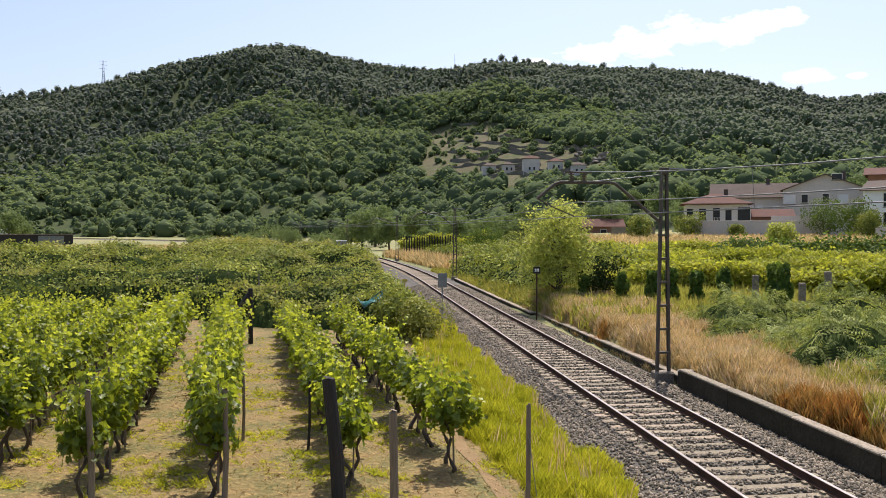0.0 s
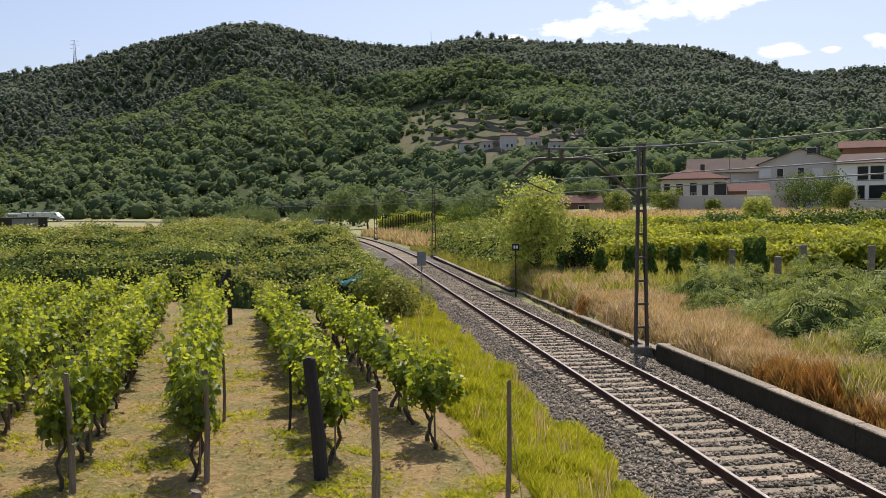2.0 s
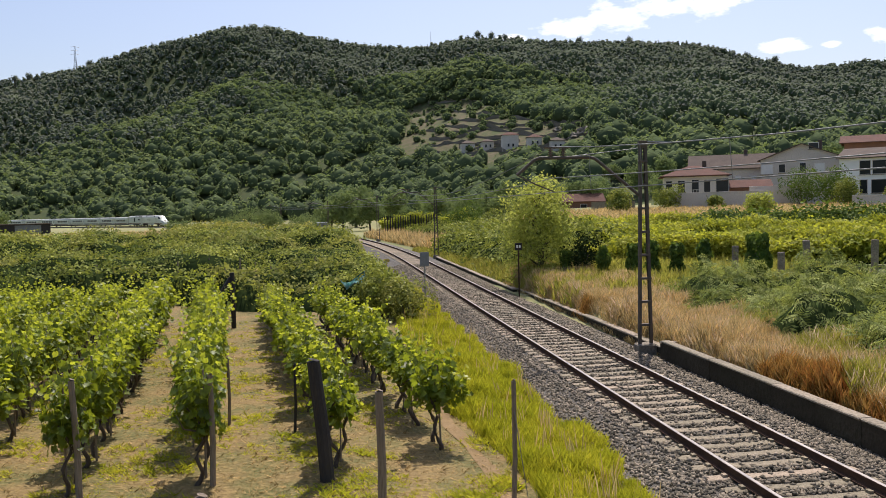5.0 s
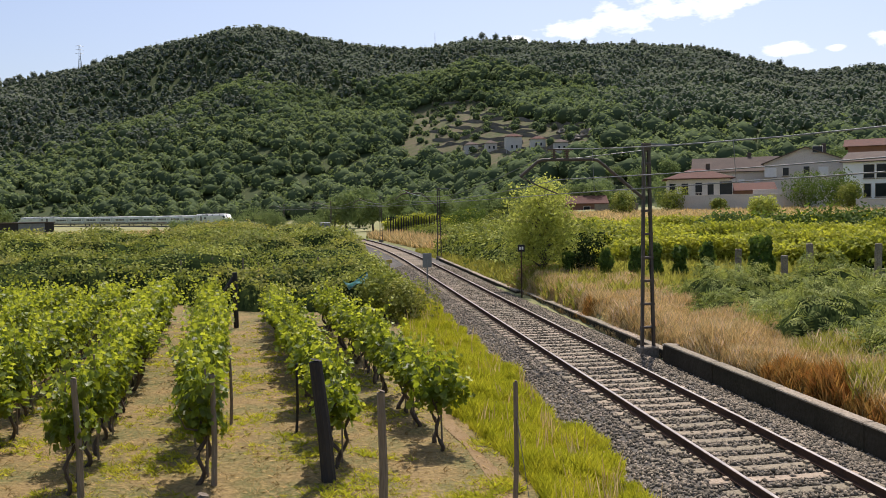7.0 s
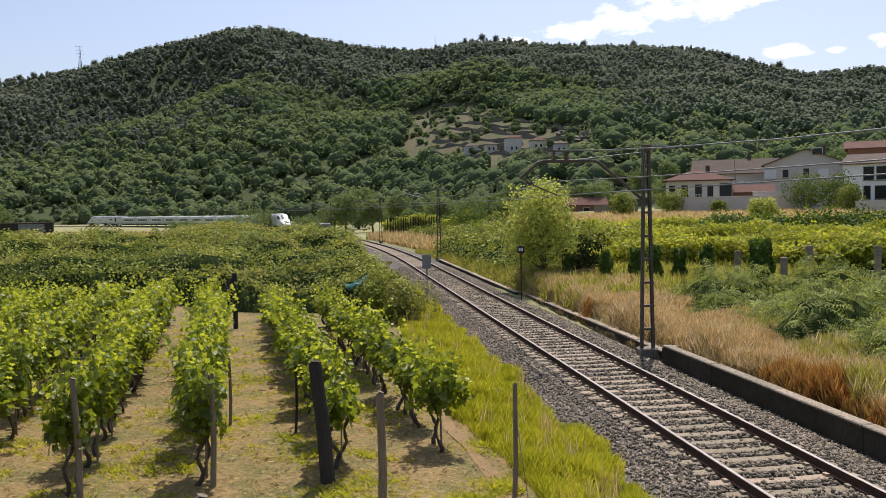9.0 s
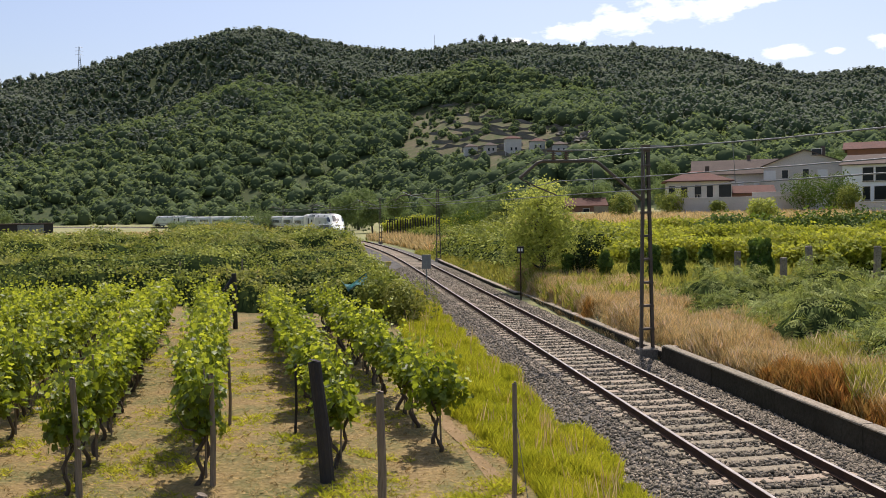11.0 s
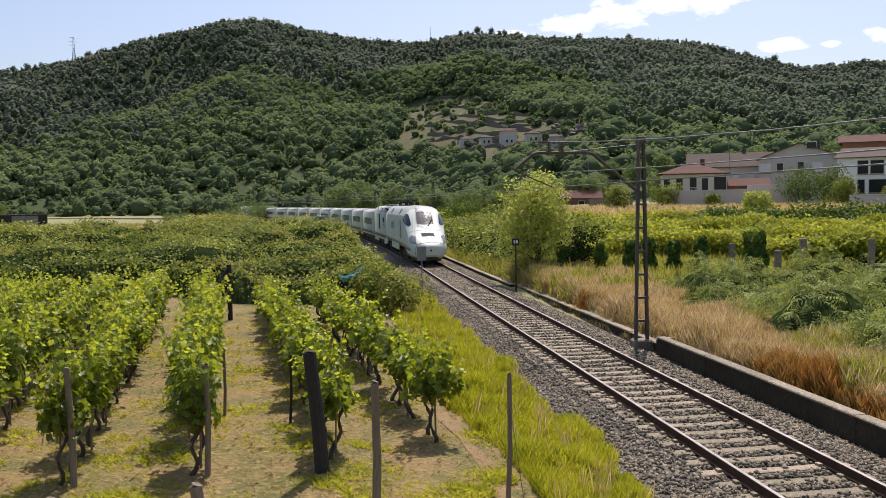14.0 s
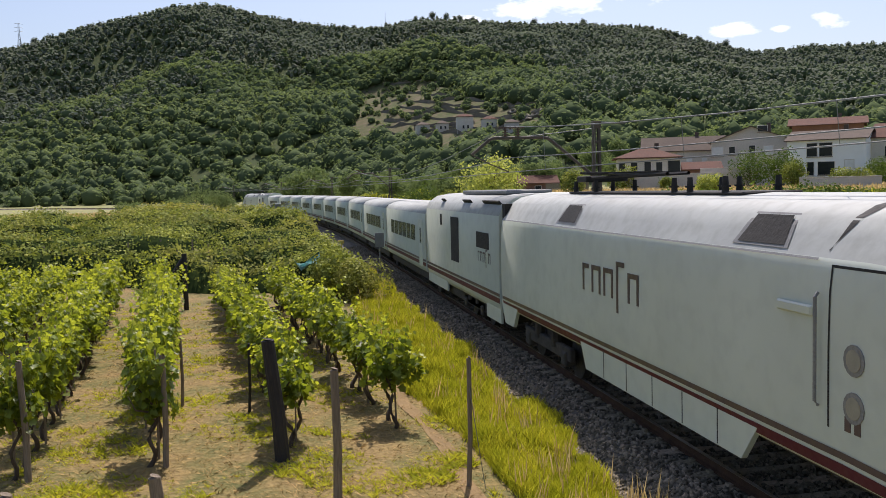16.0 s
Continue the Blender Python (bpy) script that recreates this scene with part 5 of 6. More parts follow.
    c = np.zeros_like(np.asarray(x, float))
    for cx, cy, rx, ry, h in table:
        q = 1 - ((x - cx) / rx) ** 2 - ((y - cy) / ry) ** 2
        c = np.maximum(c, h * np.maximum(q, 0) ** 0.28)
    return c


def mound_table(n, spot, size, tall, seed):
    g = random.Random(seed)
    rows = []
    for k in range(n):
        x, y, grow = spot(g)
        r = g.uniform(*size) * grow
        rows.append((x, y, r * g.uniform(1.1, 2.1), r * g.uniform(0.8, 1.1), g.uniform(*tall) * grow ** 0.3))
    return rows


def left_spot(g):
    az = g.uniform(-38, 4)
    d = g.uniform(44 if az > -5 else 57, 165) if g.random() < 0.8 else (58.5 if az < -5 else 47)
    return (*bearing(az, d), (d / 70) ** 0.6)


LEFT_MOUNDS = mound_table(210, left_spot, (1.1, 3.2), (0.7, 2.9), 4)
RIGHT_MOUNDS = mound_table(130, lambda g: (g.uniform(10, 20), g.uniform(51, 145), 1.0), (1.0, 2.6), (1.0, 2.6), 5)
FERN_MOUNDS = mound_table(150, lambda g: (g.uniform(12.5, 34), g.uniform(9, 36), 1.0), (0.5, 1.3), (0.5, 2.0), 6)


def left_cover(x, y):
    az, r, u = np.degrees(np.arctan2(x, y)), np.hypot(x, y), off_track(x, y)
    near = np.interp(az, [-40, -7, -4, 2], [50, 46.5, 43, 42]) + 2.6 * wave(x, y, 3.4, 0.9)
    c = np.maximum(domes(x, y, LEFT_MOUNDS), 0.2 + 0.18 * wave(x, y, 2.1))
    hedge = (1.7 + 0.9 * wave(x, y, 2.0, 1.4)) * (1 - smooth_step(r, near + 2.2, near + 4.5)) * (wave(x, y, 5.0, 2.2) > -0.55)
    c = np.maximum(c, hedge)
    c = c * smooth_step(r, near, near + 0.7) * smooth_step(-u, 3.1, 4.6 + 0.6 * wave(x, y, 4.0)) * (1 - smooth_step(r, 150, 168))
    return np.maximum(c, 0)


def right_cover(x, y):
    u = off_track(x, y)
    c = np.maximum(domes(x, y, RIGHT_MOUNDS), 0.5 + 0.2 * wave(x, y, 1.7))
    c = c * smooth_step(u, 3.0 + 4.5 * smooth_step(y, 88, 100), 4.6 + 4.5 * smooth_step(y, 88, 100)) * (1 - smooth_step(u, 11, 16)) * smooth_step(y, 50, 54) * (1 - smooth_step(y, 138, 150))
    return np.maximum(c, 0)


def fern_cover(x, y):
    edge = np.interp(y, [8, 16, 22, 30, 37, 44], [13.6, 12.9, 12.5, 12.7, 13.4, 14.5])
    c = np.maximum(domes(x, y, FERN_MOUNDS), 0.4 + 0.2 * wave(x, y, 1.1))
    c = c * smooth_step(x, edge - 0.2, edge + 1.2) * (1 - smooth_step(x, 30, 34)) * (1 - smooth_step(y, 33.5, 36.5)) * smooth_step(y, 9, 11)
    return np.maximum(c, 0)


def build_thickets():
    n = 66000
    az, r = RNG.uniform(-38, 8, n), 40 + 128 * RNG.uniform(size=n) ** 1.25
    x, y = r * np.sin(np.radians(az)), r * np.cos(np.radians(az))
    tint = wave(x, y, 4.2, 0.3) + 0.5 * wave(x, y, 1.7, 2.0) + 0.008 * (r - 95)
    kinds = (("bramble", tint < 0.15, "dense green bramble thicket beyond the vineyard"), ("scrub", (tint >= 0.15) & (tint < 0.75), "grey-green scrub and tall weeds beyond the vineyard"), ("bankgrass", tint >= 0.75, "olive grass tufts in the scrub"))
    for near, lo, hi, leaf in ((True, 0, 84, 0.31), (False, 84, 200, 0.52)):
        t = None
        for key, sel, lab in kinds:
            q = sel & (r >= lo) & (r < hi)
            t = thicket(("" if near else "far_") + key + "_thicket", x[q], y[q], left_cover, leaf, M[key], lab, spread=0.5 if near else 0.35)
        if near:
            shade_sheet(t, -62, 6, 40, 86, 0.6, left_cover, 0.82)
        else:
            shade_sheet(t, -118, 8, 80, 170, 1.3, left_cover, 0.8)
    n = 9000
    s = RNG.uniform(50, 150, n)
    x = np.interp(s, LINE_Y[:LINE_TOP], LINE_X[:LINE_TOP]) + RNG.uniform(3, 15, n)
    t = thicket("trackside_scrub", x, s, right_cover, 0.45, M["bramble"], "green scrub beside the railway track", spread=0.5)
    shade_sheet(t, 5, 22, 50, 150, 0.9, right_cover)
    n = 21000
    x, y = RNG.uniform(12, 34, n), RNG.uniform(9, 40, n)
    ok = np.degrees(np.arctan2(x, y)) < 46
    t = thicket("bracken_thicket", x[ok], y[ok], fern_cover, 0.5, M["bracken"], "dense grey-green bracken and brambles", spread=0.75, tv=FROND_V, tf=FROND_F)
    shade_sheet(t, 12, 34, 9, 38, 0.4, fern_cover, 0.62)


def bush(label, x, y, r, h, leaf, n, material, group="", name="bush", squash=0.5):
    """Several lumps of leaves on short stems."""
    ob = thing(name, label, "bush", group, pose(x, y, h_at(x, y)))
    stems = bmesh.new()
    lumps = []
    for k in range(7):
        a = 2 * math.pi * k / 7 + random.uniform(-0.4, 0.4)
        q = random.uniform(0.2, 0.6) * r
        c = (q * math.cos(a), q * math.sin(a), h * random.uniform(0.35, 0.7))
        lumps.append((c, r * random.uniform(0.4, 0.62), h * random.uniform(0.28, 0.42)))
        tube(stems, [(0.1 * c[0], 0.1 * c[1], -0.1), (0.6 * c[0], 0.6 * c[1], c[2] * 0.6), c], [0.05 * r ** 0.5, 0.03 * r ** 0.5, 0.012], 5)
    tagged(part("stems", stems, M["trunk"], ob), kind="stuff")
    per = n // 20
    ps, ns = [], []
    for c, rr, hh in lumps:
        d = ball(per)
        ps.append(np.array(c) + d * [rr, rr, hh] * RNG.uniform(0.75, 1.08, (per, 1)))
        ns.append(d + RNG.normal(size=(per, 3)) * 0.5 + [0, 0, 0.2])
    me = scatter("leaves", SPRIG_V, SPRIG_F, np.concatenate(ps), frames_of(np.concatenate(ns)), leaf * 1.6 * RNG.uniform(0.6, 1.4, per * 7))
    tagged(part("leaves", me, material, ob), kind="stuff")
    return ob


def tree(label, x, y, r, h, leaf, n, material, group="", trunk_share=0.25, drop=0.0, limbs=9):
    """A tapered trunk, limbs and a gappy crown of leaf clumps."""
    ob = thing("tree", label, "tree", group, pose(x, y, h_at(x, y)))
    bm = bmesh.new()
    tube(bm, [(0, 0, -0.2), (0.03 * h, 0, h * 0.3), (0, 0.02 * h, h * 0.6), (0, 0, h * 0.85)], [0.035 * h, 0.026 * h, 0.015 * h, 0.005 * h], 8)
    part("trunk", bm, M["trunk"], ob, "", True)
    br = bmesh.new()
    ps, ns = [], []
    per = n // (2 * limbs)
    for k in range(limbs):
        a = 2.4 * k + random.uniform(-0.3, 0.3)
        z0 = h * (trunk_share + (0.75 - trunk_share) * k / limbs)
        reach = r * random.uniform(0.45, 0.72) * (1 - 0.35 * k / limbs)
        tip = np.array((reach * math.cos(a), reach * math.sin(a), min(h * 0.93, z0 + h * random.uniform(0.12, 0.26))))
        tube(br, [(0, 0, z0), tuple(tip * [0.5, 0.5, 1] - [0, 0, 0.05 * h]), tuple(tip)], [0.012 * h, 0.008 * h, 0.003 * h], 5)
        rr, hh = r * random.uniform(0.36, 0.56), h * random.uniform(0.13, 0.2)
        d = ball(per)
        q = tip + d * [rr, rr, hh] * RNG.uniform(0.6, 1.1, (per, 1))
        q[:, 2] -= drop * h * RNG.uniform(0, 1, per) ** 1.5 * (np.hypot(q[:, 0], q[:, 1]) / r)
        ps.append(q)
        ns.append(d + RNG.normal(size=(per, 3)) * 0.6 + [0, 0, 0.25])
    tagged(part("limbs", br, M["trunk"], ob), kind="stuff")
    me = scatter("crown", SPRIG_V, SPRIG_F, np.concatenate(ps), frames_of(np.concatenate(ns)), leaf * 1.5 * RNG.uniform(0.6, 1.4, per * limbs))
    tagged(part("crown", me, material, ob), kind="stuff")
    return ob


def build_trees():
    x, y = 11.5, 47.2
    tree("pale yellow-green feathery tree beside the railway", x, y, 2.35, 5.2, 0.17, 4200, M["willow"], "", 0.06, 0.34, 24)
    bush("leafless dark brown shrub at the foot of a tree", 13.4, 45.4, 1.2, 2.0, 0.14, 900, M["core"])
    bush("grassy green bush between the vines and the ballast", 2.3, 39.0, 1.4, 1.9, 0.16, 1700, M["bramble"], "bushes by the ballast")
    bush("grassy green bush between the vines and the ballast", 2.5, 40.2, 1.3, 1.9, 0.17, 1700, M["bramble"], "bushes by the ballast")
    bush("pale seeding shrub beside the ballast", 3.2, 37.2, 1.2, 1.8, 0.13, 1500, M["scrub"], "bushes by the ballast")
    for az, d, r, h, mtl in ((8.2, 118, 3.4, 4.8, "ivy"), (10.2, 112, 2.2, 3.4, "bramble"), (-5.6, 225, 6.5, 6.4, "broadleaf"), (-4.6, 228, 4.5, 5.2, "broadleaf"), (-7.6, 238, 4, 3.8, "broadleaf"),
                             (-20.4, 150, 4.2, 2.2, "bramble"), (-10.3, 250, 3.8, 2.6, "broadleaf"), (-2.4, 210, 4, 4.2, "broadleaf")):
        bush("rounded green bush at the field's edge", *bearing(az, d), r, h, 0.16 * (d / 60) ** 0.6, 1500, M[mtl], "bushes in the fields")
    belt = [tree("green broadleaf tree in the valley belt", *bearing(1.0, 235), 5.0, 11, 0.9, 700, M["broadleaf"], "trees of the valley belt"),
            tree("green broadleaf tree in the valley belt", *bearing(3.5, 250), 4.2, 9, 0.8, 700, M["broadleaf"], "trees of the valley belt"),
            tree("bright green tree in the valley belt", *bearing(6.0, 225), 4.6, 8, 0.8, 700, M["broadleaf"], "trees of the valley belt")]
    for k in range(64):
        az, d = random.uniform(-1.5, 19), random.uniform(185, 330)
        x, y = bearing(az, d)
        if float(off_track(x, y)) < 7 or (az > 17 and d < 300):
            continue
        s = random.uniform(0.42, 0.8)
        ob = copy_thing(belt[k % 3], pose(x, y, h_at(x, y), 0, 0, random.uniform(0, 360)))
        ob.scale = (s, s, s * random.uniform(0.8, 1.1))
    for k in range(46):
        az, d = random.uniform(17, 42), random.uniform(215, 300)
        x, y = bearing(az, d)
        s = random.uniform(0.5, 1.0)
        ob = copy_thing(belt[k % 3], pose(x, y, h_at(x, y), 0, 0, random.uniform(0, 360)))
        ob.scale = (s, s, s)
    for az, d, s in ((-22.5, 300, 0.8), (-21.4, 310, 0.95), (-20.6, 318, 0.6), (-24, 300, 1.0), (-26, 310, 0.9)):
        x, y = bearing(az, d)
        ob = copy_thing(belt[0], pose(x, y, h_at(x, y), 0, 0, 50 * s))
        ob.scale = (s, s, s)
    for az, d, r, h, mtl in ((29.6, 150, 3.6, 6.2, "ivy"), (31.2, 152, 3.0, 6.0, "ivy"), (32.0, 146, 2.0, 5.0, "bramble"), (21.6, 150, 2.4, 4.2, "bramble"), (27.0, 118, 1.9, 3.2, "willow"),
                             (18.4, 140, 2.2, 4.0, "bramble"), (35.2, 150, 3.2, 3.0, "bramble"), (24.4, 148, 1.0, 2.0, "bramble"), (37, 158, 3.4, 4.6, "ivy")):
        bush("leafy garden bush below the houses", *bearing(az, d), r, h, 0.3, 1300, M[mtl], "bushes by the houses")


def vine_hedge_row(az0, az1, d0, d1, tall, n, leaf, material, label):
    """A trained vine row across the right-hand field."""
    az = RNG.uniform(az0, az1, n)
    d = d0 + (d1 - d0) * (az - az0) / (az1 - az0) + RNG.normal(size=n) * 0.35
    x, y = d * np.sin(np.radians(az)), d * np.cos(np.radians(az))
    hh = tall * (0.8 + 0.25 * wave(x, y, 1.2, d0)) 
    z = land(x, y) + 0.35 + (hh - 0.35) * RNG.uniform(0, 1, n) ** 0.7
    nrm = RNG.normal(size=(n, 3)) * 0.7 + [[-0.1, -0.5, 0.7]]
    me = scatter("vine_row", SPRIG_V, SPRIG_F, np.stack([x, y, z], 1), frames_of(nrm), leaf * 1.5 * RNG.uniform(0.6, 1.4, n))
    ob = tagged(part("vine_row", me, material), label, "vines", "vine rows of the field", kind="stuff")
    # dark strip added within the row, painted as the shade under its leaves
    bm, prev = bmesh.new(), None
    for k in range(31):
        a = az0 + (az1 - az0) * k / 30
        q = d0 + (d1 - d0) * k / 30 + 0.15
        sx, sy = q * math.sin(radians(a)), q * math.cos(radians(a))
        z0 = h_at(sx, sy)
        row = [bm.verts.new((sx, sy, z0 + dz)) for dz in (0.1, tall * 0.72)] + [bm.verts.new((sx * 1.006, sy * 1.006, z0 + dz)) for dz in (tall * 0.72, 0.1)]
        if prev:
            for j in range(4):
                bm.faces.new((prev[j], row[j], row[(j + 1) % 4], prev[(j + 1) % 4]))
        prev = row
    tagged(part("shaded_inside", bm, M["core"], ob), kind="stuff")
    return ob


def build_field():
    for k, d in enumerate((52, 58, 64, 71, 78, 85)):
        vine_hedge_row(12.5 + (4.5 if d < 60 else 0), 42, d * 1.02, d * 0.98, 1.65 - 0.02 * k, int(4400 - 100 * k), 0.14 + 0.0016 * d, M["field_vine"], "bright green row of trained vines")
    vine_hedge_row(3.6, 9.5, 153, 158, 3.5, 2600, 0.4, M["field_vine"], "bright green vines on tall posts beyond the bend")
    t_h = lambda x, y: np.maximum(0, (2.2 + 0.5 * wave(x, y, 3.0)) * np.exp(-((np.hypot(x, y) - 82) / 2.2) ** 2) * smooth_step(np.degrees(np.arctan2(x, y)), 22, 25))
    n = 5000
    az, r = RNG.uniform(21, 42, n), RNG.uniform(78, 86, n)
    thicket("dark_hedge", r * np.sin(np.radians(az)), r * np.cos(np.radians(az)), t_h, 0.5, M["ivy"], "dark green hedge across the vine field", spread=0.8)
    # ivy-grown stone posts in a line
    spots = [(13.9, 43.3, 1.5, 1), (12.4, 45.0, 1.3, 1), (15.2, 42.6, 1.6, 1), (16.1, 42.3, 1.7, 1), (17.0, 41.5, 1.6, 1), (17.7, 39.8, 1.85, 1), (19.0, 39.4, 1.8, 0), (18.6, 36.2, 2.2, 2), (22.6, 39.3, 1.9, 0), (20.9, 38.6, 1.5, 0), (25.5, 38.5, 1.8, 0)]
    for x, y, h, grown in spots:
        post = thing("stone_post", ("ivy-covered" if grown else "bare grey") + " granite post of an old vine trellis", "post", "granite posts of the trellis", pose(x, y, h_at(x, y) - 0.1, 0, random.uniform(-2, 2), random.uniform(-15, 15)))
        bm = box(bmesh.new(), -0.14, 0.14, -0.11, 0.11, 0, h, 0.025)
        for v in bm.verts:
            v.co.x += random.uniform(-0.015, 0.015)
            v.co.y += random.uniform(-0.015, 0.015)
        part("shaft", bm, M["concrete"], post)
        if grown:
            n = 700 * grown
            a, z = RNG.uniform(0, 6.283, n), RNG.uniform(0.1, 1.12, n) * h
            rad = (0.26 + 0.2 * (grown - 1) + 0.07 * np.sin(z * 6 + x)) * np.where(z > h * 0.95, 0.8, 1)
            p = np.stack([np.cos(a) * rad, np.sin(a) * rad, z], 1)
            nr = np.stack([np.cos(a), np.sin(a), np.full(n, 0.3)], 1) + RNG.normal(size=(n, 3)) * 0.4
            tagged(part("ivy", scatter("ivy", LEAF_V, LEAF_F, p, frames_of(nr), RNG.uniform(0.10, 0.2, n)), M["ivy"], post, "dark green ivy leaves"), kind="stuff")


# ---- trackside works ----
def build_walls():
    for name, x, y0, y1, top, label in (("retaining_wall", 9.72, 2, 24.9, 0.19, "low concrete retaining wall with a shade-darkened face and pale coping"), ("far_retaining_wall", 9.97, 24.95, 46, -0.10, "low weathered concrete channel wall"),
                                        ("distant_retaining_wall", 9.75, 46, 79, -0.14, "low weathered concrete kerb wall")):
        w = tagged(new(name), label, "wall", kind="structure")
        n = int((y1 - y0) / 3)
        for k in range(n):
            a, b = y0 + (y1 - y0) * k / n, y0 + (y1 - y0) * (k + 1) / n
            j = random.uniform(-0.01, 0.01)
            # the face carries its shade in the colour; the coping is plain pale concrete
            part("wall_section", box(bmesh.new(), x + j, x + 0.26, a + 0.004, b - 0.004, -0.85, top - 0.06, 0.012), M["shaded_wall"], w)
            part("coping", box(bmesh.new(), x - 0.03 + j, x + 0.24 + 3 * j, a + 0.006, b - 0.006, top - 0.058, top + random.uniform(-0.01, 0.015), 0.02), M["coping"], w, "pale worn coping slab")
        if name == "far_retaining_wall":
            part("wall_section", box(bmesh.new(), 9.74, 10.2, 24.905, 25.1, -0.85, 0.08, 0.012), M["shaded_wall"], w)
            part("coping", box(bmesh.new(), 9.73, 10.21, 24.9, 25.12, 0.082, 0.14, 0.02), M["coping"], w, "pale worn coping slab")
    path = bmesh.new()
    prev = None
    for k in range(14):
        y = 10 + k * 0.9
        x = 2.9 - 0.03 * k + 0.07 * math.sin(y * 1.3)
        row = [path.verts.new((x + s * (0.13 + 0.05 * math.sin(y * 2.1 + s) + 0.04 * math.sin(y * 5.3 - s)), y, float(land(x + s * 0.24, y)) + 0.012)) for s in (-1, 1)]
        if prev:
            path.faces.new((prev[0], prev[1], row[1], row[0]))
        prev = row
    tagged(part("footpath", path, M["path"]), "narrow bare earth path along the verge", "path", kind="structure")


def mast(x, y, top, cantilever=True, turn=0.0):
    m = thing("catenary_mast", "rusted lattice steel mast carrying the overhead line", "mast", "overhead line masts", pose(x, y, 0, 0, 0, turn))
    part("footing", box(bmesh.new(), -0.30, 0.30, -0.25, 0.25, -0.7, -0.08, 0.04), M["concrete"], m, "concrete footing")
    half = lambda z: 0.215 - 0.115 * max(0.0, z) / top
    for sx in (-1, 1):
        bm = bmesh.new()
        for x0, x1, y0, y1 in ((-0.012, 0.012, -0.06, 0.06), (-0.07, -0.012, -0.063, -0.047), (-0.07, -0.012, 0.047, 0.063)):
            vs = []
            for z in (-0.1, top):
                c = half(z)
                vs.append([bm.verts.new((sx * (c + xx), yy, z)) for xx, yy in ((x0, y0), (x1, y0), (x1, y1), (x0, y1))])
            for k in range(4):
                bm.faces.new((vs[0][k], vs[0][(k + 1) % 4], vs[1][(k + 1) % 4], vs[1][k]))
            bm.faces.new(vs[0][::-1])
            bm.faces.new(vs[1])
        bmesh.ops.recalc_face_normals(bm, faces=bm.faces)
        part("upright", bm, M["steel"], m)
    z = 0.5
    while z < top - 0.1:
        w = half(z) + 0.02
        part("batten", box(bmesh.new(), -w, w, -0.075, 0.075, z - 0.035, z + 0.035, 0.006), M["steel"], m)
        z += 0.72 if z < 5 else 0.45
    part("cap_plate", box(bmesh.new(), -0.13, 0.13, -0.09, 0.09, top - 0.16, top + 0.02, 0.01), M["steel"], m)
    part("top_bracket", tube(bmesh.new(), [(0.1, 0, top - 0.02), (0.95, 0, top - 0.05)], 0.035, 6), M["wire"], m, "short pale bracket at the mast top")
    if cantilever:
        c = tube(bmesh.new(), [(-0.1, 0, 4.48), (-1.45, 0, 5.60), (-1.55, 0, 5.67), (-1.7, 0, 5.70), (-3.25, 0, 5.70), (-3.4, 0, 5.65), (-3.95, 0, 5.2)], 0.05, 8)
        arm = part("cantilever", c, M["steel"], m, "bent steel cantilever arm")
        ins = bmesh.new()
        for xx in (-2.9, -2.5):
            tube(ins, [(xx, 0, 5.72), (xx, 0, 6.0)], 0.035, 6)
            for zz in (5.78, 5.85, 5.92):
                tube(ins, [(xx, 0, zz), (xx, 0, zz + 0.03)], 0.085, 8)
        box(ins, -3.1, -2.3, -0.04, 0.04, 5.98, 6.03)
        part("insulators", ins, M["porcelain"], arm, "brown porcelain insulators")
        part("steady_arm", tube(bmesh.new(), [(-3.93, 0, 5.2), (-3.4, 0, 4.92), (-2.8, 0, 4.67)], 0.022, 6), M["steel"], arm)
        part("stay", tube(bmesh.new(), [(-0.1, 0, 5.95), (-2.3, 0, 5.73)], 0.012, 5), M["wire"], arm)
    return m


SPAN = 54.0
MASTS = [-27.8, 26.2, 80.4, 128.0, 180.0, 232.0]


def build_overhead_line():
    for s in MASTS:
        p, r = side_way(s)
        q = p + r * (2.46 if s < 50 else 2.85)
        mast(q.x, q.y, 6.15, True, math.degrees(math.atan2(r.y, r.x)))
    for off, z, sag, rad, label in ((-0.4, 6.03, 1.0, 0.011, "sagging messenger wire of the overhead line"), (-0.3, 5.10, 0.33, 0.010, "feeder wire of the overhead line"), (-0.35, 4.66, 0.02, 0.010, "contact wire of the overhead line")):
        bm = bmesh.new()
        pts = []
        for a, b in zip(MASTS, MASTS[1:]):
            for k in range(12):
                f = k / 12
                s = a + (b - a) * f
                p, r = side_way(s)
                pts.append(tuple(p + r * off + Vector((0, 0, z - 4 * sag * f * (1 - f)))))
        tube(bm, pts, [rad + 0.00009 * max(0, q[1]) for q in pts], 5)
        tagged(part("overhead_wire", bm, M["wire"]), label, "wire", "wires of the overhead line")
    for f in (0.70, 0.78, 0.86, 0.93):
        s = MASTS[0] + SPAN * f
        z1, z0 = 6.03 - 4 * 1.0 * f * (1 - f), 4.66 - 4 * 0.02 * f * (1 - f)
        d = part("dropper", tube(bmesh.new(), [(TRACK_X - 0.4, s, z1), (TRACK_X - 0.35, s, z0)], 0.006, 4), M["wire"])
        tagged(d, "thin dropper wire between overhead wires", "wire", "droppers of the overhead line")


def build_signs():
    s = thing("board_sign", "grey rectangular board seen from behind on a thin post", "sign", "", pose(5.12, 46.6, h_at(5.12, 46.6)))
    part("post", tube(bmesh.new(), [(0, 0, -0.2), (0, 0, 2.1)], 0.04, 8), M["grey_paint"], s)
    part("board", box(bmesh.new(), -0.24, 0.24, -0.03, 0.01, 1.66, 2.42, 0.01), M["grey_paint"], s, "weathered grey metal board")
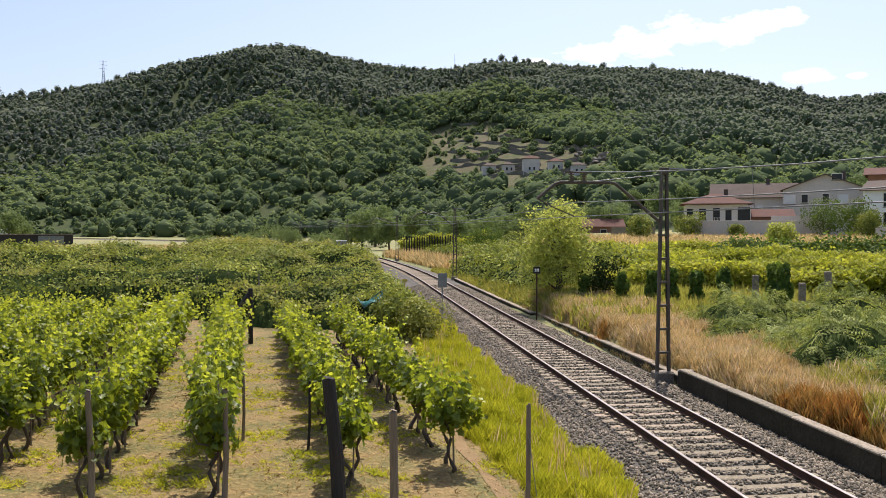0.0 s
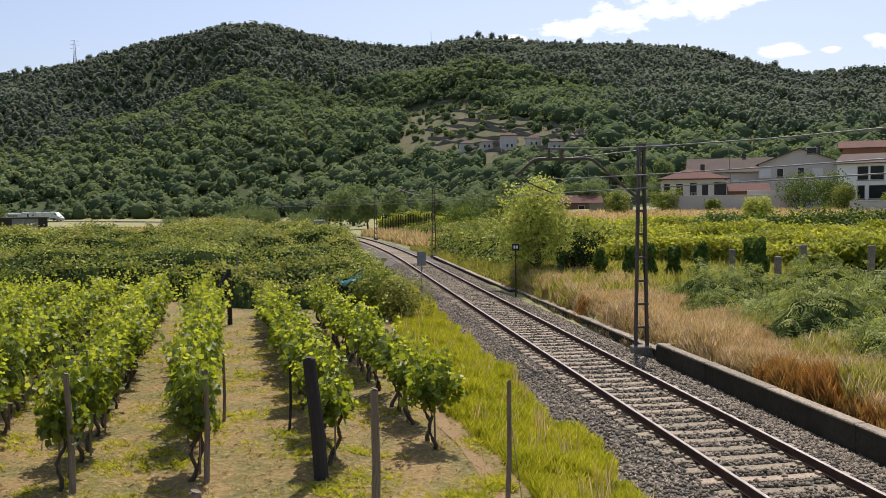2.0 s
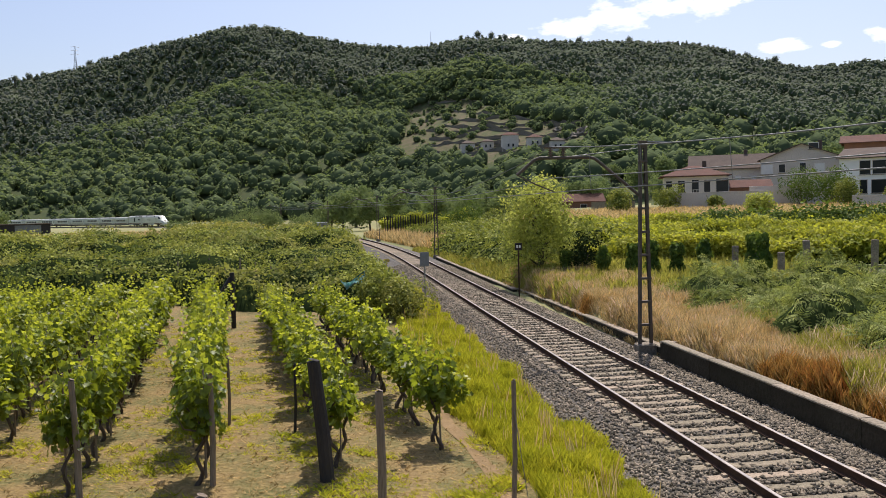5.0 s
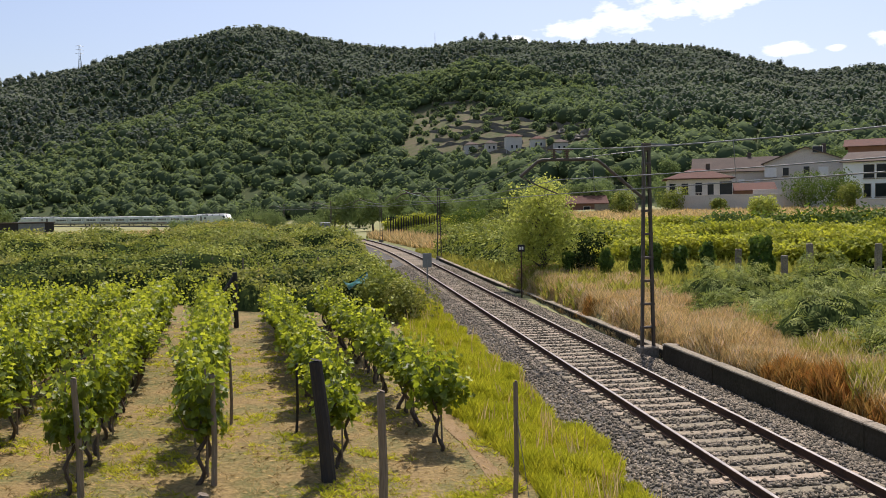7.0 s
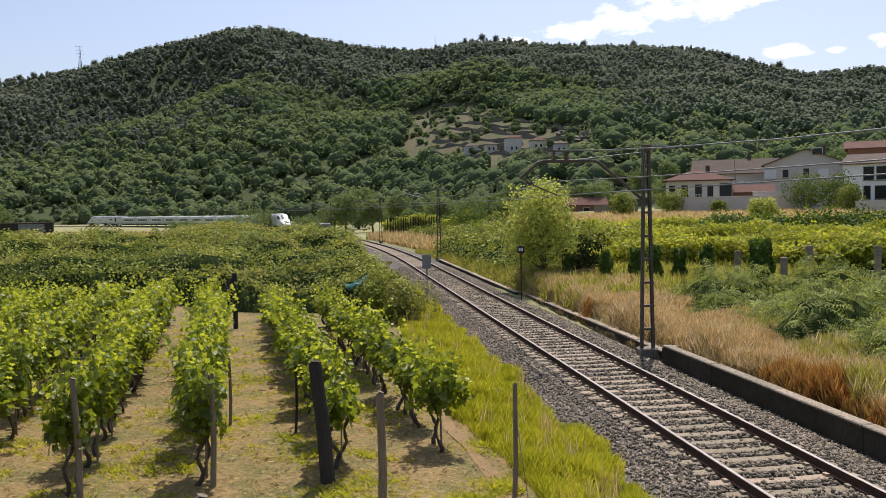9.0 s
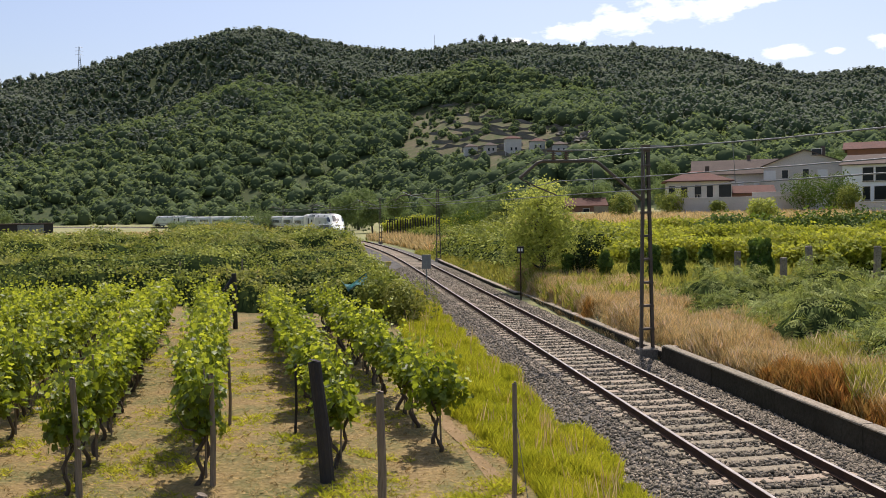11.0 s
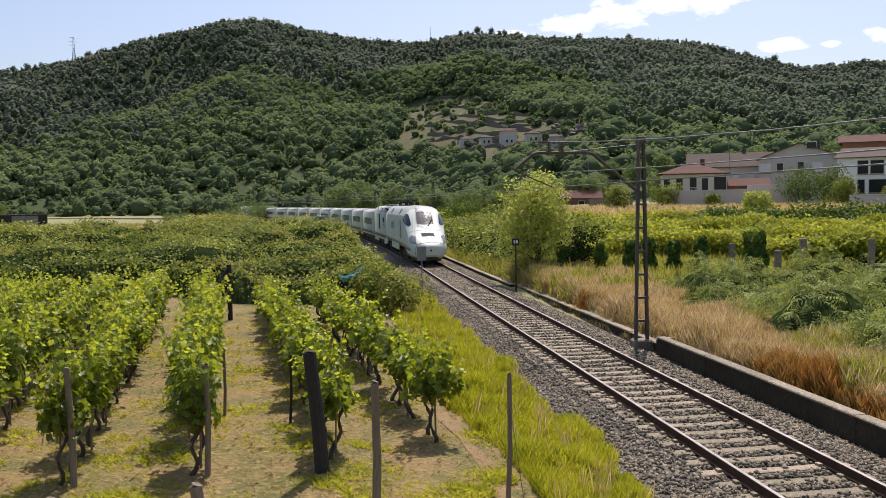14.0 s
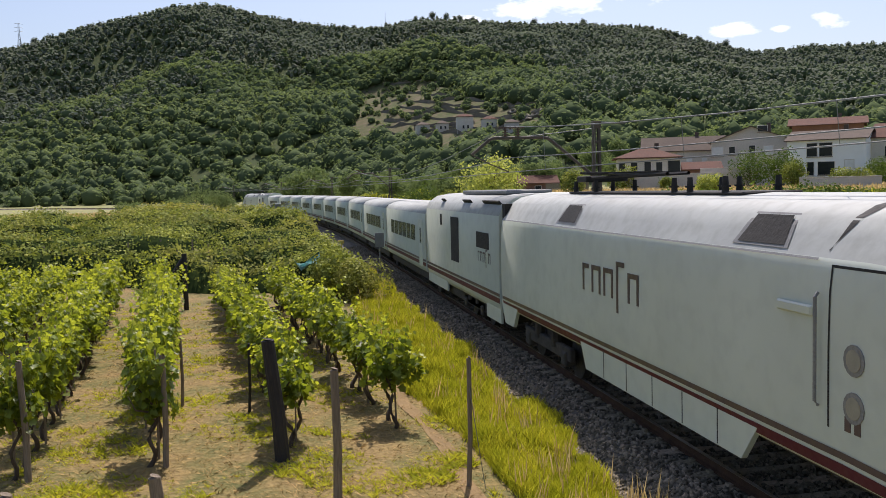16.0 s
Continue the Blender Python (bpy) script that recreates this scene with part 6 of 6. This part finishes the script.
    s = thing("number_board", "small black trackside board with pale marks on a post", "sign", "", pose(9.58, 43.7, -0.36))
    part("post", tube(bmesh.new(), [(0, 0, -0.2), (0, 0, 2.6)], 0.035, 8), M["rail"], s)
    b = part("board", box(bmesh.new(), -0.18, 0.18, -0.03, 0.01, 2.4, 2.75, 0.01), M["black"], s, "black square board")
    for x0 in (-0.11, 0.02):
        part("mark", box(bmesh.new(), x0, x0 + 0.09, -0.036, -0.031, 2.5, 2.65), M["white_sign"], b, "pale unreadable mark")
    s = part("yellow_marker", box(tube(bmesh.new(), [(0, 0, -0.2), (0, 0, 0.7)], 0.04, 6), -0.22, 0.22, -0.05, 0.05, 0.55, 0.8, 0.02), M["yellow"])
    s.matrix_basis = pose(4.4, 66, h_at(4.4, 66) + 0.2)
    tagged(s, "small faded yellow marker beside the track", "marker")
    c = thing("trackside_cabinet", "grey metal trackside cabinet on a concrete base", "cabinet", "", pose(*track(150)[0][:2], 0) @ pose(-2.9, 0, 0))
    part("base", box(bmesh.new(), -0.9, 0.9, -0.7, 0.7, -0.6, 0.3, 0.03), M["concrete"], c)
    part("housing", box(bmesh.new(), -0.8, 0.8, -0.6, 0.6, 0.3, 2.2, 0.03), M["grey_paint"], c)
    part("lid", box(bmesh.new(), -0.9, 0.9, -0.7, 0.7, 2.2, 2.32, 0.03), M["white_sign"], c, "pale cap")
    t = bmesh.new()
    g = [[t.verts.new((-0.6 + 0.3 * i, 0.35 * j - 0.5, 0.55 + 0.4 * math.sin(i * 1.1) * math.cos(j * 0.9) - 0.05 * j)) for j in range(4)] for i in range(5)]
    for i in range(4):
        for j in range(3):
            t.faces.new((g[i][j], g[i + 1][j], g[i + 1][j + 1], g[i][j + 1]))
    bmesh.ops.solidify(t, geom=t.faces[:], thickness=0.02)
    o = part("tarpaulin", t, M["teal"], None, "", True)
    o.matrix_basis = pose(1.15, 40.8, h_at(1.15, 40.8) + 1.0, 35, 0, 20)
    tagged(o, "crumpled teal tarpaulin lying over a bush", "tarpaulin")
    for k in range(21):
        a, r = radians(3.8 + 0.165 * k), 139 + 0.5 * k
        x, y = r * math.sin(a), r * math.cos(a)
        z = h_at(x, y)
        o = part("fence_post", box(bmesh.new(), -0.075, 0.075, -0.07, 0.07, -0.3, 3.05 - z + random.uniform(-0.2, 0.25), 0.02), M["dark_wood"])
        o.matrix_basis = pose(x, y, z, random.uniform(-3, 3), random.uniform(-2, 2), 0)
        tagged(o, "dark upright fence post of a far vineyard", "post", "far fence posts")
    for k in range(16):
        x, y = bearing(-16 + 0.95 * k, 57.2 + 0.4 * (k % 3))
        o = part("hedge_stake", tube(bmesh.new(), [(0, 0, -0.2), (0.03, 0, random.uniform(1.3, 2.0))], 0.05, 6), M["grey_wood"])
        o.matrix_basis = pose(x, y - 1.2, h_at(x, y))
        tagged(o, "grey fence stake before the brambles", "post", "stakes before the brambles")


# ---- houses ----
def house(label, az, d, turn, width, depth, base, eave, ridge, wall, roof, openings, hip=False, overhang=0.5, chimney=True, gable_front=False):
    """Front towards local -y; openings are (x0, x1, z0, z1, material, storey door or window)."""
    x, y = bearing(az, d)
    h = thing("house", label, "house", "houses of the hamlet", pose(x, y, base, 0, 0, -az + turn))
    w2, e, rz = width / 2, eave - base, ridge - base
    bm = bmesh.new()
    box(bm, -w2, w2, 0, depth, -4.0, e)
    if not hip:
        if gable_front:
            v = [bm.verts.new(q) for q in ((-w2, 0, e), (w2, 0, e), (0, 0, rz), (-w2, depth, e), (w2, depth, e), (0, depth, rz))]
        else:
            v = [bm.verts.new(q) for q in ((-w2, depth, e), (-w2, 0, e), (-w2, depth / 2, rz), (w2, depth, e), (w2, 0, e), (w2, depth / 2, rz))]
        bm.faces.new((v[0], v[1], v[2]))
        bm.faces.new((v[4], v[3], v[5]))
        bm.faces.new((v[0], v[2], v[5], v[3]))
        bm.faces.new((v[1], v[4], v[5], v[2]))
    bmesh.ops.recalc_face_normals(bm, faces=bm.faces)
    part("wall", bm, M[wall], h)
    o, th = overhang, 0.18
    slopes = []
    if hip:
        k = min(w2, depth / 2) * 0.95
        a = [(-w2 - o, -o, e), (w2 + o, -o, e), (w2 + o, depth + o, e), (-w2 - o, depth + o, e), (-w2 + k, depth / 2, rz), (w2 - k, depth / 2, rz)]
        slopes = [(a[0], a[1], a[5], a[4]), (a[1], a[2], a[5]), (a[2], a[3], a[4], a[5]), (a[3], a[0], a[4])]
    elif gable_front:
        slopes = [((-w2 - o, -o, e - 0.25), (0, -o, rz), (0, depth + o, rz), (-w2 - o, depth + o, e - 0.25)), ((0, -o, rz), (w2 + o, -o, e - 0.25), (w2 + o, depth + o, e - 0.25), (0, depth + o, rz))]
    else:
        slopes = [((-w2 - o, -o, e - 0.25), (w2 + o, -o, e - 0.25), (w2 + o, depth / 2, rz), (-w2 - o, depth / 2, rz)), ((w2 + o, depth + o, e - 0.25), (-w2 - o, depth + o, e - 0.25), (-w2 - o, depth / 2, rz), (w2 + o, depth / 2, rz))]
    r = bmesh.new()
    for q in slopes:
        lo = [r.verts.new(Vector(p) + Vector((0, 0, 0.02))) for p in q]
        hi = [r.verts.new(Vector(p) + Vector((0, 0, th))) for p in q]
        r.faces.new(lo[::-1])
        r.faces.new(hi)
        for i in range(len(q)):
            r.faces.new((lo[i], lo[(i + 1) % len(q)], hi[(i + 1) % len(q)], hi[i]))
    bmesh.ops.recalc_face_normals(r, faces=r.faces)
    rf = part("roof", r, M[roof], h, "clay tiled roof")
    if chimney:
        part("chimney", box(bmesh.new(), w2 * 0.3, w2 * 0.3 + 0.7, depth * 0.5, depth * 0.5 + 0.7, rz - 1.0, rz + 1.0, 0.04), M["brown_tile"], rf)
    for x0, x1, z0, z1, mtl, kind in openings:
        wn_ = part(kind, box(bmesh.new(), x0 - 0.1, x1 + 0.1, -0.06, 0.02, z0 - 0.1, z1 + 0.1, 0.02), M["stucco" if wall != "whitewash" else "grey_render"], h)
        part("pane" if kind == "window" else "leaf", box(bmesh.new(), x0, x1, -0.075, -0.05, z0, z1), M[mtl], wn_)
        if kind == "window":
            part("window_sill", box(bmesh.new(), x0 - 0.15, x1 + 0.15, -0.2, -0.02, z0 - 0.2, z0 - 0.1, 0.01), M["concrete"], wn_)
    return h


def build_houses():
    a = house("two-storey house with hipped red tile roof", 23.2, 158, 4, 10.2, 9, 3.1, 8.4, 10.2, "stucco", "roof_tile",
              [(-4.9, -3.9, 3.0, 4.6, "glass", "window"), (-2.9, -1.8, 2.6, 4.6, "glass", "window"), (-0.6, 0.5, 2.2, 4.7, "glass", "door"), (1.4, 2.4, 2.6, 4.6, "glass", "window"), (3.4, 5.4, 1.6, 4.8, "glass", "loggia")], hip=True, overhang=0.8)
    bal = bmesh.new()
    box(bal, -1.4, 1.3, -0.9, 0, 1.95, 2.1)
    for k in range(12):
        box(bal, -1.4 + k * 0.24, -1.36 + k * 0.24, -0.9, -0.86, 2.1, 3.0)
    box(bal, -1.4, 1.3, -0.92, -0.86, 3.0, 3.06)
    part("balcony", bal, M["stucco"], a, "small balcony with railings")
    house("grey rendered house behind with brown roof", 25.4, 176, 0, 15, 9, 3.6, 10.2, 12.8, "grey_render", "brown_tile",
          [(0.6, 1.6, 3.4, 5.0, "shutter", "window"), (3.4, 4.4, 3.4, 5.0, "shutter", "window"), (-3.0, -2.0, 3.4, 5.0, "glass", "window")])
    house("tall grey rendered house with a broad gable", 29.5, 172, -6, 14.0, 14, 3.8, 11.3, 13.9, "grey_render", "brown_tile",
          [(-6.9, -4.9, 5.0, 6.6, "shutter", "window"), (-6.9, -4.9, -0.5, 1.3, "shutter", "window"), (-0.3, 0.7, 5.2, 6.7, "glass", "window"), (2.2, 3.8, 4.9, 6.5, "shutter", "window"), (1.2, 2.8, 9.2, 10.2, "glass", "window"), (-3.8, -2.8, 5.2, 6.6, "glass", "window")], gable_front=True, chimney=True)
    house("low brick outbuilding beside the houses", 26.4, 160, 6, 7, 6, 3.2, 6.4, 7.5, "brick_red", "roof_tile", [(-2.4, -1.2, 1.0, 2.4, "glass", "window"), (0.6, 1.6, 0.2, 2.4, "black", "door")], chimney=False)
    white = house("white house with tall dark balcony windows", 33.8, 165, -10, 12.5, 12, 3.8, 10.9, 12.5, "whitewash", "brown_tile",
                  [(-3.0, -1.4, 4.2, 6.4, "glass", "window"), (-1.0, 1.0, 4.2, 6.4, "glass", "window"), (-3.0, -1.9, 1.0, 3.2, "glass", "window"), (-1.2, 1.4, 1.0, 3.2, "glass", "window"), (3.0, 4.4, 1.4, 3.4, "shutter", "window")])
    house("unfinished red brick house with railings", 33.9, 205, 0, 14, 10, 5.6, 15.6, 17.1, "brick_red", "roof_tile", [(-4, -2, 6, 8, "black", "window"), (1, 3, 6, 8, "black", "window")], overhang=0.9)
    house("grey house at the edge of the hamlet", 38.4, 168, -12, 13, 11, 4, 11, 13.4, "stucco", "roof_tile", [(-4, -2.6, 3.6, 5.4, "glass", "window"), (0, 1.4, 3.6, 5.4, "shutter", "window")])
    house("small brick shed with a low roof", 16.1, 185, 8, 8, 6, 2, 4.8, 6.2, "brick_red", "roof_tile", [(-0.6, 0.6, 0.1, 2.1, "black", "door")], chimney=False)
    for az, d, w, base, tall, mtl, label in ((24.9, 150, 17, 2.8, 2.7, "grey_render", "long grey garden wall below the houses"), (28.0, 152, 8, 2.9, 3.3, "grey_render", "grey garden wall below the houses"), (34.6, 142, 11, 2.8, 1.5, "grey_render", "low grey garden wall"), (18.0, 168, 8, 2.6, 1.8, "concrete", "low pale garden wall")):
        x, y = bearing(az, d)
        o = part("garden_wall", box(box(bmesh.new(), -w / 2, w / 2, 0, 0.3, -1.5, tall, 0.02), -w / 2 - 0.05, w / 2 + 0.05, -0.05, 0.35, tall, tall + 0.12, 0.02), M[mtl])
        o.matrix_basis = pose(x, y, base, 0, 0, -az)
        tagged(o, label, "wall", "garden walls")
    # shed by the far bend
    x, y = bearing(-20.1, 285)
    s = thing("shed", "long low dark shed with a pale teal door", "shed", "", pose(x, y, h_at(x, y), 0, 0, 18))
    part("wall", box(bmesh.new(), -11, 11, 0, 6, -0.5, 2.9, 0.02), M["dark_wood"], s)
    part("roof", box(bmesh.new(), -11.4, 11.4, -0.4, 6.4, 2.9, 3.15, 0.02), M["brown_tile"], s)
    part("door", box(bmesh.new(), 1.5, 8.5, -0.08, -0.02, 0.2, 2.7, 0.02), M["lamp"], s, "pale grey-green sliding door")


def hill_place(az, el):
    """The first place on the land seen under these angles."""
    for r in np.arange(250, 1150, 2.0):
        x, y = bearing(az, r)
        if math.degrees(math.atan2(h_at(x, y) - EYE[2], r)) >= el + 0.5:
            return x, y, h_at(x, y)
    return (*bearing(az, 1050), h_at(*bearing(az, 1050)))


def build_hill_details():
    # dry stone terrace walls that follow the slope
    for k, (a0, a1, el) in enumerate(((6.0, 10.6, 6.15), (6.3, 12.2, 5.45), (5.8, 14.2, 5.0), (7.0, 15.6, 4.6), (5.5, 13.0, 4.25), (9.5, 17.0, 4.5), (6.0, 16.4, 3.85), (5.8, 12.0, 3.45), (8.0, 16.5, 3.2), (6.4, 14.5, 2.85))):
        bm = bmesh.new()
        prev = None
        n = 26
        for i in range(n + 1):
            az = a0 + (a1 - a0) * i / n
            x, y, z = hill_place(az, el + 0.10 * math.sin(az * 1.7 + k))
            d = Vector((x, y, 0)).normalized()
            tall = 1.5 + 0.7 * math.sin(i * 1.3 + k)
            row = [bm.verts.new((x, y, z - 1.0)), bm.verts.new((x, y, z + tall)), bm.verts.new((x + d.x * 4, y + d.y * 4, z + tall + 0.1)), bm.verts.new((x + d.x * 9, y + d.y * 9, z + 0.2))]
            if prev:
                for j in range(3):
                    f = bm.faces.new((prev[j], row[j], row[j + 1], prev[j + 1]))
                    f.material_index = 0 if j == 0 else 1
            prev = row
        tagged(part("terrace_wall", bm, [M["drystone"], M["terrace"]]), "dry stone terrace wall with grassy top", "wall", "terrace walls on the hill")
    for az, el, w, tall, mtl, rf, lab in ((11.4, 3.05, 8, 7, "stucco", "roof_tile", "small pale hillside house with tiled roof"), (8.6, 3.0, 7, 4, "stucco", "brown_tile", "pale stone hut on the terraces"), (9.9, 3.05, 6, 4.2, "grey_render", "brown_tile", "grey stone hut on the terraces"), (13.0, 3.2, 7, 4.5, "stucco", "roof_tile", "pale hillside house among trees"), (14.5, 2.9, 6, 4.5, "grey_render", "brown_tile", "stone hut among trees")):
        x, y, z = hill_place(az, el)
        house(lab, az, math.hypot(x, y), 8, w, 6, z + 0.4, z + tall, z + tall + 1.6, mtl, rf, [(-1.5, -0.6, 1, 2.4, "glass", "window"), (0.8, 1.7, 1, 2.4, "glass", "window")], hip=True, overhang=0.5, chimney=False)
    for az, el, r in ((16.4, 3.9, 7), (15.6, 3.7, 5), (14.6, 4.15, 4), (17.0, 3.6, 6)):
        x, y, z = hill_place(az, el)
        bm = bmesh.new()
        bmesh.ops.create_icosphere(bm, subdivisions=3, radius=r)
        for v in bm.verts:
            v.co *= 0.75 + 0.45 * noise.noise(v.co * 0.35 + Vector((az, 0, 0))) + 0.12 * noise.noise(v.co * 1.4)
            v.co.z *= 0.6
        o = part("rock_outcrop", bm, M["drystone"])
        o.matrix_basis = pose(x, y, z)
        tagged(o, "bare grey rock outcrop on the slope", "rock", "rock outcrops")
    # pylon on the ridge
    x, y = bearing(-16.0, 1040)
    p = thing("pylon", "thin steel lattice power pylon on the ridge", "pylon", "", pose(x, y, h_at(x, y), 0, 0, 20))
    for sx in (-1, 1):
        for sy in (-1, 1):
            part("leg", tube(bmesh.new(), [(sx * 2.6, sy * 2.6, -2), (sx * 0.8, sy * 0.8, 18), (sx * 0.4, sy * 0.4, 31)], 0.16, 4), M["wire"], p)
    br = bmesh.new()
    for k in range(8):
        a, b = 2.6 - 0.24 * k, 2.6 - 0.24 * (k + 1)
        z0, z1 = 2.5 * k, 2.5 * (k + 1)
        for s in (-1, 1):
            tube(br, [(-a, s * a, z0), (b, s * b, z1)], 0.1, 3)
            tube(br, [(a, s * a, z0), (-b, s * b, z1)], 0.1, 3)
    part("bracing", br, M["wire"], p)
    for z in (22, 26, 30):
        part("crossarm", tube(bmesh.new(), [(-4.2, 0, z), (0, 0, z + 0.9), (4.2, 0, z)], 0.16, 4), M["wire"], p)
    for az in (6.3,):
        x, y = bearing(az, 1045)
        o = part("aerial_mast", tube(bmesh.new(), [(0, 0, 0), (0, 0, 22)], [0.3, 0.15], 5), M["wire"])
        o.matrix_basis = pose(x, y, h_at(x, y))
        tagged(o, "thin aerial mast on the ridge", "mast")
    # taller pines that stand out on the skyline
    base = None
    for k, az in enumerate([-22, -20.6, -19.4, -18.6, -17.8, -17.2, -15.2, -14.4, -12.9, -12.5, 9.4, 10.3, 11.2, 12.0, 13.3, 14.9, 16.0, 16.6, 19.2, 19.6, 20.4, 22.6, 23.1, 23.5, 24.3, 25.4, 26.4, 28, -23.5, -25, -26, 30.5, 33, 35]):
        x, y = bearing(az, 1046)
        s = random.uniform(0.4, 0.8)
        if base is None:
            base = tree("tall lone pine on the ridge", x, y, 4.6, 14, 1.6, 300, M["pine"], "pines on the skyline", 0.42, 0.0, 9)
            base.matrix_basis = pose(x, y, h_at(x, y))
        else:
            o = copy_thing(base, pose(x, y, h_at(x, y), 0, 0, random.uniform(0, 360)))
            o.scale = (s, s, s)


# ---- build ----
build_ground()
build_woods()
LINE = build_track()
build_walls()
build_houses()
build_hill_details()
build_overhead_line()
build_signs()
build_thickets()
build_trees()
build_field()
build_vineyard()
build_grass()
CARS = build_train()
build_sleepers(LINE)
build_stones()
motions()
